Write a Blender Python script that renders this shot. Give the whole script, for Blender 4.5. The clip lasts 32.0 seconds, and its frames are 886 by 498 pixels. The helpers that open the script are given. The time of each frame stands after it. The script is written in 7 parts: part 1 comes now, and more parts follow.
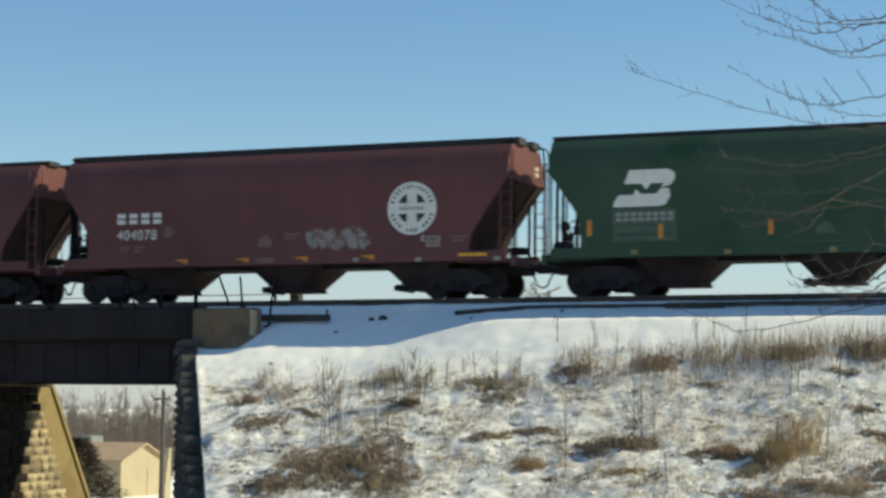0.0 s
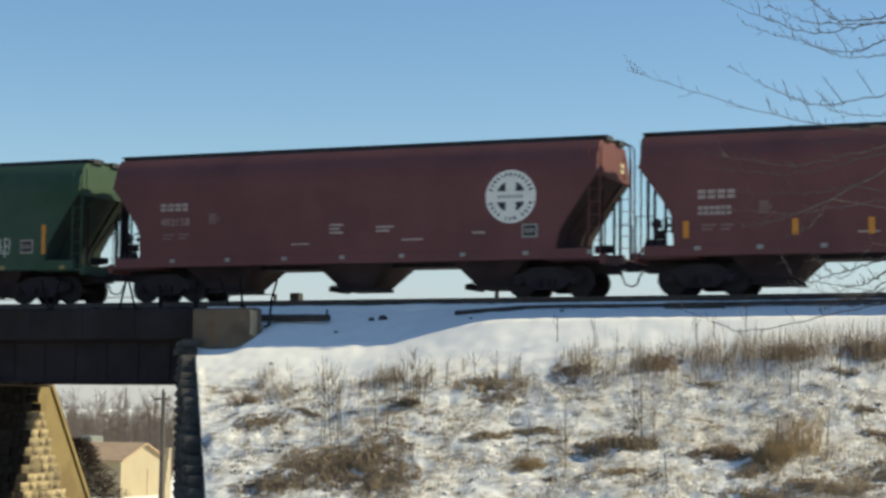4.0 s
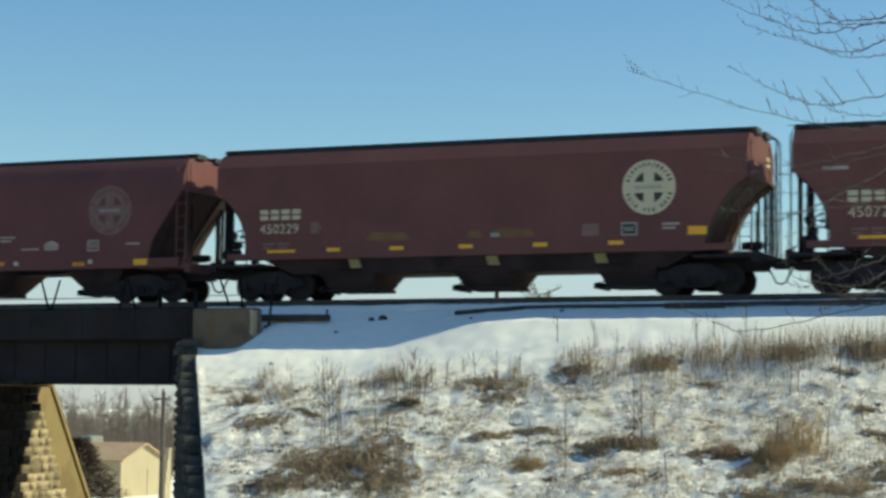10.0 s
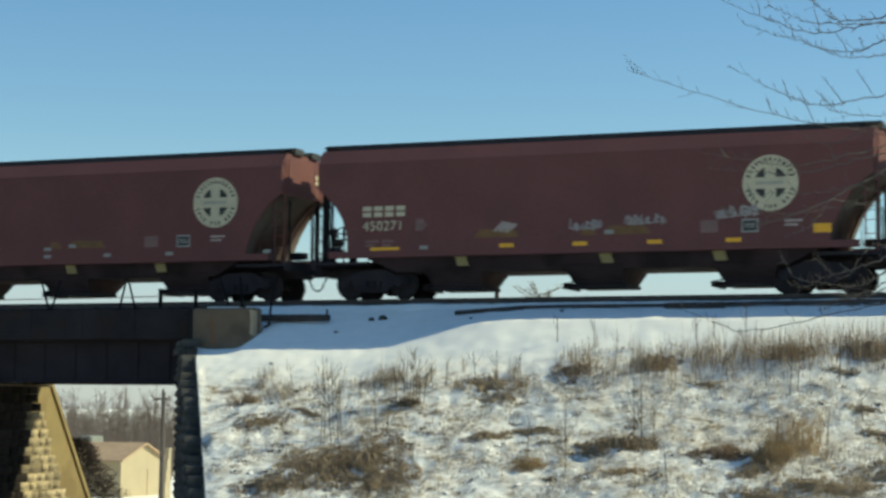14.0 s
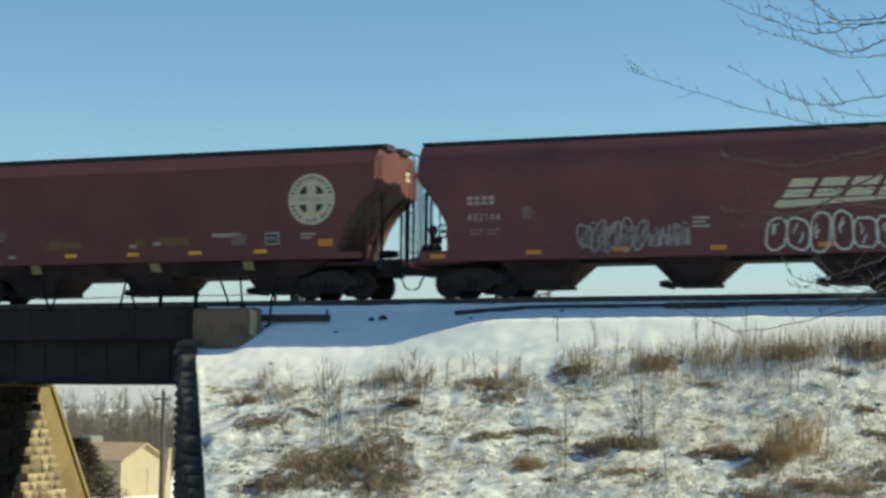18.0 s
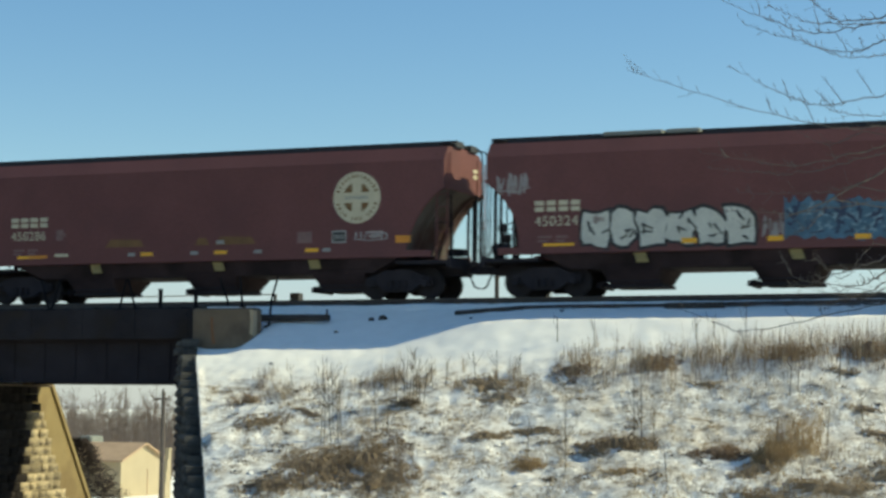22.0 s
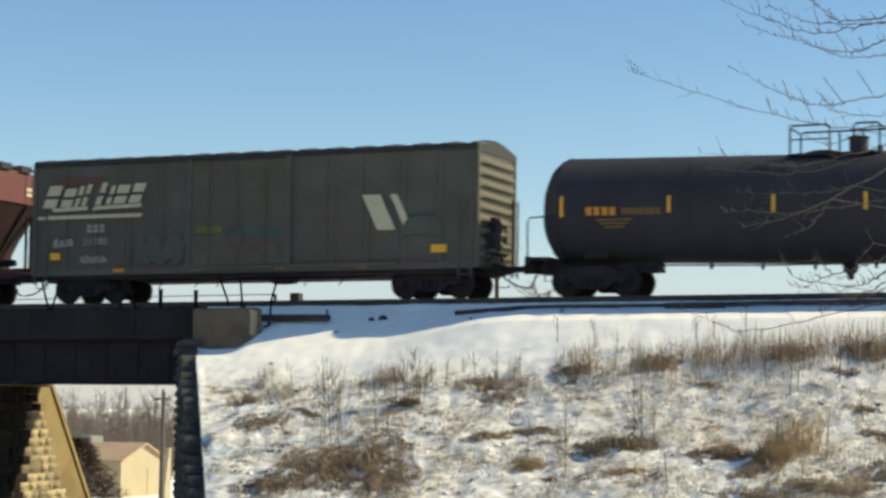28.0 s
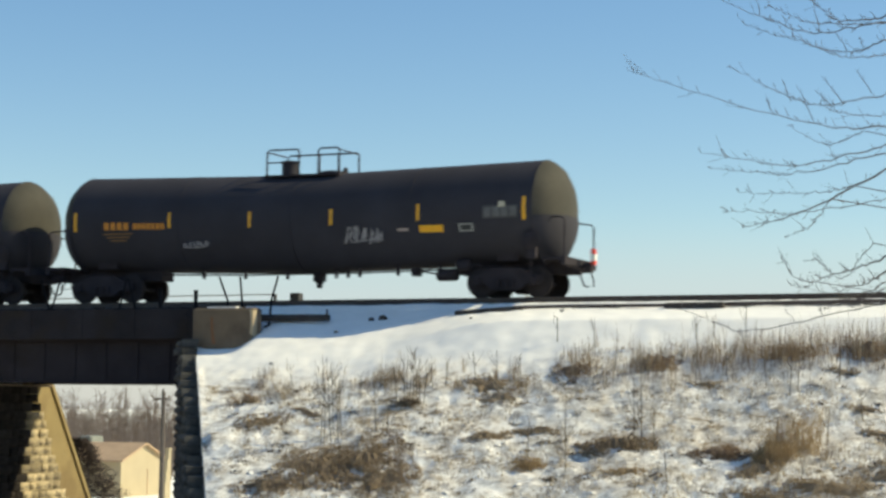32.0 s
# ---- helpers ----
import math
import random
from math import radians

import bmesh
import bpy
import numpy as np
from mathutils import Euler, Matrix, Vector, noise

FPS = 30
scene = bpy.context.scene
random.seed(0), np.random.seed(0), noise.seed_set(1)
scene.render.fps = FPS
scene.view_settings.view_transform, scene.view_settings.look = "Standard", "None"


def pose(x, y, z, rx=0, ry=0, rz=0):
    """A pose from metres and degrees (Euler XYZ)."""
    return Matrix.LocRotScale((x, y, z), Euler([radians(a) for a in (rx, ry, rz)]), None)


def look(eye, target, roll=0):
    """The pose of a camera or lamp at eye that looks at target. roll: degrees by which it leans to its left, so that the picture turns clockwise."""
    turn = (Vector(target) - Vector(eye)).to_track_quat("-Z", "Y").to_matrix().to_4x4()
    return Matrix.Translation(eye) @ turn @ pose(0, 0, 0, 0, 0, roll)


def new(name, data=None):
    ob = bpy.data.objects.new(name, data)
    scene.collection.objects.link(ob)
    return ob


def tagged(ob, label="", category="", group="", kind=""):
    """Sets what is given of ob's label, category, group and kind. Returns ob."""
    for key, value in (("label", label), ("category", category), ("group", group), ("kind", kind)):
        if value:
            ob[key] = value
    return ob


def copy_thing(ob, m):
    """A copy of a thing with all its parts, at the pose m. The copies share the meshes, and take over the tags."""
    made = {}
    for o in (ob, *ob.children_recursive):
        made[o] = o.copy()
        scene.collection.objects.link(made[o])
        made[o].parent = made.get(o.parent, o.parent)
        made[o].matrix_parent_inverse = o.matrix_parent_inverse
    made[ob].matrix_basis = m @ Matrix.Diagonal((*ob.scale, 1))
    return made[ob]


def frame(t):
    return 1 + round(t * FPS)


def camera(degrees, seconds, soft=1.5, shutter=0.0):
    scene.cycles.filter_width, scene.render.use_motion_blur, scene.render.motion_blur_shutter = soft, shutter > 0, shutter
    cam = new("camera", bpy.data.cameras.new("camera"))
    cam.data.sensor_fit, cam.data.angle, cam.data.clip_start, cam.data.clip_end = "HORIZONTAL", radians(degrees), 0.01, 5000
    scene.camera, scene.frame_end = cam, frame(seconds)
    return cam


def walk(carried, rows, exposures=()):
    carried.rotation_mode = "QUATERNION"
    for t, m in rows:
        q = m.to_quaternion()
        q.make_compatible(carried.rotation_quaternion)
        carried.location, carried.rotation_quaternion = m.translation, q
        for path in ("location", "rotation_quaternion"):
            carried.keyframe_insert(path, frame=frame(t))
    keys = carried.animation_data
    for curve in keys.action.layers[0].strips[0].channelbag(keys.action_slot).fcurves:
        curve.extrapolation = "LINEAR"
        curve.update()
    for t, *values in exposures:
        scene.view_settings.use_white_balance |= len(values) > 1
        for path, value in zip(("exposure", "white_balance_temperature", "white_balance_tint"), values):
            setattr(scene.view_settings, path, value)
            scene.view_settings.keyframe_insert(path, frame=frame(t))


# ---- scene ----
# ---------- camera: stands still on its support ----------
EYE = Vector((22.408, -54.883, 5.0))
AIM = EYE + Vector((-0.38635, 0.91867, 0.08239)) * 58.0
cam = camera(25.607, 32.0, soft=2.9, shutter=0.3)
STAND = look(EYE, AIM, 0.6)
LIGHT = [(0.0, 0.44, 6670, 3), (2.0, 0.47, 6760, 9), (3.5, 0.47, 6760, 9), (5.5, 0.45, 6550, -3), (19.0, 0.44, 6550, -3), (22.0, 0.5, 6630, -1), (24.0, 0.53, 6750, 3), (25.5, 0.55, 6810, 5), (27.5, 0.6, 6930, 8), (30.0, 0.6, 6930, 8), (32.0, 0.58, 6900, 6)]
walk(cam, [(0.0, STAND), (32.0, STAND)], LIGHT)

# ---------- sky and sun ----------
SUN_AZ, SUN_EL = 66.0, 37.0
world = bpy.data.worlds.new("world")
scene.world = world
world.use_nodes = True
wn = world.node_tree
wn.nodes.clear()
sky = wn.nodes.new("ShaderNodeTexSky")
sky.sky_type = "NISHITA"
sky.sun_disc = False
sky.sun_elevation, sky.sun_rotation = radians(SUN_EL), radians(SUN_AZ)
sky.altitude, sky.air_density, sky.dust_density, sky.ozone_density = 250.0, 1.0, 0.4, 2.0
bg = wn.nodes.new("ShaderNodeBackground")
bg.inputs["Strength"].default_value = 0.096
wo = wn.nodes.new("ShaderNodeOutputWorld")
deep = wn.nodes.new("ShaderNodeHueSaturation")
deep.inputs["Hue"].default_value, deep.inputs["Saturation"].default_value = 0.502, 1.22
wn.links.new(sky.outputs[0], deep.inputs["Color"])
# thin white haze all round the horizon
place, up, low, haze = (wn.nodes.new(k) for k in ("ShaderNodeTexCoord", "ShaderNodeSeparateXYZ", "ShaderNodeMapRange", "ShaderNodeMix"))
wn.links.new(place.outputs["Generated"], up.inputs[0])
low.interpolation_type = "SMOOTHSTEP"
low.inputs["From Min"].default_value, low.inputs["From Max"].default_value = 0.045, 0.105
low.inputs["To Min"].default_value, low.inputs["To Max"].default_value = 0.6, 0.0
wn.links.new(up.outputs["Z"], low.inputs["Value"])
haze.data_type = "RGBA"
wn.links.new(low.outputs[0], haze.inputs["Factor"])
wn.links.new(deep.outputs[0], haze.inputs["A"])
haze.inputs["B"].default_value = (4.0, 4.35, 5.2, 1)
wn.links.new(haze.outputs["Result"], bg.inputs["Color"])
wn.links.new(bg.outputs[0], wo.inputs["Surface"])

sun = new("sun", bpy.data.lights.new("sun", "SUN"))
sun.data.energy, sun.data.angle, sun.data.color = 3.6, radians(0.53), (1.0, 0.9, 0.63)
toward = Vector((math.sin(radians(SUN_AZ)) * math.cos(radians(SUN_EL)), math.cos(radians(SUN_AZ)) * math.cos(radians(SUN_EL)), math.sin(radians(SUN_EL))))
sun.matrix_world = look(toward * 200, (0, 0, 0))


# ---------- mesh building ----------
class G:
    """A growing mesh: vertices and faces."""

    def __init__(self):
        self.v, self.f = [], []

    def add(self, verts, faces):
        n = len(self.v)
        self.v += [tuple(p) for p in verts]
        self.f += [tuple(i + n for i in f) for f in faces]
        return self

    def box(self, x0, x1, y0, y1, z0, z1):
        p = [(x, y, z) for z in (z0, z1) for y in (y0, y1) for x in (x0, x1)]
        return self.add(p, [(0, 2, 3, 1), (4, 5, 7, 6), (0, 1, 5, 4), (1, 3, 7, 5), (3, 2, 6, 7), (2, 0, 4, 6)])

    def bevel_box(self, x0, x1, y0, y1, z0, z1, b):
        """A box with chamfered vertical and top edges."""
        lo = [(x0 + b, y0), (x1 - b, y0), (x1, y0 + b), (x1, y1 - b), (x1 - b, y1), (x0 + b, y1), (x0, y1 - b), (x0, y0 + b)]
        hi = [(x0 + 2 * b, y0 + b), (x1 - 2 * b, y0 + b), (x1 - b, y0 + 2 * b), (x1 - b, y1 - 2 * b), (x1 - 2 * b, y1 - b), (x0 + 2 * b, y1 - b), (x0 + b, y1 - 2 * b), (x0 + b, y0 + 2 * b)]
        rings = [[(x, y, z0) for x, y in lo], [(x, y, z1 - b) for x, y in lo], [(x, y, z1) for x, y in hi]]
        return self.loft(rings, True, True)

    def loft(self, rings, closed=True, caps=False):
        n, m = len(self.v), len(rings[0])
        for r in rings:
            self.v += [tuple(p) for p in r]
        for k in range(len(rings) - 1):
            for i in range(m if closed else m - 1):
                j = (i + 1) % m
                self.f.append((n + k * m + i, n + k * m + j, n + (k + 1) * m + j, n + (k + 1) * m + i))
        if caps:
            self.f.append(tuple(n + i for i in reversed(range(m))))
            self.f.append(tuple(n + (len(rings) - 1) * m + i for i in range(m)))
        return self

    def prism(self, poly, axis, a, b):
        """A polygon pushed from a to b along an axis; poly in the two other axes, in order x, y, z."""
        def at(p, k):
            q = list(p)
            q.insert(axis, k)
            return tuple(q)
        return self.loft([[at(p, a) for p in poly], [at(p, b) for p in poly]], True, True)

    def tube(self, points, r, n=6, r1=None):
        """A tube along a line of points, thinning from r to r1."""
        pts = [Vector(p) for p in points]
        r1 = r if r1 is None else r1
        rings = []
        for k, p in enumerate(pts):
            d = (pts[min(k + 1, len(pts) - 1)] - pts[max(k - 1, 0)]).normalized()
            s = d.cross(Vector((0, 0, 1)) if abs(d.z) < 0.9 else Vector((1, 0, 0))).normalized()
            u = s.cross(d)
            rad = r + (r1 - r) * k / max(1, len(pts) - 1)
            rings.append([p + (s * math.cos(2 * math.pi * i / n) + u * math.sin(2 * math.pi * i / n)) * rad for i in range(n)])
        return self.loft(rings, True, True)

    def cyl(self, p0, p1, r, n=12):
        return self.tube([p0, p1], r, n)

    def lathe(self, profile, axis, origin, n=20):
        """profile: (along, radius) pairs, turned round an axis through origin."""
        rings = []
        for a, r in profile:
            ring = []
            for i in range(n):
                c, s = r * math.cos(2 * math.pi * i / n), r * math.sin(2 * math.pi * i / n)
                p = {0: (a, c, s), 1: (s, a, c), 2: (c, s, a)}[axis]
                ring.append((origin[0] + p[0], origin[1] + p[1], origin[2] + p[2]))
            rings.append(ring)
        return self.loft(rings, True, True)

    def mesh(self, name, smooth=0.0):
        me = bpy.data.meshes.new(name)
        me.from_pydata(self.v, [], self.f)
        bm = bmesh.new()
        bm.from_mesh(me)
        bmesh.ops.recalc_face_normals(bm, faces=bm.faces)
        if smooth:
            for f in bm.faces:
                f.smooth = True
            for e in bm.edges:
                if len(e.link_faces) == 2 and e.calc_face_angle(0) > radians(smooth):
                    e.smooth = False
        bm.to_mesh(me)
        bm.free()
        return me


def part(name, g, material, parent=None, label="", smooth=0.0, at=None):
    """Links a built mesh as one object under a thing or a part."""
    me = g.mesh(name, smooth) if isinstance(g, G) else g
    if material and not me.materials:
        me.materials.append(material)
    ob = new(name, me)
    if parent:
        ob.parent = parent
    if at is not None:
        ob.matrix_basis = at
    if label:
        ob["label"] = label
    return ob


def thing(name, label, category, group="", kind="", at=None):
    ob = new(name)
    if at is not None:
        ob.matrix_basis = at
    return tagged(ob, label, category, group, kind)


# ---------- materials ----------
def mat(name, color, rough=0.7, metal=0.0, vary=0.25, scale=3.0, fine=40.0, bump=0.1, dirt=None, dirt_at=0.62, spread=0.0, specular=0.5):
    """A node material: colour varied at two scales, fine relief, and patches of dirt or wear."""
    m = bpy.data.materials.new(name)
    m.use_nodes = True
    nt = m.node_tree
    b = nt.nodes["Principled BSDF"]
    b.inputs["Roughness"].default_value, b.inputs["Metallic"].default_value = rough, metal
    b.inputs["Specular IOR Level"].default_value = specular
    co = nt.nodes.new("ShaderNodeTexCoord")
    big, small = nt.nodes.new("ShaderNodeTexNoise"), nt.nodes.new("ShaderNodeTexNoise")
    big.inputs["Scale"].default_value, big.inputs["Detail"].default_value = scale, 5
    small.inputs["Scale"].default_value, small.inputs["Detail"].default_value = fine, 4
    for t in (big, small):
        nt.links.new(co.outputs["Object"], t.inputs["Vector"])
    add = nt.nodes.new("ShaderNodeMath")
    add.operation = "ADD"
    nt.links.new(big.outputs["Fac"], add.inputs[0])
    nt.links.new(small.outputs["Fac"], add.inputs[1])
    ramp = nt.nodes.new("ShaderNodeMapRange")
    ramp.inputs["From Min"].default_value, ramp.inputs["From Max"].default_value = 0.6, 1.4
    ramp.inputs["To Min"].default_value, ramp.inputs["To Max"].default_value = 1 - vary, 1 + vary
    nt.links.new(add.outputs[0], ramp.inputs["Value"])
    hsv = nt.nodes.new("ShaderNodeHueSaturation")
    hsv.inputs["Color"].default_value = (*color, 1)
    nt.links.new(ramp.outputs[0], hsv.inputs["Value"])
    last = hsv.outputs[0]
    if spread:
        info, rr = nt.nodes.new("ShaderNodeObjectInfo"), nt.nodes.new("ShaderNodeMapRange")
        rr.inputs["To Min"].default_value, rr.inputs["To Max"].default_value = 1 - spread, 1 + spread
        nt.links.new(info.outputs["Random"], rr.inputs["Value"])
        h2 = nt.nodes.new("ShaderNodeHueSaturation")
        nt.links.new(last, h2.inputs["Color"])
        nt.links.new(rr.outputs[0], h2.inputs["Value"])
        last = h2.outputs[0]
    if dirt:
        d = nt.nodes.new("ShaderNodeTexNoise")
        d.inputs["Scale"].default_value, d.inputs["Detail"].default_value = scale * 0.7, 7
        mp = nt.nodes.new("ShaderNodeMapping")
        mp.inputs["Location"].default_value = (3.1, 7.7, 1.3)
        nt.links.new(co.outputs["Object"], mp.inputs["Vector"])
        nt.links.new(mp.outputs[0], d.inputs["Vector"])
        r = nt.nodes.new("ShaderNodeMapRange")
        r.inputs["From Min"].default_value, r.inputs["From Max"].default_value = dirt_at - 0.08, dirt_at + 0.08
        nt.links.new(d.outputs["Fac"], r.inputs["Value"])
        mix = nt.nodes.new("ShaderNodeMix")
        mix.data_type = "RGBA"
        mix.inputs["B"].default_value = (*dirt, 1)
        nt.links.new(r.outputs[0], mix.inputs["Factor"])
        nt.links.new(last, mix.inputs["A"])
        last = mix.outputs["Result"]
    nt.links.new(last, b.inputs["Base Color"])
    if bump:
        bp = nt.nodes.new("ShaderNodeBump")
        bp.inputs["Strength"].default_value = min(1.0, bump * 3)
        bp.inputs["Distance"].default_value = bump * 0.1
        nt.links.new(add.outputs[0], bp.inputs["Height"])
        nt.links.new(bp.outputs[0], b.inputs["Normal"])
    return m
M_SNOW = mat("snow", (0.93, 0.912, 0.855), 0.85, vary=0.06, scale=0.8, fine=9, bump=0.25)
M_STEEL = mat("black_steel", (0.03, 0.029, 0.031), 0.75, 0.0, vary=0.35, scale=1.5, dirt=(0.05, 0.04, 0.033), dirt_at=0.6)
M_GIRDER = mat("girder_paint", (0.042, 0.037, 0.042), 0.95, vary=0.4, scale=0.9, specular=0.05, dirt=(0.034, 0.028, 0.026), dirt_at=0.6)
M_CONC = mat("weathered_concrete", (0.175, 0.128, 0.082), 0.9, vary=0.22, scale=1.6, bump=0.25, dirt=(0.12, 0.086, 0.056), dirt_at=0.6)
M_STONE = mat("rock_faced_stone", (0.46, 0.37, 0.22), 0.95, vary=0.4, scale=2.5, fine=14, bump=0.5, spread=0.45, dirt=(0.14, 0.11, 0.08), dirt_at=0.62)
M_STONE_DARK = mat("dark_grey_stone", (0.1, 0.095, 0.085), 0.95, vary=0.4, scale=2.5, fine=14, bump=0.5, spread=0.35)
# Stone darkened in its colour for the shade under the deck.
M_STONE_SHADE = mat("deck_shade_stone", (0.034, 0.028, 0.024), 0.95, vary=0.4, scale=2.5, fine=14, bump=0.5, spread=0.35, specular=0.1)
M_CURB = mat("sooty_timber_curb", (0.036, 0.031, 0.033), 0.95, vary=0.4, scale=1.2, fine=20, bump=0.3, specular=0.2, dirt=(0.036, 0.028, 0.023), dirt_at=0.58)
M_RUST = mat("rust_streak", (0.22, 0.1, 0.045), 0.9, vary=0.3)
M_CONC_PALE = mat("sunlit_edge_concrete", (0.4, 0.32, 0.21), 0.9, vary=0.2)
M_WING = mat("tan_concrete", (0.27, 0.2, 0.085), 0.9, vary=0.2, scale=1.2, bump=0.2, dirt=(0.2, 0.14, 0.06), dirt_at=0.6)
M_ROAD = mat("wet_road", (0.07, 0.068, 0.065), 0.6, vary=0.3, scale=0.6, dirt=(0.5, 0.5, 0.5), dirt_at=0.6)
M_GREYSTEEL = mat("galvanised_steel", (0.3, 0.3, 0.3), 0.5, 0.3, vary=0.2)
M_TIE = mat("creosoted_timber", (0.05, 0.042, 0.036), 0.9, vary=0.4, scale=3, fine=30, bump=0.3)
M_RAIL = mat("rail_steel", (0.09, 0.07, 0.06), 0.6, 0.4, vary=0.3)
M_MAROON = mat("oxide_red_paint", (0.158, 0.066, 0.063), 0.75, specular=0.2, vary=0.16, scale=0.7, fine=18, bump=0.02, dirt=(0.128, 0.056, 0.056), dirt_at=0.6)
M_GREEN = mat("green_paint", (0.05, 0.088, 0.056), 0.7, specular=0.2, vary=0.16, scale=0.7, fine=18, bump=0.02, dirt=(0.03, 0.07, 0.035), dirt_at=0.6)
M_TANK = mat("black_paint", (0.043, 0.041, 0.048), 0.8, specular=0.15, vary=0.3, scale=0.6, bump=0.02)
M_BOX = mat("dull_green_paint", (0.11, 0.106, 0.086), 0.78, specular=0.2, vary=0.28, scale=0.8, bump=0.02, dirt=(0.112, 0.094, 0.078), dirt_at=0.52)



def snow_ground():
    """Snow with dry grass and earth showing through on the slope, finer towards the crest."""
    m = bpy.data.materials.new("snow_and_dry_grass")
    m.use_nodes = True
    nt = m.node_tree
    b = nt.nodes["Principled BSDF"]
    b.inputs["Roughness"].default_value = 0.9
    b.inputs["Specular IOR Level"].default_value = 0.25
    geo = nt.nodes.new("ShaderNodeTexCoord")
    sep = nt.nodes.new("ShaderNodeSeparateXYZ")
    nt.links.new(geo.outputs["Object"], sep.inputs[0])
    stretch = nt.nodes.new("ShaderNodeMapping")
    stretch.inputs["Scale"].default_value = (0.8, 0.9, 1.6)
    nt.links.new(geo.outputs["Object"], stretch.inputs["Vector"])

    def tex(scale, detail, rough=0.6):
        t = nt.nodes.new("ShaderNodeTexNoise")
        t.inputs["Scale"].default_value, t.inputs["Detail"].default_value, t.inputs["Roughness"].default_value = scale, detail, rough
        nt.links.new(stretch.outputs[0], t.inputs["Vector"])
        return t.outputs["Fac"]

    def calc(op, a, c):
        n = nt.nodes.new("ShaderNodeMath")
        n.operation = op
        for k, v in enumerate((a, c)):
            if isinstance(v, float):
                n.inputs[k].default_value = v
            else:
                nt.links.new(v, n.inputs[k])
        return n.outputs[0]

    def span(v, a, c, lo=0.0, hi=1.0):
        n = nt.nodes.new("ShaderNodeMapRange")
        n.inputs["From Min"].default_value, n.inputs["From Max"].default_value = a, c
        n.inputs["To Min"].default_value, n.inputs["To Max"].default_value = lo, hi
        nt.links.new(v, n.inputs["Value"])
        return n.outputs[0]

    def mix(f, a, c):
        n = nt.nodes.new("ShaderNodeMix")
        n.data_type = "RGBA"
        nt.links.new(f, n.inputs["Factor"])
        for key, v in (("A", a), ("B", c)):
            if isinstance(v, tuple):
                n.inputs[key].default_value = (*v, 1)
            else:
                nt.links.new(v, n.inputs[key])
        return n.outputs["Result"]

    slope = span(sep.outputs["Y"], -5.9, -7.4)
    patch, clump, grain, fleck = tex(0.55, 5), tex(2.2, 6, 0.7), tex(7.0, 5, 0.75), tex(24.0, 3, 0.7)
    cover = calc("ADD", calc("MULTIPLY", patch, 0.4), calc("ADD", calc("MULTIPLY", clump, 0.4), calc("MULTIPLY", grain, 0.4)))
    # Unseen ground to the west is bared to cut bounce light on cars.
    far = span(sep.outputs["X"], -6.0, -12.0, 0.0, 0.4)
    bare = calc("MULTIPLY", span(calc("ADD", cover, far), 0.655, 0.7), slope)
    # worn thin over stubble: grey flecks in the white
    stubble = calc("ADD", calc("MULTIPLY", grain, 0.35), calc("ADD", calc("MULTIPLY", fleck, 0.25), calc("ADD", calc("MULTIPLY", clump, 0.3), calc("MULTIPLY", patch, 0.25))))
    thin = calc("MULTIPLY", span(calc("ADD", stubble, span(sep.outputs["X"], 2.0, 8.0, 0.0, 0.025)), 0.535, 0.61), span(sep.outputs["Y"], -5.6, -7.6))
    white = mix(span(clump, 0.35, 0.65), (0.89, 0.872, 0.815), (0.95, 0.932, 0.872))
    grass = mix(span(grain, 0.35, 0.65), (0.17, 0.14, 0.105), (0.33, 0.275, 0.205))
    half = mix(calc("MULTIPLY", thin, 0.7), white, mix(span(patch, 0.4, 0.6), (0.4, 0.375, 0.325), (0.44, 0.385, 0.31)))
    col = mix(bare, half, grass)
    nt.links.new(col, b.inputs["Base Color"])
    bp = nt.nodes.new("ShaderNodeBump")
    bp.inputs["Strength"].default_value, bp.inputs["Distance"].default_value = 0.5, 0.1
    nt.links.new(calc("MULTIPLY", calc("ADD", calc("MULTIPLY", clump, 0.8), calc("MULTIPLY", grain, 0.5)), span(slope, 0.0, 1.0, 0.12, 1.0)), bp.inputs["Height"])
    nt.links.new(bp.outputs[0], b.inputs["Normal"])
    return m


M_GROUND = snow_ground()
ZR = 8.36   # top of the rails
WALK_Y = -2.8


near_side = [(0, 8.02), (1.75, 8.02), (2.6, 7.62), (4.0, 7.0), (6.0, 6.15), (20.0, 0.0), (1e6, 0.0)]
level_side = [(0, 8.02), (1.75, 8.02), (2.6, 7.88), (4.4, 7.5), (6.0, 6.5), (9.0, 4.83), (20.0, 0.0), (1e6, 0.0)]   # further along the shoulder is wider
far_side = [(0, 8.02), (2.3, 7.98), (2.75, 5.75), (6.1, -0.05), (1e6, 0.0)]


def along(pts, d):
    for (a, za), (b, zb) in zip(pts, pts[1:]):
        if d <= b:
            return za + (zb - za) * (d - a) / (b - a)
    return 0.0


def bank(y, x=0.0):
    """Height of the embankment at a distance from the track's middle."""
    if y > 0:
        return along(far_side, y)
    w = min(1.0, max(0.0, (x + 1.2) / 4.4))
    w = w * w * (3 - 2 * w)
    return along(near_side, -y) * (1 - w) + along(level_side, -y) * w


def shift(y):
    return 0.62 * min(14.0, max(0.0, -(y + 2.8)))


EAST, WEST = -7.75, -17.45


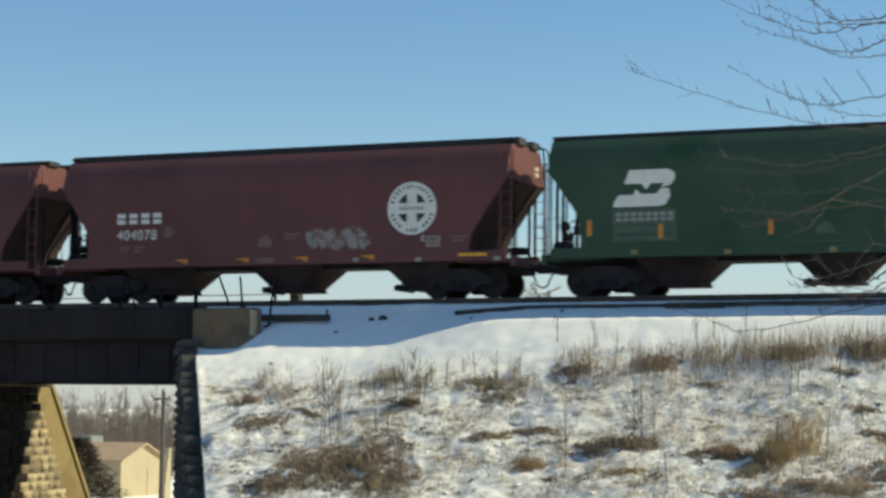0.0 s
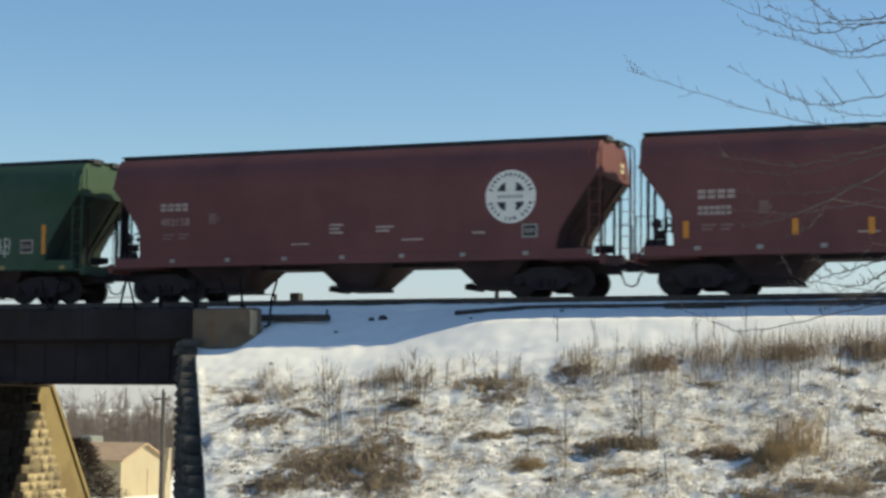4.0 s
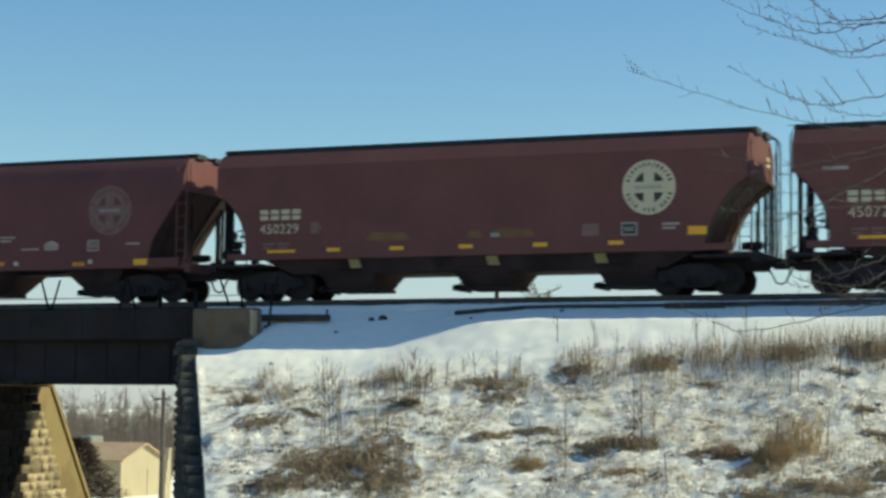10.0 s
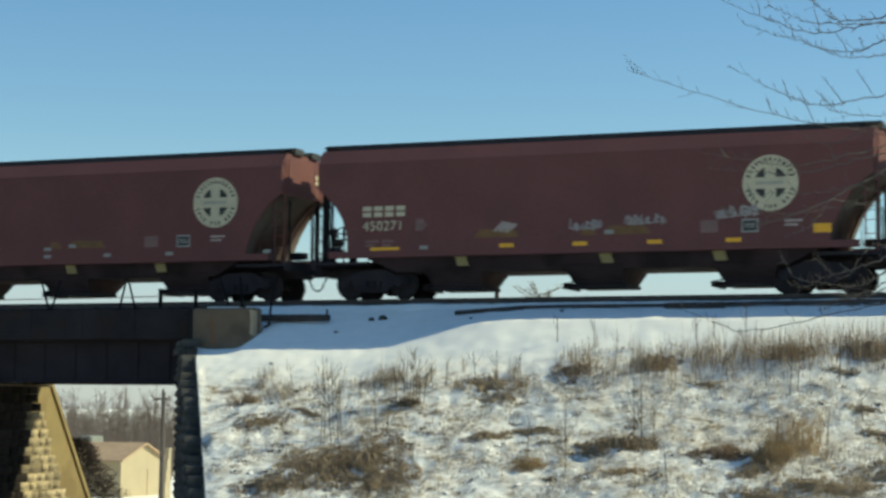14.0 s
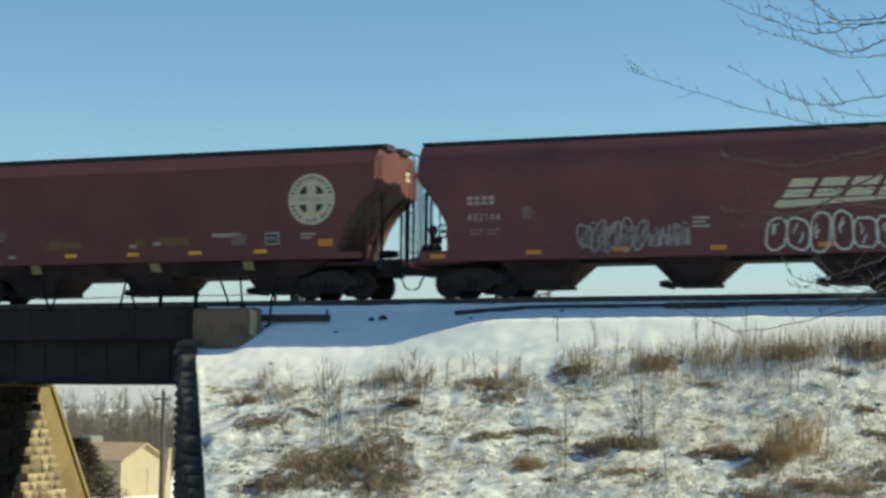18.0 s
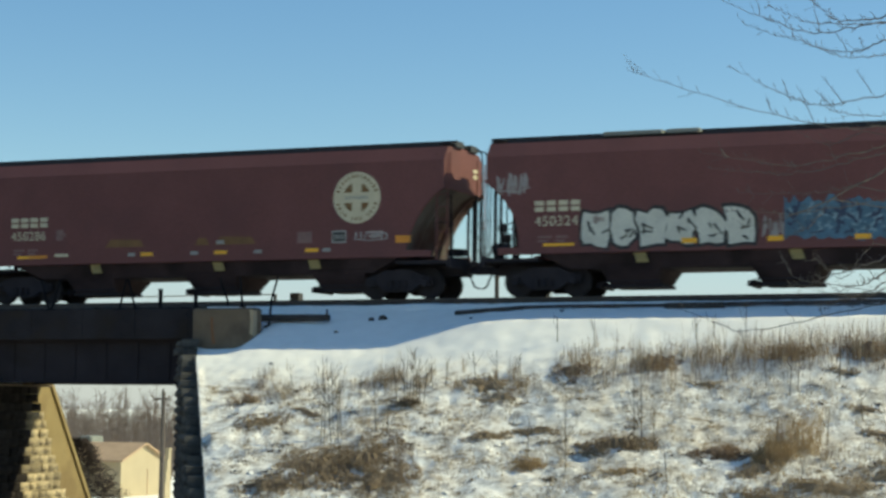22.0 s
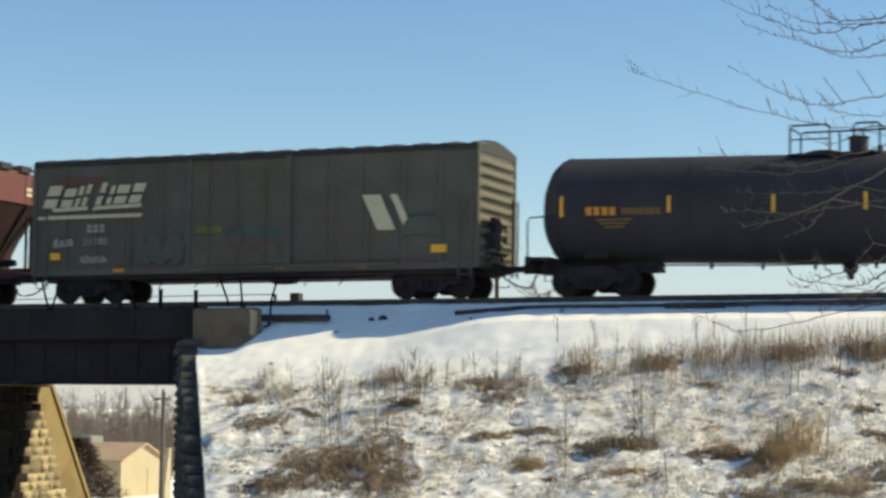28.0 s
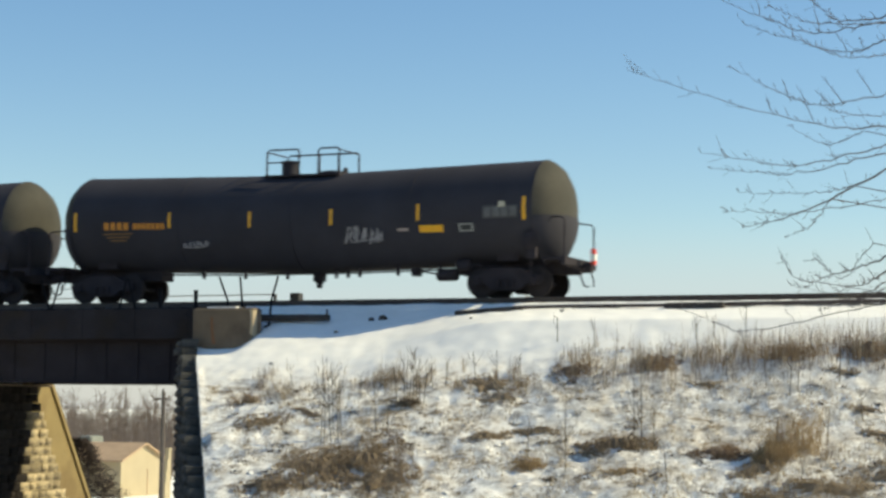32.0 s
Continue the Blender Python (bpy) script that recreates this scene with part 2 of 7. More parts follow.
def ground_z(x, y):
    u = x - shift(y)
    if WEST < u < EAST:
        z = 0.0
    else:
        z = bank(y, x)
        if y < -20:
            z = max(z, 3.3 * min(1.0, max(0.0, (-y - 34) / 14)))
    d = abs(y)
    z -= 0.4 * math.exp(-((x + 6.4) / 1.1) ** 4 - ((y + 3.6) / 1.2) ** 4)
    rough = (0.0 if y > 0 else 1.0) * min(1.0, max(0.0, (d - 4.6) / 3)) * (0.0 if WEST - 0.1 < u < EAST + 0.1 else 1.0)
    if d < 45:
        z += rough * (0.2 * noise.noise((x * 0.35, y * 0.35, 1.7)) + 0.09 * noise.noise((x * 1.1, y * 1.1, 5.2)) + 0.05 * noise.noise((x * 2.9, y * 2.9, 9.2)) + 0.03 * noise.noise((x * 5.5, y * 6.5, 2.4)))
        z += 0.025 * noise.noise((x * 2.2, y * 2.2, 3.3))
    return z


def axis(spans):
    out = []
    for a, b, n in spans:
        out += [a + (b - a) * i / n for i in range(n)]
    return out + [spans[-1][1]]


gx = axis([(-3000, -300, 8), (-300, -60, 10), (-60, -17.8, 12), (-17.8, WEST, 1), (WEST, WEST + 0.04, 1), (WEST + 0.04, EAST - 0.04, 5), (EAST - 0.04, EAST, 1), (EAST, 22, 300), (22, 60, 20), (60, 300, 8), (300, 3000, 6)])
gy = axis([(-3000, -300, 6), (-300, -56, 8), (-56, -17, 26), (-17, -1, 190), (-1, 6, 14), (6, 25, 12), (25, 300, 12), (300, 3000, 8)])
g = G()
for y in gy:
    for x in gx:
        xx = x + shift(y)
        g.v.append((xx, y, ground_z(xx, y)))
nx = len(gx)
for j in range(len(gy) - 1):
    for i in range(nx - 1):
        a = j * nx + i
        g.f.append((a, a + 1, a + nx + 1, a + nx))
ground = part("ground", g, M_GROUND, smooth=60)
tagged(ground, "snow-covered ground and embankment with dry grass", "ground", kind="structure")

# ---------- rolling stock: paints ----------
M_MAROON_B = mat("maroon_paint", (0.156, 0.066, 0.061), 0.75, specular=0.2, vary=0.16, scale=0.6, fine=16, bump=0.02, dirt=(0.13, 0.058, 0.055), dirt_at=0.6)
M_UNDER = mat("underframe_black", (0.037, 0.032, 0.036), 0.92, vary=0.45, scale=2.0, specular=0.12, dirt=(0.036, 0.03, 0.03), dirt_at=0.6)
# Sheet tones: shade under the end bay is put into brown and green.
M_SHEET_SHADE = mat("shade_and_soot_sheet", (0.06, 0.04, 0.04), 0.95, specular=0.06, vary=0.35, scale=1.2, dirt=(0.05, 0.042, 0.042), dirt_at=0.55)
M_SHEET_GREY = mat("grey_end_sheet", (0.13, 0.11, 0.095), 0.95, specular=0.06, vary=0.4, scale=0.9, dirt=(0.1, 0.06, 0.05), dirt_at=0.56)
M_SHEET_SHADE_G = mat("shaded_green_sheet", (0.03, 0.042, 0.036), 0.9, specular=0.1, vary=0.35, scale=1.2, dirt=(0.03, 0.035, 0.03), dirt_at=0.55)
# Near-black colour holds both grime and the shade under the car.
M_GRIME_SHADE = mat("grime_and_shade_sheet", (0.05, 0.034, 0.034), 0.95, specular=0.08, vary=0.4, scale=1.2, dirt=(0.03, 0.022, 0.022), dirt_at=0.55)
M_BAR = mat("black_grab_iron", (0.012, 0.012, 0.014), 0.9, vary=0.2, specular=0.1)
M_WHEEL = mat("wheel_steel", (0.03, 0.025, 0.026), 0.75, 0.1, vary=0.3, scale=4, specular=0.2)
M_ROOF = mat("dark_roof_steel", (0.028, 0.031, 0.033), 0.8, vary=0.3)
M_HATCH = mat("light_hatch_cover", (0.2, 0.21, 0.18), 0.6, vary=0.15)
M_CREAM = mat("cream_lettering", (0.56, 0.5, 0.34), 0.6, vary=0.14, scale=3, fine=25, bump=0.0)
M_WHITE = mat("white_lettering", (0.78, 0.77, 0.7), 0.6, vary=0.14, scale=3, fine=25, bump=0.0)
M_FADED = mat("faded_lettering", (0.37, 0.3, 0.26), 0.7, vary=0.3, scale=4, fine=25, bump=0.0)
M_GHOST = mat("ghost_lettering", (0.2, 0.12, 0.105), 0.7, vary=0.3, scale=4, fine=25, bump=0.0)
M_GHOST_G = mat("ghost_panel_green", (0.07, 0.11, 0.075), 0.7, vary=0.3, scale=4, fine=25, bump=0.0)
M_YELLOW = mat("yellow_reflector", (0.85, 0.42, 0.02), 0.4, vary=0.1, bump=0.0)
M_ORANGE = mat("orange_reflector", (0.62, 0.24, 0.02), 0.5, vary=0.15, bump=0.0)
M_OCHRE = mat("dirty_ochre", (0.17, 0.09, 0.03), 0.7, vary=0.3, bump=0.0)
M_SQUARE = mat("faded_yellow_square", (0.28, 0.22, 0.09), 0.7, vary=0.25, bump=0.0)
M_GREY = mat("grey_plate", (0.3, 0.3, 0.27), 0.6, vary=0.15, bump=0.0)
M_DARK = mat("dark_mark", (0.03, 0.03, 0.028), 0.7, vary=0.2, bump=0.0)
M_RED = mat("faded_red_mark", (0.13, 0.055, 0.045), 0.7, vary=0.3, bump=0.0)
M_LAMP = mat("red_lamp_glass", (0.75, 0.06, 0.03), 0.3, vary=0.1, bump=0.0)
M_SPRAY = mat("pale_spray_paint", (0.58, 0.57, 0.48), 0.7, vary=0.2, scale=2, fine=20, bump=0.0)
M_SPRAY_GREY = mat("thin_grey_spray_paint", (0.3, 0.27, 0.25), 0.7, vary=0.35, scale=2, fine=20, bump=0.0)
M_SPRAY_BLUE = mat("blue_spray_paint", (0.075, 0.15, 0.21), 0.7, vary=0.35, scale=1.8, fine=9, bump=0.0)
M_SPRAY_AQUA = mat("pale_aqua_spray_paint", (0.2, 0.3, 0.34), 0.7, vary=0.3, scale=2, fine=12, bump=0.0)
M_SPRAY_NAVY = mat("navy_spray_paint", (0.035, 0.05, 0.09), 0.7, vary=0.3, bump=0.0)

# where each coupling stands at the start, from the first car to the last
GAPS = [-31.4, -14.0, 2.61, 20.25, 37.83, 55.37, 72.86, 91.05, 109.23, 127.41, 145.65, 163.39, 181.67, 199.94, 216.89, 234.87, 253.32, 271.99]
CARS, WHEELSETS = [], []


def shift_at(t):
    """How far the train has rolled after t seconds."""
    q = t / 16
    return 16 * (8.10092 * q - 0.03025 * q ** 2 + 0.10238 * q ** 3 - 0.01006 * q ** 4)


# ---------- trucks and couplers, shared by all cars ----------
def wheelset_mesh():
    g = G()
    for s in (-1, 1):
        y = s * 0.755
        prof = [(-0.075, 0.30), (-0.07, 0.44), (-0.06, 0.462), (0.045, 0.452), (0.055, 0.482), (0.075, 0.478), (0.08, 0.40), (0.04, 0.37), (0.035, 0.17), (0.07, 0.14), (0.07, 0.09)]
        prof = [(-s * a, r) for a, r in prof]
        g.lathe(prof, 1, (0, y, 0), 24)
        for k in range(3):
            a = k * 2.094
            g.box(0.24 * math.cos(a) - 0.02, 0.24 * math.cos(a) + 0.02, y + s * 0.02, y + s * 0.05, 0.24 * math.sin(a) - 0.02, 0.24 * math.sin(a) + 0.02)
    g.cyl((0, -1.02, 0), (0, 1.02, 0), 0.075, 12)
    return g.mesh("wheelset", 40)


def side_frame_mesh():
    outer = [(-1.12, 0.42), (-1.1, 0.62), (-0.72, 0.72), (-0.45, 0.86), (0.45, 0.86), (0.72, 0.72), (1.1, 0.62), (1.12, 0.42), (0.72, 0.42), (0.42, 0.2), (-0.42, 0.2), (-0.72, 0.42)]
    g = G().prism(outer, 1, -1.1, -0.96)
    for s in (-1, 1):
        g.bevel_box(s * 0.89 - 0.14, s * 0.89 + 0.14, -1.16, -0.9, 0.36, 0.62, 0.03)
        g.lathe([(-0.05, 0.11), (0.0, 0.13), (0.05, 0.13)], 1, (s * 0.89, -1.17, 0.457), 12)
    g.box(-0.4, 0.4, -1.14, -0.95, 0.2, 0.26)
    return g.mesh("side_frame", 30)


def spring_mesh():
    g = G().lathe([(0.025 * k, 0.09 if k % 2 else 0.07) for k in range(11)], 2, (0, -1.13, 0.27), 10)
    return g.mesh("spring", 30)


ME_WHEELSET, ME_SIDEFRAME, ME_SPRING = wheelset_mesh(), side_frame_mesh(), spring_mesh()


def truck(car, x, paint=None):
    g = G().bevel_box(-0.2, 0.2, -1.05, 1.05, 0.48, 0.76, 0.04)
    g.lathe([(0.74, 0.2), (0.95, 0.2)], 2, (0, 0, 0), 14)
    for s in (-1, 1):
        g.box(s * 0.42 - 0.06, s * 0.42 + 0.06, -0.7, 0.7, 0.36, 0.48)
        for y in (-0.755, 0.755):
            g.bevel_box(s * 0.405 - 0.035, s * 0.405 + 0.035, y - 0.06, y + 0.06, 0.3, 0.58, 0.01)
    tr = part("truck", g, M_UNDER, car, "black cast steel truck", at=pose(x, 0, 0))
    part("side_frame", ME_SIDEFRAME, M_UNDER, tr)
    part("side_frame", ME_SIDEFRAME, M_UNDER, tr, at=pose(0, 0, 0, 0, 0, 180))
    for x_ in (-0.22, 0, 0.22):
        part("spring", ME_SPRING, M_UNDER, tr, at=pose(x_, 0, 0))
        part("spring", ME_SPRING, M_UNDER, tr, at=pose(x_, 0, 0, 0, 0, 180))
    for s in (-1, 1):
        part("wheelset", ME_WHEELSET, M_WHEEL, tr, at=pose(s * 0.89, 0, 0.457))
    return tr


def coupler(car, x, s, reach):
    """Draft gear, shank and knuckle, from x outward along s."""
    g = G().bevel_box(min(x - s * 0.7, x), max(x - s * 0.7, x), -0.3, 0.3, 0.7, 1.05, 0.03)
    a, b = sorted((x, x + s * (reach - 0.12)))
    g.bevel_box(a, b, -0.09, 0.09, 0.8, 0.98, 0.02)
    k = x + s * (reach - 0.1)
    g.bevel_box(k - 0.14, k + 0.14, -0.17, 0.05, 0.74, 1.04, 0.04)
    g.bevel_box(k - 0.08, k + 0.12, 0.02, 0.2, 0.76, 1.02, 0.04)
    c = part("coupler", g, M_UNDER, car, "black knuckle coupler", smooth=35)
    h = G().tube([(x, -0.28, 0.78), (x + s * 0.15, -0.26, 0.6), (x + s * (reach * 0.6), -0.24, 0.36), (x + s * reach, -0.22, 0.3)], 0.028, 6)
    part("air_hose", h, M_UNDER, c)
    h = G().tube([(x - s * 0.05, -1.5, 0.92), (x + s * 0.05, -0.9, 0.86), (x + s * 0.3, -0.3, 0.8)], 0.02, 5)
    part("cut_lever", h, M_UNDER, c)
    return c


def ladder(car, x, y, z0, z1, width, along, paint, step=0.4, r=0.022, name="ladder"):
    """Two stiles and their rungs; along: 'x' or 'y', the way of its width."""
    g = G()
    ends = [(x - width / 2, y), (x + width / 2, y)] if along == "x" else [(x, y - width / 2), (x, y + width / 2)]
    for a, b in ends:
        g.box(a - r, a + r, b - r, b + r, z0, z1)
    n = int((z1 - z0) / step)
    for k in range(n + 1):
        z = z0 + 0.1 + (z1 - z0 - 0.2) * k / max(1, n)
        g.cyl((*ends[0], z), (*ends[1], z), r * 0.7, 5)
    return part(name, g, paint, car)


# ---------- lettering and marks on the car sides ----------
SIDE = -1.606


def plate(name, x0, x1, z0, z1, material, parent, label="", y=SIDE, slant=0.0, skew=0.0):
    g = G().prism([(x0, z0), (x1, z0), (x1 + slant, z1), (x0 + slant, z1)], 1, y - 0.004, y + 0.012)
    return part(name, g, material, parent, label)


def polygon(name, pts, material, parent, label="", y=SIDE):
    return part(name, G().prism(pts, 1, y - 0.004, y + 0.012), material, parent, label)


def digits(text, x, z, size, material, parent, name="number", y=SIDE, stretch=1.0, fat=0.0):
    """Painted characters that stand upright on the side."""
    cu = bpy.data.curves.new("digits", "FONT")
    cu.body, cu.size, cu.extrude, cu.space_character = text, size, 0.004, 1.08
    cu.offset = fat
    tmp = new("digits", cu)
    bpy.context.view_layer.update()
    me = bpy.data.meshes.new_from_object(tmp.evaluated_get(bpy.context.evaluated_depsgraph_get()))
    bpy.data.objects.remove(tmp)
    me.transform(pose(x, y, z, 90, 0, 0) @ Matrix.Diagonal((stretch, 1, 1, 1)))
    # each character becomes a mesh of its own
    spans = []
    co = [v.co for v in me.vertices]
    for p in me.polygons:
        a, b = min(co[i].x for i in p.vertices), max(co[i].x for i in p.vertices)
        group = [p]
        keep = []
        for lo, hi, g in spans:
            if lo < b and hi > a:
                a, b, group = min(a, lo), max(b, hi), group + g
            else:
                keep.append((lo, hi, g))
        spans = keep + [(a, b, group)]
    first = None
    for lo, hi, group in sorted(spans, key=lambda e: e[0]):
        used = sorted({i for p in group for i in p.vertices})
        at = {i: k for k, i in enumerate(used)}
        glyph = bpy.data.meshes.new("painted_digit")
        glyph.from_pydata([co[i] for i in used], [], [tuple(at[i] for i in p.vertices) for p in group])
        ob = part(name, glyph, material, parent)
        first = first or ob
    bpy.data.meshes.remove(me)
    return first


def bars(x, z, n, w, h, gap, material, parent, name="lettering", y=SIDE, slant=0.0, weight=0.28):
    """A word as plain bars: two stacked bars for each character."""
    g = G()
    for k in range(n):
        a = x + k * (w + gap)
        for p, q in ((0.0, 0.42), (0.56, 1.0)):
            g.prism([(a + slant * h * p, z + h * p), (a + w + slant * h * p, z + h * p), (a + w + slant * h * q, z + h * q), (a + slant * h * q, z + h * q)], 1, y - 0.004, y + 0.012)
    return part(name, g, material, parent)


def emblem(car, x, z, r, fill, ink):
    """A round herald: pale disc, cross on four dark quarters, a ring of small dark bars."""
    n = 36
    disc = polygon("emblem", [(x + r * math.cos(2 * math.pi * i / n), z + r * math.sin(2 * math.pi * i / n)) for i in range(n)], fill, car, "round pale emblem with a cross")
    ring = G()
    for k in range(30):
        a = 2 * math.pi * (k + 0.5) / 30
        if abs(math.sin(a)) < 0.12 or 4.15 < a < 4.35 or 5.05 < a < 5.25:
            continue
        c, s = math.cos(a), math.sin(a)
        da = 0.045 if k % 3 else 0.03
        q = [(0.76, -da), (0.76, da), (0.9, da), (0.9, -da)]
        ring.prism([(x + r * f * math.cos(a + b), z + r * f * math.sin(a + b)) for f, b in q], 1, SIDE - 0.008, SIDE)
    tagged(part("ring_lettering", ring, ink, disc), kind="stuff")
    for sx in (-1, 1):
        for sz in (-1, 1):
            pts = [(0.2, 0.2)]
            for i in range(7):
                a = radians(21 + 48 * i / 6)
                pts.append((0.58 * math.cos(a), 0.58 * math.sin(a)))
            polygon("quadrant", [(x + sx * r * p, z + sz * r * q) for p, q in pts], ink, disc, y=SIDE - 0.004)
    g = G()
    for k in range(7):
        a = x - r * 0.5 + k * r * 0.145
        g.box(a, a + r * 0.09, SIDE - 0.008, SIDE, z - r * 0.06, z + r * 0.06)
    part("name_lettering", g, M_GREY, disc)
    return disc


def stroke(g, pts, w, y):
    """A flat painted stroke along points."""
    for (x0, z0), (x1, z1) in zip(pts, pts[1:]):
        dx, dz = x1 - x0, z1 - z0
        l = math.hypot(dx, dz) or 1
        nx_, nz_ = -dz / l * w / 2, dx / l * w / 2
        ex, ez = dx / l * w * 0.3, dz / l * w * 0.3
        g.prism([(x0 - ex + nx_, z0 - ez + nz_), (x0 - ex - nx_, z0 - ez - nz_), (x1 + ex - nx_, z1 + ez - nz_), (x1 + ex + nx_, z1 + ez + nz_)], 1, y - 0.003, y + 0.004)


def scrawl(car, x0, x1, z0, z1, material, seed, loops=6, w=0.035, y=SIDE - 0.008, label="", jag=False):
    """A quick sprayed tag: uneven slanting strokes and hooks that run into each other, no letters in it."""
    rnd = random.Random(seed)
    g = G()
    step, h = (x1 - x0) / loops, z1 - z0
    for k in range(loops):
        cx = x0 + step * (k + 0.5)
        for j in range(3 if jag else 2):
            top, low = rnd.uniform(0.55, 1.0), rnd.uniform(0.0, 0.4)
            lean, side = rnd.uniform(-0.1, 0.35) * step, rnd.uniform(-0.45, 0.25) * step
            pts = [(cx + side, z0 + h * low), (cx + side + lean * 0.6, z0 + h * (low + top) / 2 + rnd.gauss(0, 0.04) * h), (cx + side + lean, z0 + h * top)]
            if rnd.random() < 0.7:
                r_ = rnd.uniform(0.15, 0.4) * step
                a0 = rnd.choice((1.6, -1.6, 3.1))
                for i in range(1, 5):
                    a = a0 - i * 0.65
                    pts.append((pts[2][0] + r_ * (1 + math.cos(a)) * (0.6 if jag else 1.0), pts[2][1] - h * 0.12 * i + r_ * 0.3 * math.sin(a)))
            stroke(g, pts, w * rnd.uniform(0.6, 1.2), y - 0.0004 * j)
    if loops > 3:
        stroke(g, [(x0 + step * rnd.uniform(0, 1), z0 + h * rnd.uniform(0.05, 0.3)), ((x0 + x1) / 2, z0 + h * rnd.uniform(0.1, 0.35)), (x1 - step * rnd.uniform(0, 0.5), z0 + h * rnd.uniform(0.2, 0.45))], w * 0.7, y - 0.002)
    return tagged(part("graffiti", g, material, car, label), kind="stuff")


def bubbles(car, x0, x1, z0, z1, material, seed, n, w, label, y=SIDE - 0.03, lumpy=0.12):
    """A row of fat rounded outlines that lean on each other, each with a short inner stroke, no letters."""
    rnd = random.Random(seed)
    g = G()
    step, h = (x1 - x0) / n, z1 - z0
    for k in range(n):
        cx, cz, tilt = x0 + step * (k + 0.5), (z0 + z1) / 2 + rnd.uniform(-0.05, 0.05) * h, rnd.uniform(-0.15, 0.2)
        squash, dent = rnd.uniform(0.82, 1.05), rnd.uniform(0, 6.28)
        pts = []
        for i in range(21):
            a = 2 * math.pi * i / 20
            c, q = math.cos(a), math.sin(a)
            f = (1 / max(abs(c), abs(q)) * 0.45 + 0.62) * (1 - lumpy * (1 + math.cos(2 * (a - dent)))) * (1 + rnd.uniform(-0.03, 0.03) * (i not in (0, 20)))
            pts.append((cx + step * 0.52 * f * c + tilt * q * h * 0.25, cz + h * 0.49 * squash * f * q))
        pts[-1] = pts[0]
        stroke(g, pts, w, y - 0.0005 * k)
        for j in range(2):
            a, b = cx + rnd.uniform(-0.25, 0.2) * step, cz + rnd.uniform(-0.28, 0.1) * h
            stroke(g, [(a, b), (a + rnd.uniform(-0.06, 0.1), b + h * 0.14), (a + rnd.uniform(-0.05, 0.16), b + h * rnd.uniform(0.2, 0.3))], w * 0.8, y)
    return tagged(part("graffiti", g, material, car, label), kind="stuff")


def throw_up(car, x0, x1, z0, z1, fill, line, seed, n=6, label="", jag=0.12, y=SIDE - 0.004):
    """A row of fat sprayed shapes with dark edges and inner strokes, no letters."""
    rnd = random.Random(seed)
    step = (x1 - x0) / n
    back, front, ink = G(), G(), G()
    for k in range(n):
        cx, cz = x0 + step * (k + 0.5), (z0 + z1) / 2
        m = 14
        pts = []
        for i in range(m):
            a = 2 * math.pi * i / m
            c, s = math.cos(a), math.sin(a)
            f = 1 / max(abs(c), abs(s)) * 0.86 + 0.14
            rr = rnd.uniform(1 - jag, 1 + jag)
            pts.append((c * f * rr, s * f * rr))
        tilt = rnd.uniform(-0.12, 0.12)
        back.prism([(cx + p * step * 0.6 + q * tilt, cz + q * (z1 - z0) * 0.54) for p, q in pts], 1, y - 0.002 - k * 0.0004, y + 0.008)
        front.prism([(cx + p * step * 0.5 + q * tilt, cz + q * (z1 - z0) * 0.45) for p, q in pts], 1, y - 0.006 - k * 0.0004, y + 0.004)
        for j in range(3):
            a, b = cx + rnd.uniform(-0.3, 0.3) * step, cz + rnd.uniform(-0.35, 0.35) * (z1 - z0)
            stroke(ink, [(a, b), (a + rnd.uniform(-0.12, 0.2), b + rnd.uniform(-0.05, 0.2)), (a + rnd.uniform(0.0, 0.25), b + rnd.uniform(-0.25, 0.25))], 0.055, y - 0.012)
    gr = tagged(part("graffiti", back, line, car, label), kind="stuff")
    tagged(part("fill", front, fill, gr), kind="stuff")
    tagged(part("inner_stroke", ink, line, gr), kind="stuff")
    return gr


def wild_piece(car, x0, x1, z0, z1, tones, seed, label, y=SIDE - 0.004, n=9):
    """A worn sprayed piece: a ragged filled band crossed by many short slashes in several tones, no letters."""
    rnd = random.Random(seed)
    m = n * 4
    up = [(x0 + (x1 - x0) * k / m, z1 + rnd.uniform(-0.2, 0.06) * (z1 - z0)) for k in range(m + 1)]
    low = [(x0 + (x1 - x0) * k / m, z0 + rnd.uniform(-0.03, 0.14) * (z1 - z0)) for k in range(m + 1)]
    g = G().loft([[(a[0], y - 0.003, a[1]), (a[0], y + 0.008, a[1]), (b[0], y + 0.008, b[1]), (b[0], y - 0.003, b[1])] for a, b in zip(low, up)], True, True)
    piece = part("graffiti", g, tones[0], car, label)
    for i, tone in enumerate(tones[1:]):
        g = G()
        for k in range(n * 7):
            cx, cz = rnd.uniform(x0 + 0.15, x1 - 0.15), rnd.uniform(z0 + 0.15 * (z1 - z0), z1 - 0.35 * (z1 - z0))
            a, l = rnd.choice((0.5, 0.9, 1.5, 2.1, 2.6)) + rnd.gauss(0, 0.2), rnd.uniform(0.06, 0.19) * (z1 - z0)
            b = a + rnd.uniform(-1.2, 1.2)
            p = (cx + math.cos(a) * l, cz + math.sin(a) * l)
            stroke(g, [(cx, cz), p, (p[0] + math.cos(b) * l * 0.7, p[1] + math.sin(b) * l * 0.7)], rnd.uniform(0.03, 0.1), y - 0.006 - 0.003 * i)
        tagged(part("slash", g, tone, piece), kind="stuff")
    return piece


def reflectors(car, spots, material, w=0.3, h=0.12, name="reflector", y=SIDE - 0.002):
    for x, z in spots:
        plate(name, x - w / 2, x + w / 2, z - h / 2, z + h / 2, material, car, y=y)


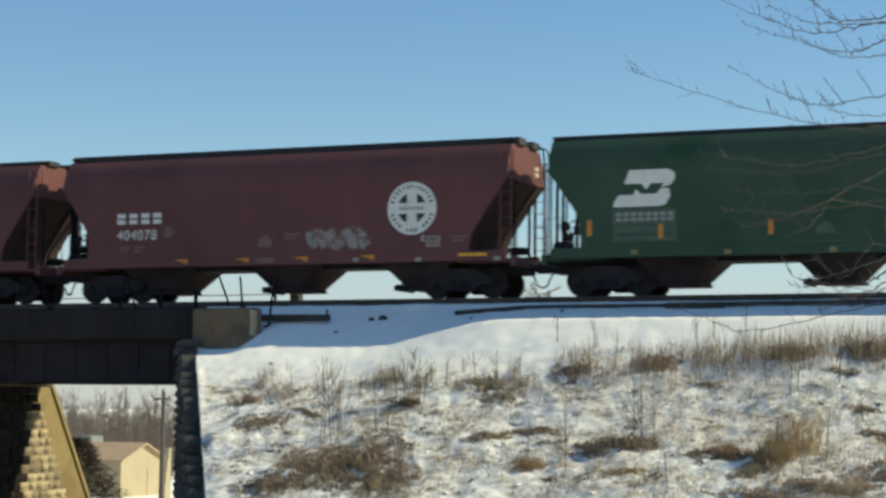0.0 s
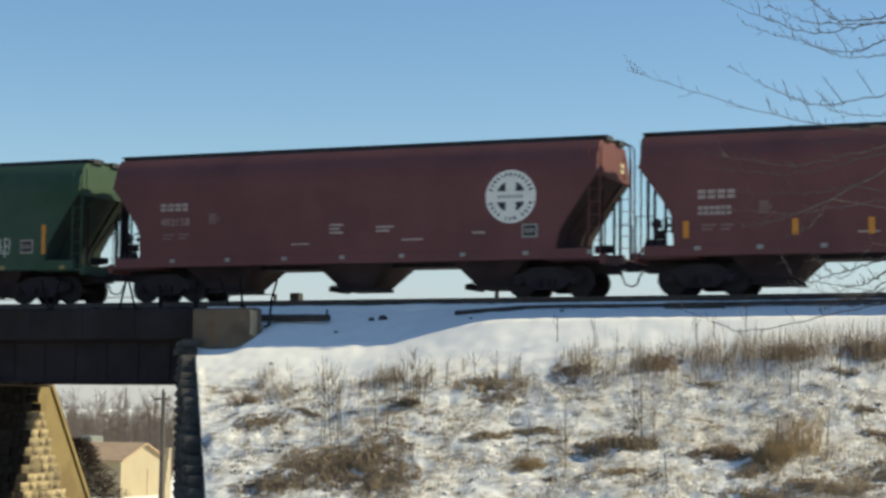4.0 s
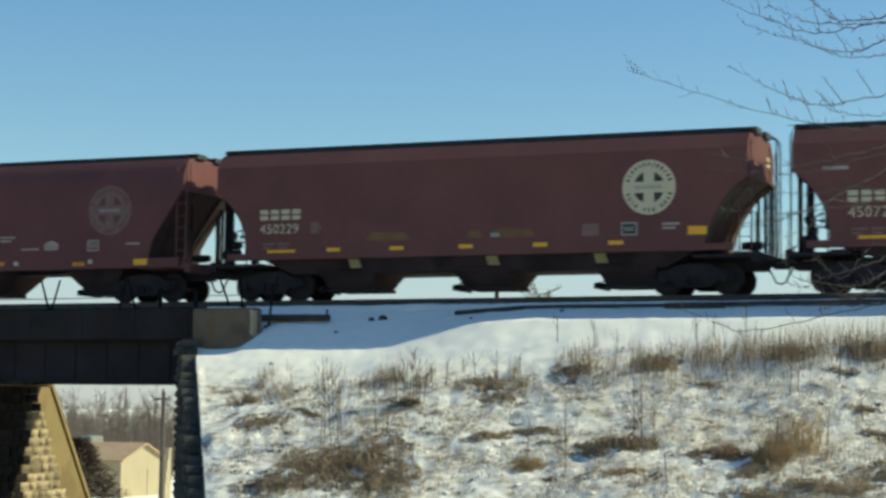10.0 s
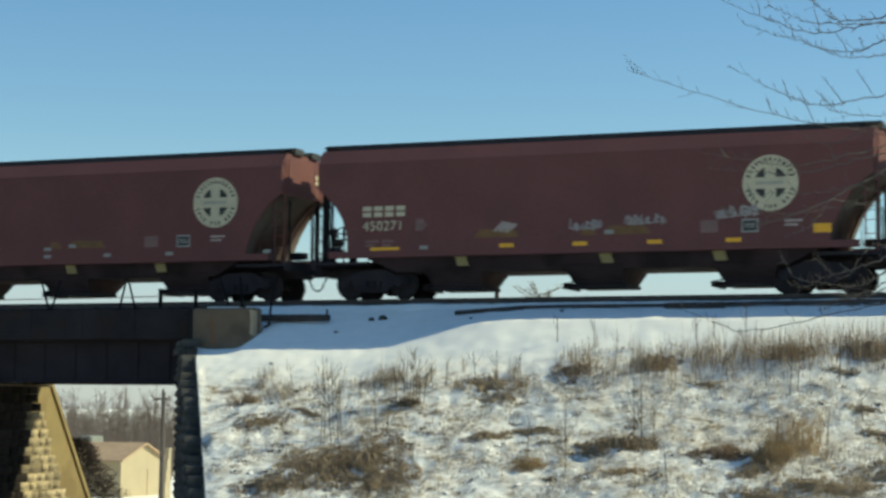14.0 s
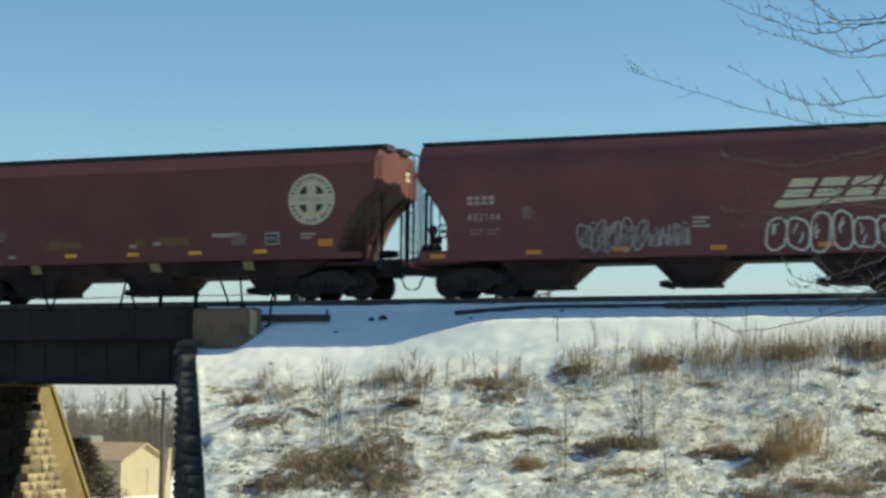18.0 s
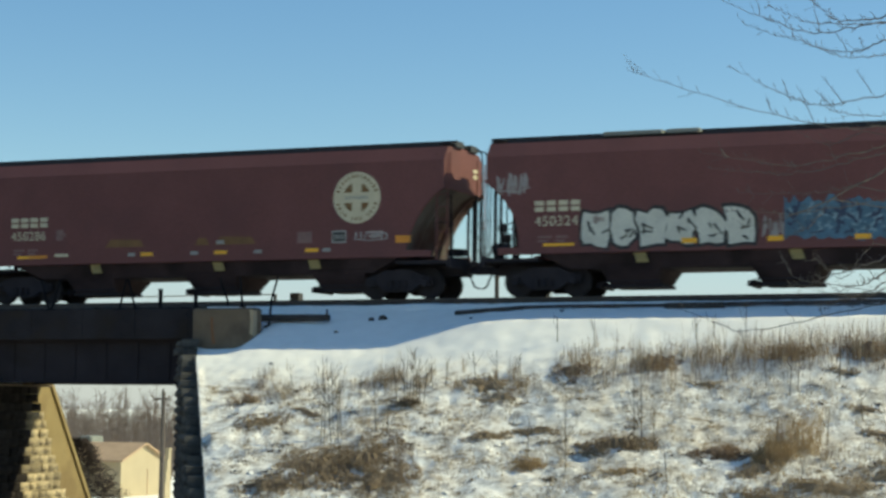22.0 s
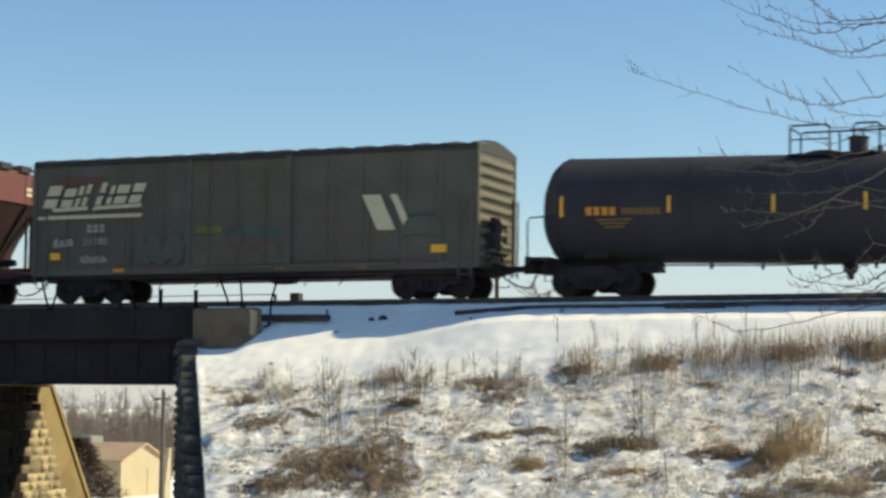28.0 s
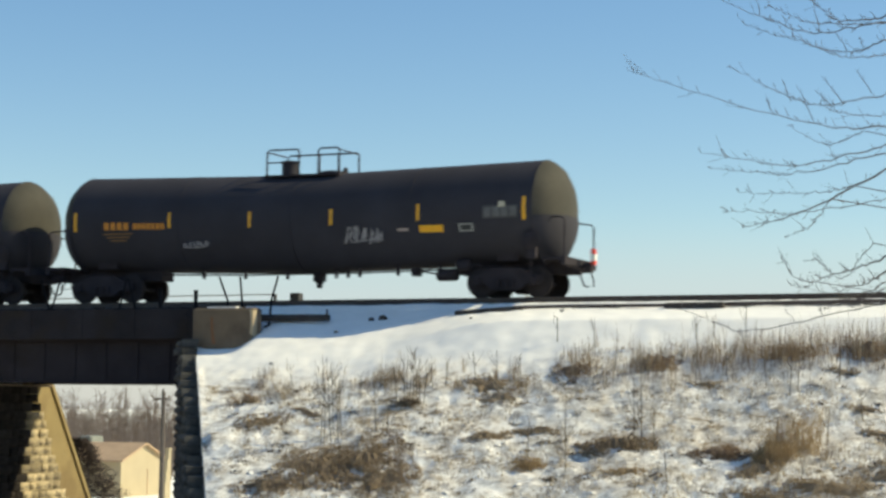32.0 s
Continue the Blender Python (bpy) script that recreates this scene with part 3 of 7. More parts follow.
def stencil(car, x, z, rows, material, w=0.42, h=0.07, y=SIDE):
    """Small lines of painted data that cannot be read."""
    for k in range(rows):
        plate("data_bar", x, x + w * (1 - 0.25 * (k % 2)), z - k * h * 1.7, z - k * h * 1.7 + h, material, car, y=y)


def frame_plate(car, x0, x1, z0, z1, edge=None, inner=None, y=SIDE):
    p = plate("notice_plate", x0, x1, z0, z1, edge or M_GREY, car, y=y)
    plate("panel", x0 + 0.05, x1 - 0.05, z0 + 0.05, z1 - 0.05, inner or M_DARK, p, y=y - 0.004)
    bars(x0 + 0.1, (z0 + z1) / 2 - 0.06, 3, 0.07, 0.12, 0.03, edge or M_GREY, p, "faint_lettering", y=y - 0.008)
    return p


# ---------- covered hopper cars ----------
def section(kind, z):
    """Half width of a hopper car's side at a height."""
    if kind == "round":
        return 1.6 if z < 3.55 else 1.6 - 0.42 * ((z - 3.55) / 1.0) ** 2.0
    return 1.6 if z < 4.12 else 1.6 - 0.34 * (z - 4.12) / 0.43


# how the body is cut away under its two ends: metres in from the end, height
CUT = {("round", -1): [(0, 3.6), (0.2, 3.34), (0.42, 3.03), (0.65, 2.72), (0.86, 2.4), (0.99, 2.1), (1.02, 1.12)],
       ("round", 1): [(0, 3.5), (0.3, 3.1), (0.58, 2.68), (0.86, 2.28), (1.12, 1.86), (1.2, 1.46), (1.22, 1.12)],
       ("sharp", -1): [(0, 3.36), (0.3, 3.12), (0.6, 2.8), (0.84, 2.42), (0.98, 2.02), (1.04, 1.66), (1.02, 1.36)],
       ("sharp", 1): [(0, 3.26), (0.3, 3.05), (0.62, 2.72), (0.9, 2.3), (1.1, 1.86), (1.2, 1.52), (1.22, 1.36)]}


def slope_sheet(kind, half, s):
    """The plain sheet that slopes in under the end bay, with a stiffening rib down each half."""
    cut = CUT[kind, s]
    g = G().loft([[(s * (half - e + 0.012), y, z - 0.012) for y in (-1.575, 1.575)] for e, z in cut], False)
    for y in (-0.8, 0.8):
        g.loft([[(s * (half - e + 0.012), y - 0.04, z - 0.012), (s * (half - e + 0.07), y - 0.04, z - 0.06), (s * (half - e + 0.07), y + 0.04, z - 0.06), (s * (half - e + 0.012), y + 0.04, z - 0.012)] for e, z in cut], True, True)
    return g


def hopper_body(kind, half):
    """Sides, roof, end sheets and slope sheets of a covered hopper in one skin."""
    zs0 = 1.36 if kind == "sharp" else 1.12
    xs = [(-half + e, z) for e, z in CUT[kind, -1] + [(1.9, zs0), (2.3, zs0)]] + [(x, zs0) for x in (-3.0, 0.0, 3.0)] + [(half - e, z) for e, z in reversed(CUT[kind, 1] + [(1.9, zs0), (2.3, zs0)])]
    levels = [3.66, 3.78, 3.95, 4.12, 4.25, 4.4, 4.55]
    rings = []
    for x, zb in xs:
        zs = [zb + (3.62 - zb) * i / 5 for i in range(6)] + levels
        ring = [(x, -section(kind, z), z) for z in zs] + [(x, -0.45, 4.6), (x, 0.45, 4.6)] + [(x, section(kind, z), z) for z in reversed(zs)]
        ring += [(x, 1.56, zb + 0.002), (x, 0.6, zb + 0.004), (x, -0.6, zb + 0.004), (x, -1.56, zb + 0.002)]
        rings.append(ring)
    return G().loft(rings, True, True)


def hopper(name, paint, kind, length, label):
    car = thing(name, label, "freight car", "freight cars of the train")
    half = length / 2 - 0.65
    part("body", hopper_body(kind, half), paint, car, smooth=28)
    for s in (-1, 1):
        # Rear sheets swap paint for shade colours; creased cars get a plain grey.
        sheet = paint if s < 0 else M_SHEET_SHADE_G if paint is M_GREEN else M_SHEET_GREY if kind == "sharp" else M_SHEET_SHADE
        part("slope_sheet", slope_sheet(kind, half, s), sheet, car, "sloped end sheet with soot and shade in its colour" if s > 0 else "", smooth=25)
    # roof: hatch trough, running boards and their stands
    g = G().bevel_box(-half + 0.5, half - 0.5, -0.32, 0.32, 4.58, 4.72, 0.03)
    part("hatch_trough", g, M_ROOF, car, "dark roof hatch trough")
    for s in (-1, 1):
        g = G().box(-half - 0.1, half + 0.1, s * 0.58 - 0.3, s * 0.58 + 0.3, 4.58, 4.765 if kind == "sharp" else 4.79 if length < 17 else 4.73)
        k = -half + 0.2
        while k < half:
            g.box(k - 0.02, k + 0.02, s * 0.58 - 0.33, s * 0.58 + 0.33, 4.5, 4.7)
            k += 1.18
        part("running_board", g, M_ROOF, car)
    for s in (-1, 1):
        g = G().box(s * half - 0.05 + (0 if s < 0 else -0.35), s * half + 0.05 + (0.35 if s < 0 else 0), -1.08, 1.08, 4.66, 4.69)
        part("end_walk", g, M_ROOF, car)
        # corner stiffeners of the end sheet
        g = G()
        for y in (-1.1, 1.1):
            g.box(s * half - 0.03, s * half + 0.03, y - 0.05, y + 0.05, CUT[kind, s][0][1] + 0.06, 4.4)
        g.box(s * half - 0.05, s * half + 0.05, -1.58, 1.58, CUT[kind, s][0][1], CUT[kind, s][0][1] + 0.08)
        part("end_stiffener", g, paint, car)
    # side sills and bolster ends
    for s in (-1, 1):
        if kind == "round":
            g = G().prism([(s * 1.5, 1.04), (s * 1.6 + s * 0.02, 1.06), (s * 1.6 + s * 0.02, 1.34), (s * 1.5, 1.38)], 0, -half + 0.12, half - 0.12)
        else:
            g = G().prism([(s * 1.52, 1.2), (s * 1.61, 1.22), (s * 1.61, 1.4), (s * 1.52, 1.42)], 0, -half + 0.4, half - 0.4)
        part("side_sill", g, paint, car)
    # side posts: faint vertical seams
    for x in ([-5.2, -2.6, 0.0, 2.6, 5.2] if kind == "sharp" else [-4.4, -1.5, 1.5, 4.4]):
        g = G().box(x - 0.015, x + 0.015, -1.604, -1.59, 1.4, 3.5)
        part("seam", g, paint, car)
    # chutes under the bays
    if kind == "sharp":
        g = G().loft([[(-half + 1.4, -1.42, 1.3), (half - 1.4, -1.42, 1.3), (half - 1.4, 1.42, 1.3), (-half + 1.4, 1.42, 1.3)],
                      [(-half + 2.5, -1.2, 0.78), (half - 2.5, -1.2, 0.78), (half - 2.5, 1.2, 0.78), (-half + 2.5, 1.2, 0.78)]], True, True)
        part("hopper_sheet", g, M_GRIME_SHADE, car, "dark lower hopper sheets")
        spans, top, lo = (-4.15, 0.32, 4.8), 0.9, 0.26
        wt, wb = 0.95, 0.72
    else:
        spans, top, lo = (-4.45, 0.1, 4.65), 1.13, 0.28
        wt, wb = 1.2, 0.52
        g = G().box(-half + 1.6, half - 1.6, -0.45, 0.45, 0.98, 1.13)
        part("center_sill", g, M_UNDER, car)
    for c in spans:
        g = G().loft([[(c - wt, -1.3, top), (c + wt, -1.3, top), (c + wt, 1.3, top), (c - wt, 1.3, top)], [(c - wb, -0.8, lo + 0.1), (c + wb, -0.8, lo + 0.1), (c + wb, 0.8, lo + 0.1), (c - wb, 0.8, lo + 0.1)]], True, True)
        ch = part("chute", g, M_GRIME_SHADE, car)
        g = G().box(c - wb - 0.08, c + wb + 0.1, -0.75, 0.75, lo, lo + 0.1).box(c - wb - 0.34, c - wb - 0.08, -0.55, 0.5, lo + 0.02, lo + 0.09).box(c - wb - 0.42, c - wb - 0.34, -0.7, 0.7, lo - 0.02, lo + 0.14)
        g.cyl((c - wb - 0.22, -0.9, lo + 0.12), (c - wb - 0.22, 0.9, lo + 0.12), 0.04, 6)
        part("gate", g, M_UNDER, ch, "black sliding outlet gate")
        g = G().cyl((c - wb - 0.1, -0.86, lo + 0.17), (c + wb + 0.1, -0.86, lo + 0.17), 0.035, 6)
        part("gate_shaft", g, M_UNDER, ch)
    # ends: platform, posts, rails, ladders
    for s in (-1, 1):
        e = s * half
        out = s * (length / 2 - 0.42)
        a, b = sorted((e - s * 1.6, out))
        g = G().box(a, b, -1.5, 1.5, 1.02, 1.1).box(*sorted((out - s * 0.16, out)), -1.5, 1.5, 0.9, 1.18)
        part("end_platform", g, paint if kind == "round" else M_UNDER, car)
        g = G().box(*sorted((e - s * 2.6, out - s * 0.1)), -0.33, 0.33, 0.7, 1.02)
        part("stub_sill", g, M_UNDER, car)
        for y in (-1.5, 1.5):
            if s > 0:
                ladder(car, e - 0.08, y, 1.1, 4.3, 0.34, "x", paint, 0.38, 0.018, "corner_ladder")
            for d in (0.2, 0.39) if s * y > 0 else ():
                part("end_post", G().box(e - s * d - 0.035, e - s * d + 0.035, y * 0.9 - 0.035, y * 0.9 + 0.035, 1.1, 3.3 - 0.8 * d), M_BAR, car)
        for y in (-1.3, 1.3):
            part("platform_rail", G().tube([(out - s * 0.05, y, 1.1), (out - s * 0.05, y, 2.25), (out - s * 0.62, y, 2.25), (out - s * 0.62, y, 1.1)], 0.026, 6), M_UNDER, car, "black platform handrail")
        for y in (0.8, 1.25) if s > 0 else (-0.5, 0.9):
            g = G().tube([(e - s * 0.2, y, 4.72), (e + s * 0.16, y, 4.68), (e + s * 0.25, y, 4.58), (e + s * 0.28, y, 4.4), (e + s * 0.28, y, 1.0)], 0.025, 6)
            part("end_grab_pipe", g, M_BAR, car)
        if kind == "sharp":
            ladder(car, e + s * 0.05, 1.1, 1.1, 3.3, 0.4, "y", M_BAR, 0.42, 0.035, "end_ladder")
        # end sheet braces down to the platform
        for y in (-0.9, 0.9):
            part("end_post", G().tube([(e - s * 0.05, y, 3.4 if s < 0 else 3.1), (e - s * 0.05, y, 1.1)], 0.03 if s > 0 else 0.045, 6), M_BAR, car)
        coupler(car, out, s, length / 2 - abs(out))
        truck(car, s * (length / 2 - 2.32))
    # brake gear on the rear platform
    g = G().lathe([(0, 0.11), (0.3, 0.13), (0.6, 0.11)], 0, (half - 0.6, 0.2, 1.45), 14)
    part("air_reservoir", g, M_UNDER, car, "black air reservoir", smooth=40)
    hub = Vector((-half + 0.76, -1.34, 1.98))
    g = G().tube([hub + Vector((0.2 * math.cos(a), 0, 0.2 * math.sin(a))) for a in [0.4488 * k for k in range(15)]], 0.022, 6)
    for k in range(4):
        g.tube([hub, hub + Vector((0.2 * math.cos(1.57 * k), 0, 0.2 * math.sin(1.57 * k)))], 0.016, 5)
    g.bevel_box(-half + 0.84, -half + 1.05, -1.3, -1.0, 1.75, 2.2, 0.03).cyl(hub, hub + Vector((0, 0.2, 0)), 0.05, 8)
    part("hand_brake", g, M_UNDER, car, "black hand brake wheel and housing")
    g = G().cyl((-half + 0.1, -1.2, 1.42), (-half + 0.62, -1.2, 1.42), 0.17, 12).cyl((-half + 0.3, -1.1, 1.72), (-half + 0.6, -1.1, 1.72), 0.12, 10).bevel_box(-half + 0.18, -half + 0.42, -1.32, -1.05, 1.1, 1.34, 0.03)
    g.lathe([(-0.06, 0.1), (0.0, 0.16), (0.06, 0.1)], 1, (-half + 0.42, -1.28, 2.02), 12).cyl((-half + 0.42, -1.2, 1.7), (-half + 0.42, -1.2, 2.0), 0.05, 6)
    g.tube([(-half + 0.05, -1.25, 1.3), (-half - 0.1, -1.2, 1.22), (-half - 0.2, -1.0, 1.14)], 0.03, 5)
    part("brake_valve", g, M_UNDER, car, smooth=40)
    return car


LABEL_R = "maroon covered hopper car with rounded sides and a pale emblem"
LABEL_S = "maroon covered hopper car with creased roof edge, yellow reflectors, pale emblem"
base_round = hopper("covered_hopper_car", M_MAROON, "round", 17.56, LABEL_R)
base_green = hopper("covered_hopper_car", M_GREEN, "round", 17.56, "green covered hopper car with a white angular logo")
base_short = hopper("covered_hopper_car", M_MAROON, "round", 16.75, "maroon short covered hopper car with grey sprayed scribble")
base_sharp = hopper("covered_hopper_car", M_MAROON_B, "sharp", 18.22, LABEL_S)


def put(i, car, label=""):
    CARS.append((car, (GAPS[i] + GAPS[i + 1]) / 2))
    if label:
        car["label"] = label
    return car


# bare copies first, before any marks are added
pool = {}
for base, count in ((base_round, 5), (base_short, 1), (base_sharp, 5)):
    pool[base] = [base] + [copy_thing(base, Matrix()) for k in range(count)]


def car_from(base):
    return pool[base].pop(0)


def reporting(car, x, z, number, material, w=0.27, h=0.3, gap=0.08, size=0.42, num_z=None, mark_mat=None):
    bars(x, z, 4, w, h, gap, mark_mat or material, car)
    if number:
        digits(number, x, (z - 0.46) if num_z is None else num_z, size, material, car)
    else:
        bars(x, z - 0.46, 6, 0.13, 0.26, 0.035, material, car, "number_lettering")
    stencil(car, x + 0.1, z - 0.78, 2, M_GHOST, 0.42)
    stencil(car, x + 0.65, z - 0.78, 2, M_GHOST, 0.38)
    frame_plate(car, x + 1.75, x + 2.02, z - 0.45, z - 0.1, M_GHOST, M_GHOST)


def middle_data(car, x, z):
    stencil(car, x, z, 3, M_FADED, 0.45)
    stencil(car, x + 1.55, z - 0.1, 2, M_FADED, 0.6)
    plate("data_bar", x - 1.3, x - 0.7, z - 0.55, z - 0.5, M_FADED, car)
    plate("data_bar", x + 2.4, x + 3.1, z - 0.5, z - 0.44, M_FADED, car)


def end_plates(car):
    """Two pale plates on the sunny end sheet."""
    x = 0.0
    for o in car.children:
        if o.type == "MESH" and o.name.startswith("body"):
            x = max(v.co.x for v in o.data.vertices)
    g = G().box(x + 0.004, x + 0.016, 0.75, 1.15, 3.78, 3.9)
    part("end_plate", g, M_CREAM, car)
    g = G().box(x + 0.004, x + 0.016, 0.75, 1.15, 3.96, 4.08)
    part("end_plate", g, M_CREAM, car)


# first car: only its rear end comes into view
c0 = put(0, car_from(base_round), "maroon covered hopper car with rounded sides, plain end")
reflectors(c0, [(-6 + 2.4 * k, 1.26) for k in range(6)], M_ORANGE, 0.34, 0.1)
plate("reflector", 7.2, 7.9, 1.18, 1.28, M_ORANGE, c0)
stencil(c0, 5.2, 2.2, 2, M_GHOST, 0.5)

# short hopper with grey scribble
c1 = put(1, car_from(base_short))
reporting(c1, -5.63, 2.45, "404078", M_WHITE, 0.3, 0.34, 0.14, 0.46, 1.94)
emblem(c1, 4.67, 2.67, 0.8, M_WHITE, M_DARK)
plate("reflector", -7.15, -6.25, 1.26, 1.37, M_OCHRE, c1)
for x in (-3.26, -1.09, 0.96, 3.2):
    pts = [(x - 0.26, 1.27), (x + 0.05, 1.2), (x + 0.2, 1.12), (x + 0.28, 1.2), (x + 0.24, 1.3)]
    polygon("reflector", pts, M_ORANGE, c1, y=SIDE - 0.024)
plate("reflector", 6.2, 7.1, 1.19, 1.28, M_YELLOW, c1, y=SIDE - 0.024)
reflectors(c1, [(2.84, 1.16), (4.9, 1.12), (7.43, 1.1)], M_GREY, 0.2, 0.12, y=SIDE - 0.024)
throw_up(c1, 1.2, 3.2, 1.52, 2.1, M_SPRAY_GREY, M_GHOST, 4, 6, "thin grey sprayed scribble", 0.25)
plate("pale_patch", 4.98, 5.1, 1.66, 1.86, M_GREY, c1)
frame_plate(c1, 5.15, 5.6, 1.5, 1.82, M_FADED, M_GHOST)
stencil(c1, 6.0, 1.75, 2, M_GHOST, 0.5)
polygon("dim_tag", [(-0.55, 1.62), (-0.1, 1.62), (-0.02, 1.8), (-0.25, 2.0), (-0.5, 1.85)], M_GHOST, c1)
stencil(c1, 0.4, 1.95, 2, M_GHOST, 0.5)
plate("data_bar", -0.6, 0.05, 1.12, 1.28, M_GHOST, c1, y=SIDE - 0.024)

# green hopper with its angular logo
c2 = put(2, base_green)
lx, lz = -6.13, 2.5
top = [(0.32, 0.66), (0.48, 1.06), (1.62, 1.06), (1.8, 0.98), (1.84, 0.8), (1.7, 0.6), (1.42, 0.54), (1.5, 0.66), (1.12, 0.66), (0.98, 0.48), (0.84, 0.66)]
low = [(0.0, 0.0), (0.02, 0.14), (0.16, 0.34), (0.6, 0.34), (0.66, 0.5), (0.84, 0.36), (1.28, 0.36), (1.42, 0.52), (1.66, 0.5), (1.7, 0.3), (1.56, 0.06), (1.4, 0.0)]
logo = polygon("logo", [(lx + a, lz + b) for a, b in top], M_WHITE, c2, "white angular logo in two bands")
polygon("lower_band", [(lx + a, lz + b) for a, b in low], M_WHITE, logo)
pn = plate("faded_panel", -6.17, -4.28, 1.98, 2.44, M_GHOST_G, c2)
bars(-6.05, 2.08, 8, 0.16, 0.26, 0.06, M_GREY, pn, "faint_lettering", y=SIDE - 0.006)
pn = plate("faded_panel", -6.15, -4.26, 1.5, 1.96, M_GHOST_G, c2)
plate("panel_line", -6.0, -4.4, 1.68, 1.73, M_GREEN, pn, y=SIDE - 0.006)
for x, z, h in ((-6.85, 1.92, 0.46), (-4.72, 1.78, 0.42), (-1.55, 1.82, 0.42), (1.71, 1.8, 0.42), (6.85, 2.05, 0.95)):
    plate("reflector", x - 0.07, x + 0.07, z - h / 2, z + h / 2, M_ORANGE, c2, y=SIDE - 0.008)
reflectors(c2, [(-5.5, 1.2), (-2.77, 1.15), (0.19, 1.15), (2.48, 1.16), (5.28, 1.14), (7.6, 1.12)], M_SQUARE, 0.2, 0.13, y=SIDE - 0.024)
scrawl(c2, 4.2, 5.5, 1.5, 2.12, M_SPRAY, 21, 5, 0.05, label="small pale sprayed tag")
frame_plate(c2, 5.96, 6.44, 1.6, 2.05, M_FADED, M_DARK)
polygon("dim_tag", [(-0.3, 1.6), (0.3, 1.6), (0.2, 1.82), (0.0, 1.95), (-0.25, 1.8)], M_GHOST_G, c2)
plate("data_bar", -1.0, 0.5, 1.36, 1.4, M_GHOST_G, c2, y=SIDE - 0.024)

# round-sided maroon hoppers
c3 = put(3, car_from(base_round))
reporting(c3, -6.37, 2.82, "402158", M_FADED, 0.2, 0.24, 0.06, 0.33, 2.36)
emblem(c3, 5.5, 2.92, 0.79, M_WHITE, M_DARK)
frame_plate(c3, 5.86, 6.34, 1.7, 2.1)
reflectors(c3, [(-5.9 + 1.98 * k, 1.24) for k in range(8)], M_GREY, 0.16, 0.12, y=SIDE - 0.024)
middle_data(c3, -0.4, 2.2)
stencil(c3, 4.3, 1.85, 1, M_FADED, 0.4)

c4 = put(4, car_from(base_round), "maroon covered hopper car with orange upright reflectors and a pale emblem")
reporting(c4, -6.4, 2.66, "", M_FADED, 0.22, 0.26, 0.06)
emblem(c4, 4.68, 2.94, 0.79, M_WHITE, M_DARK)
for x, z, h in ((-6.75, 1.8, 0.48), (-3.63, 1.81, 0.46), (-1.53, 1.79, 0.46), (1.85, 1.81, 0.46), (3.64, 1.81, 0.46), (6.8, 2.05, 0.62)):
    w = 0.17 if x < 6 else 0.24
    plate("reflector", x - w / 2, x + w / 2, z - h / 2, z + h / 2, M_ORANGE, c4, y=SIDE - 0.008)
reflectors(c4, [(-6.41 + 1.79 * k, 1.27) for k in range(9)], M_GREY, 0.18, 0.12, y=SIDE - 0.024)
frame_plate(c4, 6.2, 6.72, 1.72, 2.08)
middle_data(c4, -0.6, 2.15)
stencil(c4, 5.3, 1.8, 1, M_FADED, 0.5)

c5 = put(5, car_from(base_round), "maroon covered hopper car with a faded ghost emblem and orange reflectors")
reporting(c5, -6.37, 2.68, "", M_FADED, 0.24, 0.28, 0.07)
emblem(c5, 5.46, 2.92, 0.8, M_GHOST, M_MAROON)
reflectors(c5, [(-6.57, 1.22), (-4.11, 1.21), (-1.34, 1.26), (1.24, 1.27), (4.34, 1.21)], M_ORANGE, 0.46, 0.13, y=SIDE - 0.024)
reflectors(c5, [(-3.08, 1.26), (-0.3, 1.27), (1.93, 1.27), (4.78, 1.28)], M_CREAM, 0.16, 0.14, y=SIDE - 0.024)
plate("reflector", 6.4, 6.9, 1.14, 1.34, M_YELLOW, c5, y=SIDE - 0.024)
middle_data(c5, -0.3, 2.2)
frame_plate(c5, 4.64, 5.09, 1.62, 1.98, M_FADED, M_GHOST)
stencil(c5, 6.1, 1.8, 1, M_FADED, 0.5)
polygon("dim_tag", [(3.0, 1.68), (3.5, 1.68), (3.55, 1.9), (3.25, 2.0), (3.0, 1.9)], M_FADED, c5)


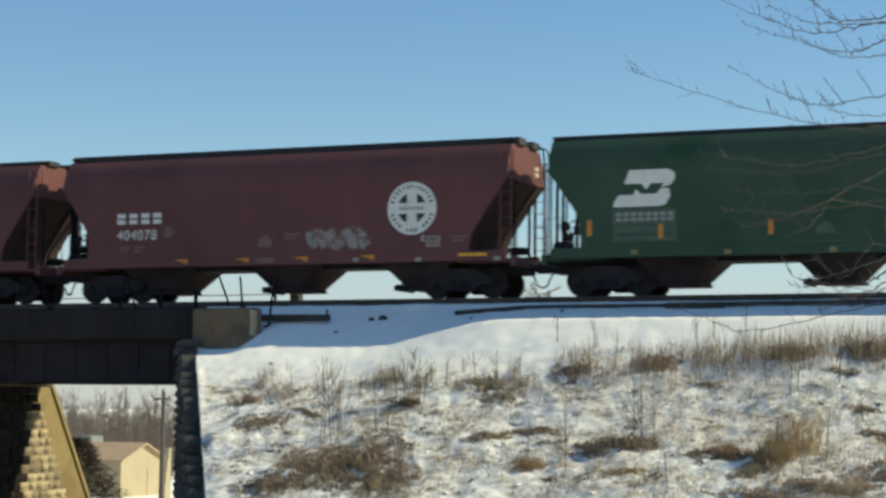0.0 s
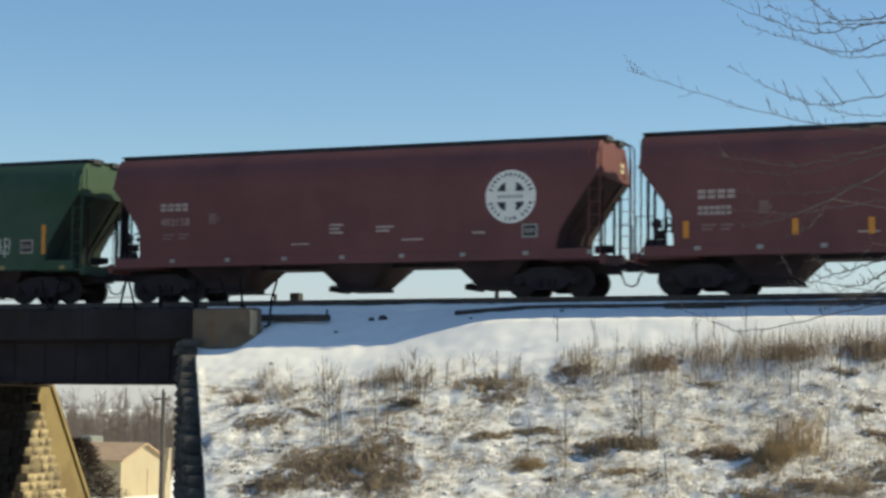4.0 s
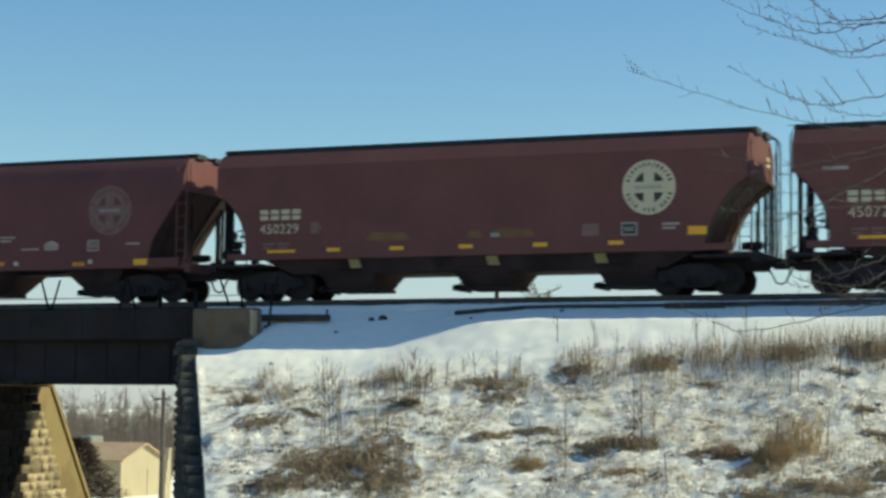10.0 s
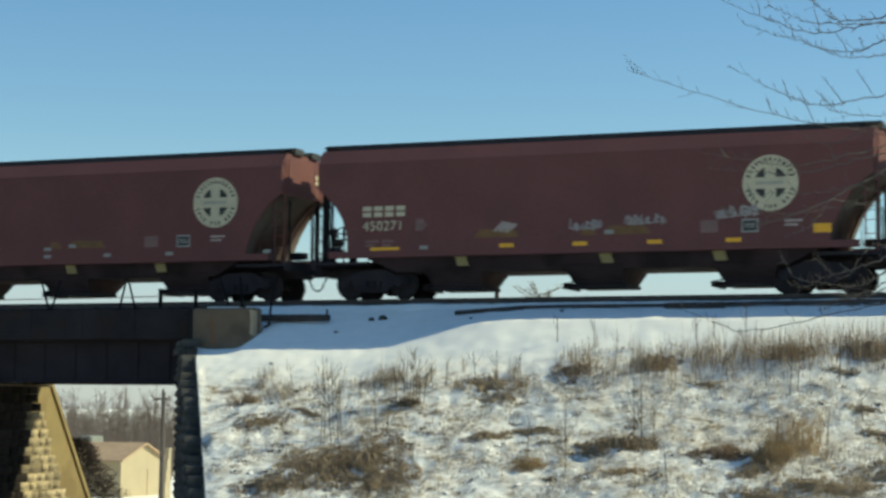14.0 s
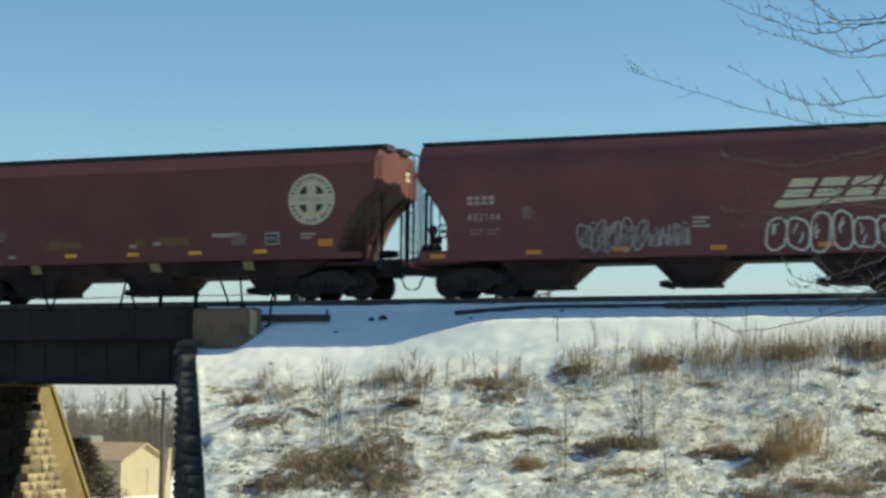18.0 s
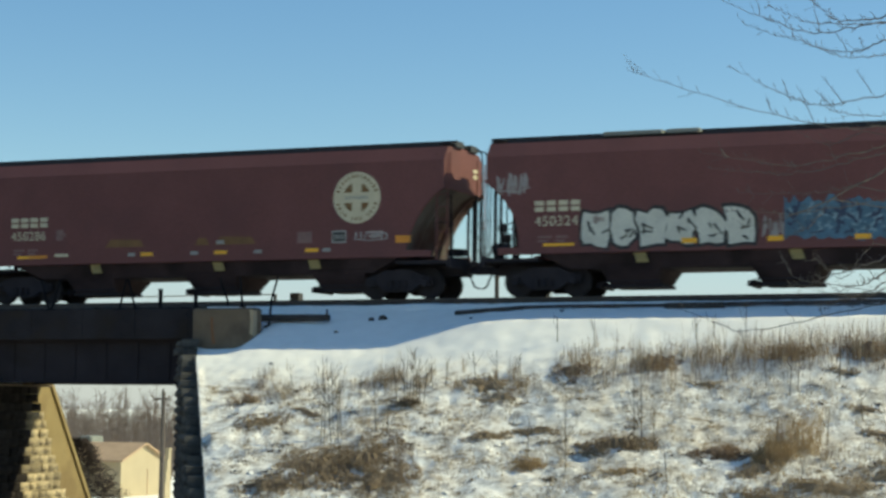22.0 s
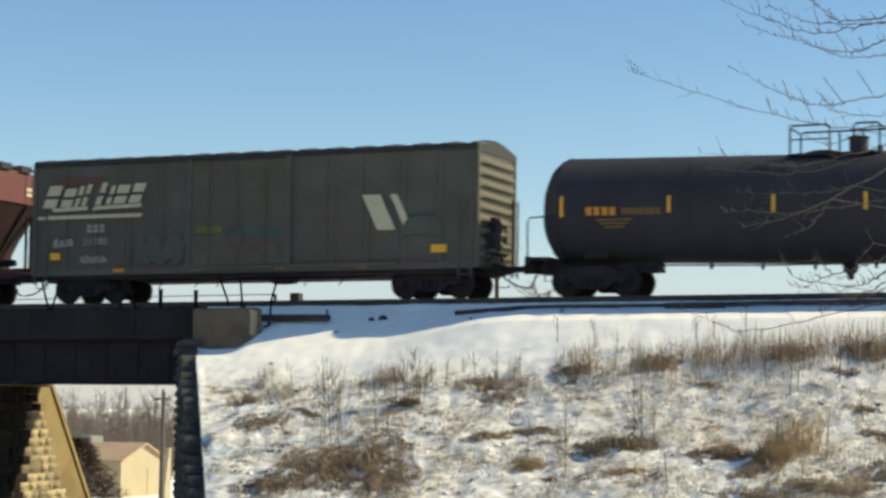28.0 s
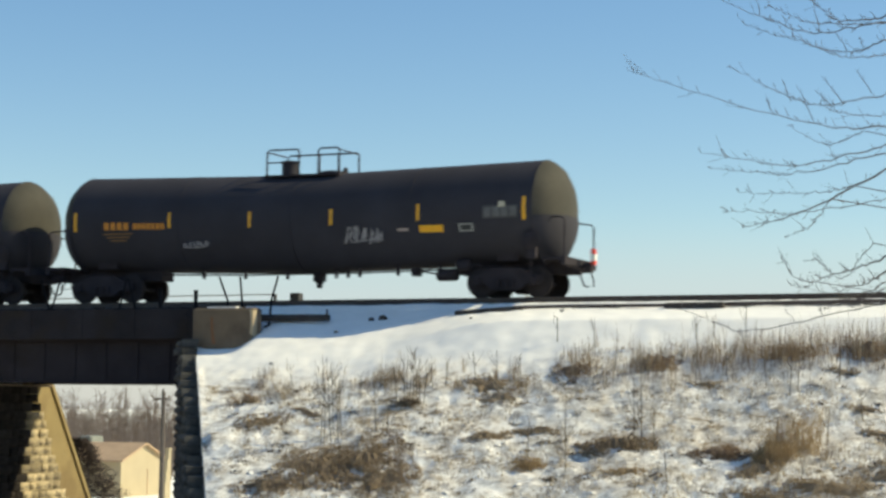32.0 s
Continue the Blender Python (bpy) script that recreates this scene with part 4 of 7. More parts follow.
def sharp_marks(i, number, dim=False, yellow=(-2.3, -0.02, 2.2, 4.5), white=(-5.0,), emb_x=5.6, tags=True, label=""):
    """The usual marks of the crease-roofed hoppers."""
    car = put(i, car_from(base_sharp), label)
    reporting(car, -6.92, 2.44, number, M_CREAM, 0.28, 0.32, 0.09, 0.42, 2.02)
    emblem(car, emb_x, 3.05, 0.79, M_CREAM, M_DARK if not dim else M_OCHRE)
    plate("reflector", -6.65, -5.7, 1.42, 1.51, M_YELLOW, car, y=SIDE - 0.01)
    reflectors(car, [(x, 1.48) for x in yellow], M_YELLOW, 0.44, 0.12, y=SIDE - 0.01)
    reflectors(car, [(x, 1.48) for x in white], M_GREY, 0.26, 0.11, y=SIDE - 0.01)
    for x in (-3.75, 0.75, 4.1):
        pts = [(x - 0.22, 1.22), (x + 0.14, 1.22), (x + 0.24, 0.92), (x - 0.12, 0.92)]
        polygon("door_label", pts, M_SQUARE, car, "faded yellow square", y=-1.43)
    frame_plate(car, 4.78, 5.26, 1.68, 2.06)
    plate("data_bar", 3.6, 4.1, 1.7, 2.05, M_GHOST, car)
    stencil(car, 6.0, 1.95, 2, M_FADED, 0.5)
    if tags:
        for x in (-2.6, 1.4):
            polygon("ochre_stencil", [(x - 0.7, 1.72), (x + 0.75, 1.72), (x + 0.6, 1.95), (x - 0.5, 1.98)], M_OCHRE, car)
        polygon("ochre_stencil", [(0.0, 1.72), (0.5, 1.72), (0.4, 1.95), (0.1, 1.95)], M_OCHRE, car)
        reflectors(car, [(0.9, 1.8)], M_GREY, 0.26, 0.12)
    end_plates(car)
    return car


c6 = sharp_marks(6, "450229", yellow=(-4.38, -2.27, -0.03, 2.31, 4.62), white=())
plate("reflector", 6.75, 7.3, 1.66, 1.9, M_YELLOW, c6)
c7 = sharp_marks(7, "450720", yellow=(), white=(-4.65, -2.43, -0.04, 2.23, 4.52, 8.0), emb_x=6.15, label="maroon covered hopper car with white reflectors and a cream emblem")
reflectors(c7, [(-0.04, 1.72)], M_GREY, 0.26, 0.11)
plate("data_bar", -7.6, -6.9, 3.35, 3.45, M_FADED, c7)
c8 = sharp_marks(8, "450271", yellow=(-2.25, 0.02, 2.26, 4.55), white=(-4.9,), label="maroon covered hopper car with small grey tags along its side")
plate("reflector", 6.8, 7.3, 1.63, 1.88, M_YELLOW, c8)
scrawl(c8, 3.95, 5.35, 2.08, 2.46, M_SPRAY_GREY, 31, 6, 0.05, jag=True, label="pale sprayed tag")
scrawl(c8, -0.3, 0.75, 1.85, 2.2, M_SPRAY_GREY, 32, 5, 0.06, label="thin grey tag")
scrawl(c8, 1.3, 2.6, 1.95, 2.3, M_SPRAY_GREY, 33, 6, 0.05, label="thin grey tag")
polygon("dim_tag", [(-2.7, 1.9), (-2.2, 1.85), (-1.9, 2.1), (-2.4, 2.2)], M_FADED, c8)
c9 = sharp_marks(9, "450826", yellow=(-2.3, 0.04, 2.3, 4.62), white=(-4.57,), emb_x=6.35, label="maroon covered hopper car with yellow reflectors and open end ladders")
reflectors(c9, [(0.02, 1.74)], M_GREY, 0.26, 0.11)
plate("data_bar", 2.9, 3.9, 1.95, 2.08, M_FADED, c9)
plate("data_bar", -7.9, -7.2, 3.3, 3.4, M_FADED, c9)
plate("reflector", 6.6, 7.1, 1.6, 1.82, M_ORANGE, c9)

# round-sided hopper with slanted lettering and two throw-ups
c10 = put(10, car_from(base_round), "maroon covered hopper car with cream slanted lettering and white graffiti")
reporting(c10, -6.48, 2.7, "402144", M_FADED, 0.17, 0.26, 0.06, 0.33, 2.22)
lx = 2.95
bars(lx, 2.62, 4, 0.72, 0.52, 0.16, M_CREAM, c10, "slanted_lettering", slant=0.58)
polygon("underline", [(2.72, 2.36), (3.05, 2.34), (6.6, 2.56), (6.62, 2.6), (2.85, 2.55)], M_CREAM, c10, "tapering cream underline")
bubbles(c10, 2.5, 6.2, 1.1, 2.14, M_SPRAY, 41, 6, 0.06, "white outlined bubble graffiti")
bubbles(c10, -3.0, -0.9, 1.16, 2.2, M_SPRAY_GREY, 42, 5, 0.05, "thin grey outlined graffiti", lumpy=0.2)
bubbles(c10, -2.9, -1.0, 1.25, 2.1, M_SPRAY_GREY, 45, 7, 0.03, "thin grey inner scribble", y=SIDE - 0.034, lumpy=0.25)
scrawl(c10, -0.9, 0.35, 1.25, 2.05, M_SPRAY_GREY, 43, 5, 0.05, jag=True, label="grey scribble beside the outlines")
scrawl(c10, 1.6, 2.35, 1.1, 1.35, M_SPRAY_GREY, 44, 4, 0.04)
reflectors(c10, [(-7.4, 1.2), (-4.36, 1.26), (-1.7, 1.3), (1.16, 1.28), (4.2, 1.3)], M_ORANGE, 0.46, 0.13, y=SIDE - 0.024)
plate("reflector", 7.05, 7.55, 1.16, 1.4, M_YELLOW, c10, y=SIDE - 0.024)
frame_plate(c10, 5.92, 6.42, 1.58, 1.95)
stencil(c10, 0.4, 2.1, 3, M_FADED, 0.5)

c11 = sharp_marks(11, "450286", yellow=(-1.75, 0.92, 4.1), white=(-2.31, -0.02, 2.24, 4.6), emb_x=5.6, dim=True, label="maroon covered hopper car with a cream emblem and paired reflectors")
plate("reflector", -6.2, -5.5, 1.43, 1.52, M_ORANGE, c11, y=SIDE - 0.012)
plate("reflector", -5.2, -4.7, 1.46, 1.56, M_CREAM, c11, y=SIDE - 0.012)
plate("reflector", 6.9, 7.4, 1.64, 1.86, M_ORANGE, c11)
scrawl(c11, 5.4, 6.6, 1.7, 2.0, M_SPRAY_GREY, 51, 4, 0.05, label="thin grey tag")

# hopper with the two large sprayed pieces
c12 = sharp_marks(12, "450324", yellow=(-2.26, 0.2, 2.62, 5.15), white=(), emb_x=5.62, dim=True, tags=False, label="maroon covered hopper car with large pale and blue graffiti")
throw_up(c12, -5.5, -0.4, 1.36, 2.42, M_SPRAY, M_DARK, 61, 6, "pale graffiti piece with dark outlines", 0.24, y=SIDE - 0.002)
wild_piece(c12, 0.45, 5.95, 1.4, 2.62, (M_SPRAY_BLUE, M_SPRAY_AQUA, M_SPRAY_NAVY, M_SPRAY_BLUE), 62, "blue graffiti piece in slashed strokes", y=SIDE - 0.008, n=10)
scrawl(c12, -0.3, 0.5, 1.5, 2.2, M_SPRAY_GREY, 64, 3, 0.06, jag=True)
scrawl(c12, 7.0, 8.1, 3.3, 3.65, M_SPRAY, 65, 6, 0.045, jag=True, label="small white tag")
scrawl(c12, -8.1, -7.0, 2.9, 3.6, M_SPRAY_GREY, 66, 4, 0.06, jag=True)
reflectors(c12, [(-2.26, 1.5), (0.2, 1.5), (2.62, 1.5), (5.15, 1.5)], M_YELLOW, 0.44, 0.13, y=SIDE - 0.03)
plate("reflector", 6.8, 7.35, 1.62, 1.9, M_YELLOW, c12)
for a, b in ((-5.0, -3.2), (-3.1, -2.1), (4.7, 6.0), (6.1, 7.5)):
    g = G().bevel_box(a, b, -1.12, 0.4, 4.66, 4.78, 0.03)
    part("hatch_cover", g, M_HATCH, c12, "light grey hatch cover")

# second short hopper
c13 = put(13, car_from(base_short), "maroon short covered hopper car with pale aqua graffiti")
reporting(c13, -5.78, 2.32, "404040", M_WHITE, 0.28, 0.34, 0.16, 0.46, 1.9)
emblem(c13, 4.42, 2.68, 0.81, M_WHITE, M_DARK)
digits("MVLK", -3.25, 1.3, 1.25, M_GREY, c13, "graffiti", SIDE - 0.004, 0.78, 0.05)["label"] = "pale sprayed block letters"
scrawl(c13, -3.2, -0.7, 1.2, 1.5, M_SPRAY_GREY, 71, 6, 0.06, jag=True, label="grey drips under the letters")
scrawl(c13, -0.5, 0.3, 1.2, 1.9, M_SPRAY_GREY, 74, 3, 0.06, label="thin grey tag")
wild_piece(c13, 0.75, 3.55, 1.18, 2.36, (M_GHOST, M_SPRAY_AQUA, M_SPRAY_GREY, M_SPRAY_AQUA), 72, "pale aqua dripping graffiti", n=7)
for x, z, h in ((-6.47, 1.99, 0.75), (-3.94, 1.76, 0.5), (-1.45, 1.85, 0.5), (1.0, 1.85, 0.5), (3.2, 1.85, 0.5), (6.13, 2.0, 0.95)):
    plate("reflector", x - 0.07, x + 0.07, z - h / 2, z + h / 2, M_ORANGE, c13, y=SIDE - 0.026)
reflectors(c13, [(-5.19, 1.1), (-3.18, 1.13), (3.04, 1.08), (5.18, 1.09), (7.2, 1.08)], M_SQUARE, 0.22, 0.14, y=SIDE - 0.024)
frame_plate(c13, 4.95, 5.45, 1.62, 1.98, M_FADED, M_GHOST)
frame_plate(c13, 5.55, 5.95, 1.66, 2.0, M_GHOST, M_GHOST)
stencil(c13, 4.0, 1.85, 2, M_FADED, 0.4)
for c in (c1, c3, c4, c5, c10, c13):
    end_plates(c)
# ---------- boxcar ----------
# Sun on the ribbed end is put into this colour; a tag reuses it.
M_RIB = mat("sunlit_end_paint", (0.13, 0.125, 0.09), 0.8, vary=0.2, scale=1.5, dirt=(0.11, 0.1, 0.07), dirt_at=0.62)
M_TANKHEAD = mat("tan_black_paint", (0.064, 0.06, 0.048), 0.8, specular=0.15, vary=0.3, scale=1.2)
M_DOOR = mat("worn_olive_door", (0.12, 0.105, 0.08), 0.75, vary=0.3, scale=1.0, bump=0.02, specular=0.2, dirt=(0.105, 0.106, 0.082), dirt_at=0.55)
M_TEAL = mat("teal_stain", (0.06, 0.095, 0.075), 0.75, vary=0.35, scale=1.4, bump=0.0)
M_OLIVE = mat("olive_mark", (0.16, 0.15, 0.03), 0.75, vary=0.35, bump=0.0)
M_ROSE = mat("rose_stain", (0.12, 0.075, 0.065), 0.75, vary=0.35, bump=0.0)

box = thing("boxcar", "dull green boxcar with plug door, ribbed end and white slanted lettering", "freight car", "freight cars of the train")
BL = GAPS[15] - GAPS[14]
bh = 7.8
EAVE, FLOOR = 4.55, 0.92
g = G().loft([[(x, -1.52, FLOOR), (x, -1.56, EAVE), (x, -0.75, EAVE + 0.13), (x, 0.0, EAVE + 0.19), (x, 0.75, EAVE + 0.13), (x, 1.56, EAVE), (x, 1.52, FLOOR)] for x in (-bh, bh)], True, True)
part("body", g, M_BOX, box)
for k in range(17):
    x = -bh + 0.1 + k * (2 * bh - 0.2) / 16
    g = G().loft([[(x + d, y, z + 0.02) for y, z in ((-1.6, EAVE - 0.02), (-0.75, EAVE + 0.13), (0, EAVE + 0.19), (0.75, EAVE + 0.13), (1.6, EAVE - 0.02))] + [(x + d, y, z + 0.075) for y, z in ((1.6, EAVE - 0.02), (0.75, EAVE + 0.13), (0, EAVE + 0.19), (-0.75, EAVE + 0.13), (-1.6, EAVE - 0.02))] for d in (-0.07, 0.07)], True, True)
    part("roof_rib", g, M_ROOF, box)
for k in range(16):
    x = -bh + 0.1 + (k + 0.5) * (2 * bh - 0.2) / 16
    if k % 2 == 0:
        g = G().loft([[(x + d, y, z + 0.03) for y, z in ((-1.5, EAVE + 0.01), (-0.75, EAVE + 0.14), (0, EAVE + 0.2), (0, EAVE + 0.16), (-1.5, EAVE - 0.03))] for d in (-0.4, 0.4)], True, True)
        part("roof_panel", g, M_ROOF, box)
for s in (-1, 1):
    g = G().box(-bh, bh, s * 1.58 - 0.05, s * 1.58 + 0.05, EAVE - 0.14, EAVE + 0.02)
    part("eave", g, M_ROOF, box)
    g = G().box(-bh + 0.1, bh - 0.1, s * 1.56 - 0.05, s * 1.56 + 0.05, FLOOR - 0.08, FLOOR + 0.14)
    part("side_sill", g, M_BOX, box)
    for x in (-6.6, -5.4, -4.2, -3.0, 3.0, 4.2, 5.4, 6.6):
        g = G().prism([(x - 0.11, s * 1.54), (x - 0.05, s * 1.605), (x + 0.05, s * 1.605), (x + 0.11, s * 1.54)], 2, FLOOR + 0.14, EAVE - 0.14)
        part("side_post", g, M_BOX, box)
for x in (-1.95, 1.55):
    g = G().box(x - 0.09, x + 0.09, -1.66, -1.55, FLOOR, EAVE - 0.1)
    part("door_post", g, M_BOX, box)
g = G().bevel_box(-1.86, 1.46, -1.63, -1.55, FLOOR + 0.16, EAVE - 0.2, 0.02)
door = part("door", g, M_DOOR, box, "dull green plug door with ribs")
for k in range(5):
    z = FLOOR + 0.5 + k * 0.62
    part("door_rib", G().prism([(-1.626, z), (-1.648, z + 0.05), (-1.648, z + 0.15), (-1.626, z + 0.2)], 0, -1.8, 1.4), M_DOOR, door)
for x in (-1.2, -0.2, 0.8):
    part("locking_bar", G().cyl((x, -1.68, FLOOR + 0.2), (x, -1.68, EAVE - 0.25), 0.018, 6), M_DOOR, door)
part("door_rail", G().box(-1.9, 5.3, -1.68, -1.58, FLOOR + 0.02, FLOOR + 0.14), M_BOX, box)
part("hand_wheel", G().lathe([(-0.02, 0.2), (0.0, 0.24), (0.02, 0.2)], 1, (-0.2, -1.72, 1.9), 14), M_BOX, door)
for s in (-1, 1):
    e = s * bh
    n = 9
    for k in range(n):
        z = FLOOR + 0.25 + k * (EAVE - FLOOR - 0.5) / n
        h = (EAVE - FLOOR - 0.5) / n * 0.72
        rib = []
        for y in (-1.46, -1.2, 1.2, 1.46):
            d = 0.03 if abs(y) > 1.3 else 0.13
            rib.append([(e + s * 0.002, y, z), (e + s * d, y, z + h * 0.3), (e + s * d, y, z + h * 0.6), (e + s * 0.002, y, z + h)])
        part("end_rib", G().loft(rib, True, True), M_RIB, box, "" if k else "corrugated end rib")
    part("gable_plate", G().prism([(-1.55, EAVE - 0.22), (1.55, EAVE - 0.22), (1.55, EAVE), (0, EAVE + 0.18), (-1.55, EAVE)], 0, *sorted((e, e + s * 0.02))), M_ROOF, box)
    for y in (-1.53, 1.53):
        part("corner_post", G().box(*sorted((e - s * 0.1, e + s * 0.05)), y - 0.05, y + 0.05, FLOOR - 0.05, EAVE - 0.02), M_BOX, box)
    ladder(box, e + s * 0.17, 1.2, 0.7, 3.1, 0.42, "y", M_UNDER, 0.4, 0.022, "end_ladder")
    ladder(box, e - s * 0.35, -1.66, 0.55, 2.9 if s > 0 else 2.9, 0.4, "x", M_BOX, 0.4, 0.02, "side_ladder")
    coupler(box, s * (bh + 0.25), s, BL / 2 - bh - 0.25)
    truck(box, s * 6.05)
    part("draft_sill", G().box(*sorted((s * 4.2, s * (bh + 0.2))), -0.32, 0.32, 0.72, 1.0), M_UNDER, box)
    for y in (-1.5, 1.5):
        part("stirrup", G().tube([(e - s * 0.12, y, FLOOR), (e - s * 0.12, y, 0.45), (e - s * 0.55, y, 0.45), (e - s * 0.55, y, FLOOR)], 0.022, 5), M_UNDER, box)
part("center_sill", G().box(-4.6, 4.6, -0.3, 0.3, 0.7, 0.95), M_UNDER, box)
# One slab added to deepen the underframe and the shadow below the sill.
part("floor_beams", G().box(-7.4, 7.4, -1.46, 1.46, 0.72, FLOOR - 0.082), M_UNDER, box, "black slab standing for underframe and sill shadow")
# brake gear on the lower part of the end
part("brake_box", G().bevel_box(bh + 0.13, bh + 0.34, -1.05, -0.45, 1.5, 1.95, 0.03), M_UNDER, box)
part("brake_rod", G().tube([(bh + 0.24, -0.6, 1.85), (bh + 0.24, -0.35, 1.4), (bh + 0.2, 0.1, 1.05)], 0.04, 6), M_UNDER, box)
part("brake_step", G().box(bh + 0.13, bh + 0.5, -1.2, -0.2, 1.28, 1.33).tube([(bh + 0.46, -1.15, 1.3), (bh + 0.14, -1.15, 1.05)], 0.02, 5).tube([(bh + 0.46, -0.25, 1.3), (bh + 0.14, -0.25, 1.05)], 0.02, 5), M_UNDER, box, "black brakeman's step")
part("notice_plate", G().box(bh + 0.13, bh + 0.15, 0.55, 0.95, 1.75, 2.25), M_BOX, box, "dull plate on the end")
part("hand_brake", G().lathe([(-0.03, 0.26), (0.0, 0.29), (0.03, 0.26)], 0, (bh + 0.3, -0.6, 2.1), 16).box(bh + 0.1, bh + 0.28, -0.8, -0.4, 1.85, 2.4), M_UNDER, box, "black hand brake wheel", smooth=40)
part("air_reservoir", G().lathe([(0, 0.2), (0.4, 0.22), (0.8, 0.2)], 0, (0.6, -0.7, 0.72), 12), M_UNDER, box, smooth=40)
part("brake_pipe", G().tube([(-4.3, -0.9, 0.72), (-3.4, -0.95, 0.7), (-1.5, -0.95, 0.66), (0.5, -0.9, 0.7), (4.2, -0.9, 0.72)], 0.03, 5), M_UNDER, box)
for x in (-3.3, -2.0, -1.2, 1.9, 3.1):
    part("hanger", G().tube([(x, -0.95, 0.9), (x + 0.04, -0.97, 0.6), (x - 0.08, -0.97, 0.45)], 0.03, 5), M_UNDER, box)
# slanted white lettering as plain bars, with its two underlines
BX = SIDE - 0.012
words = plate("underline", -7.65, -3.72, 2.68, 2.8, M_CREAM, box, "white underline", y=BX, slant=0.05)
polygon("underline", [(-7.0, 2.92), (-5.75, 2.96), (-5.7, 3.08), (-7.1, 3.04)], M_CREAM, words, y=BX)
polygon("underline", [(-5.55, 2.95), (-3.72, 3.0), (-3.68, 3.12), (-5.45, 3.07)], M_CREAM, words, y=BX)
for k, (a, w, h) in enumerate(((-7.45, 0.5, 0.72), (-6.78, 0.42, 0.6), (-6.25, 0.16, 0.66), (-5.98, 0.16, 0.7), (-5.45, 0.2, 0.72), (-5.05, 0.16, 0.6), (-4.78, 0.44, 0.6), (-4.2, 0.42, 0.62))):
    z, lean = 3.06 + 0.012 * k, 0.4
    g = G()
    for p, q in ((0.0, 0.4), (0.55, 1.0)):
        g.prism([(a + lean * h * p, z + h * p), (a + w + lean * h * p, z + h * p), (a + w + lean * h * q, z + h * q), (a + lean * h * q, z + h * q)], 1, BX - 0.004, BX + 0.012)
    part("letter_block", g, M_CREAM, box)
bars(-5.72, 2.22, 3, 0.17, 0.26, 0.07, M_FADED, box, "lettering", y=BX)
digits("21180", -5.85, 1.82, 0.34, M_FADED, box, y=BX)
plate("red_mark", -6.95, -5.1, 3.82, 4.0, M_RED, box, "faded red strip", y=BX)
for a, w in ((4.06, 0.6), (4.98, 0.24)):
    polygon("slanted_bar", [(a + 0.52, 2.04), (a + 0.52 + w, 2.04), (a + w, 3.12), (a, 3.12)], M_CREAM, box, "cream slanted bar", y=BX)
for x in (-4.5, -1.71, 1.32, 4.07):
    plate("reflector", x - 0.2, x + 0.2, 0.92, 1.04, M_ORANGE, box, y=-1.63)
plate("reflector", -7.1, -6.72, 1.36, 1.58, M_YELLOW, box, y=BX)
plate("reflector", 6.35, 6.85, 1.32, 1.56, M_YELLOW, box, y=BX)
polygon("olive_tag", [(-1.7, 2.12), (-0.75, 2.08), (-0.8, 2.28), (-1.6, 2.3)], M_OLIVE, box, y=-1.66)
polygon("teal_patch", [(-0.7, 1.95), (1.3, 1.9), (1.35, 2.25), (-0.6, 2.28)], M_TEAL, box, y=-1.66)
polygon("rose_patch", [(-0.4, 1.5), (0.9, 1.45), (1.2, 1.75), (0.2, 1.9), (-0.5, 1.78)], M_ROSE, box, y=-1.661)
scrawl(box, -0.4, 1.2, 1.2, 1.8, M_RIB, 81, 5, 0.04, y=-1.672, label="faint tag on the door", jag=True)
scrawl(box, -7.1, -6.2, 1.75, 2.05, M_SPRAY_GREY, 82, 4, 0.06, y=BX, jag=True)
scrawl(box, -6.0, -5.0, 1.2, 1.5, M_SPRAY_GREY, 83, 4, 0.06, y=BX)
throw_up(box, -3.8, -2.1, 1.25, 1.95, M_BOX, M_GHOST_G, 84, 4, "worn dark graffiti", 0.3, y=BX)
throw_up(box, 5.5, 6.6, 1.9, 2.4, M_BOX, M_GHOST_G, 85, 3, "worn dark graffiti", 0.3, y=BX)
put(14, box)


# ---------- tank cars ----------
TR = 1.56


def tank_axis(x):
    """The barrel's middle: it dips towards its centre."""
    return 2.6 - 0.17 * max(0.0, 1 - abs(x) / 7.9)


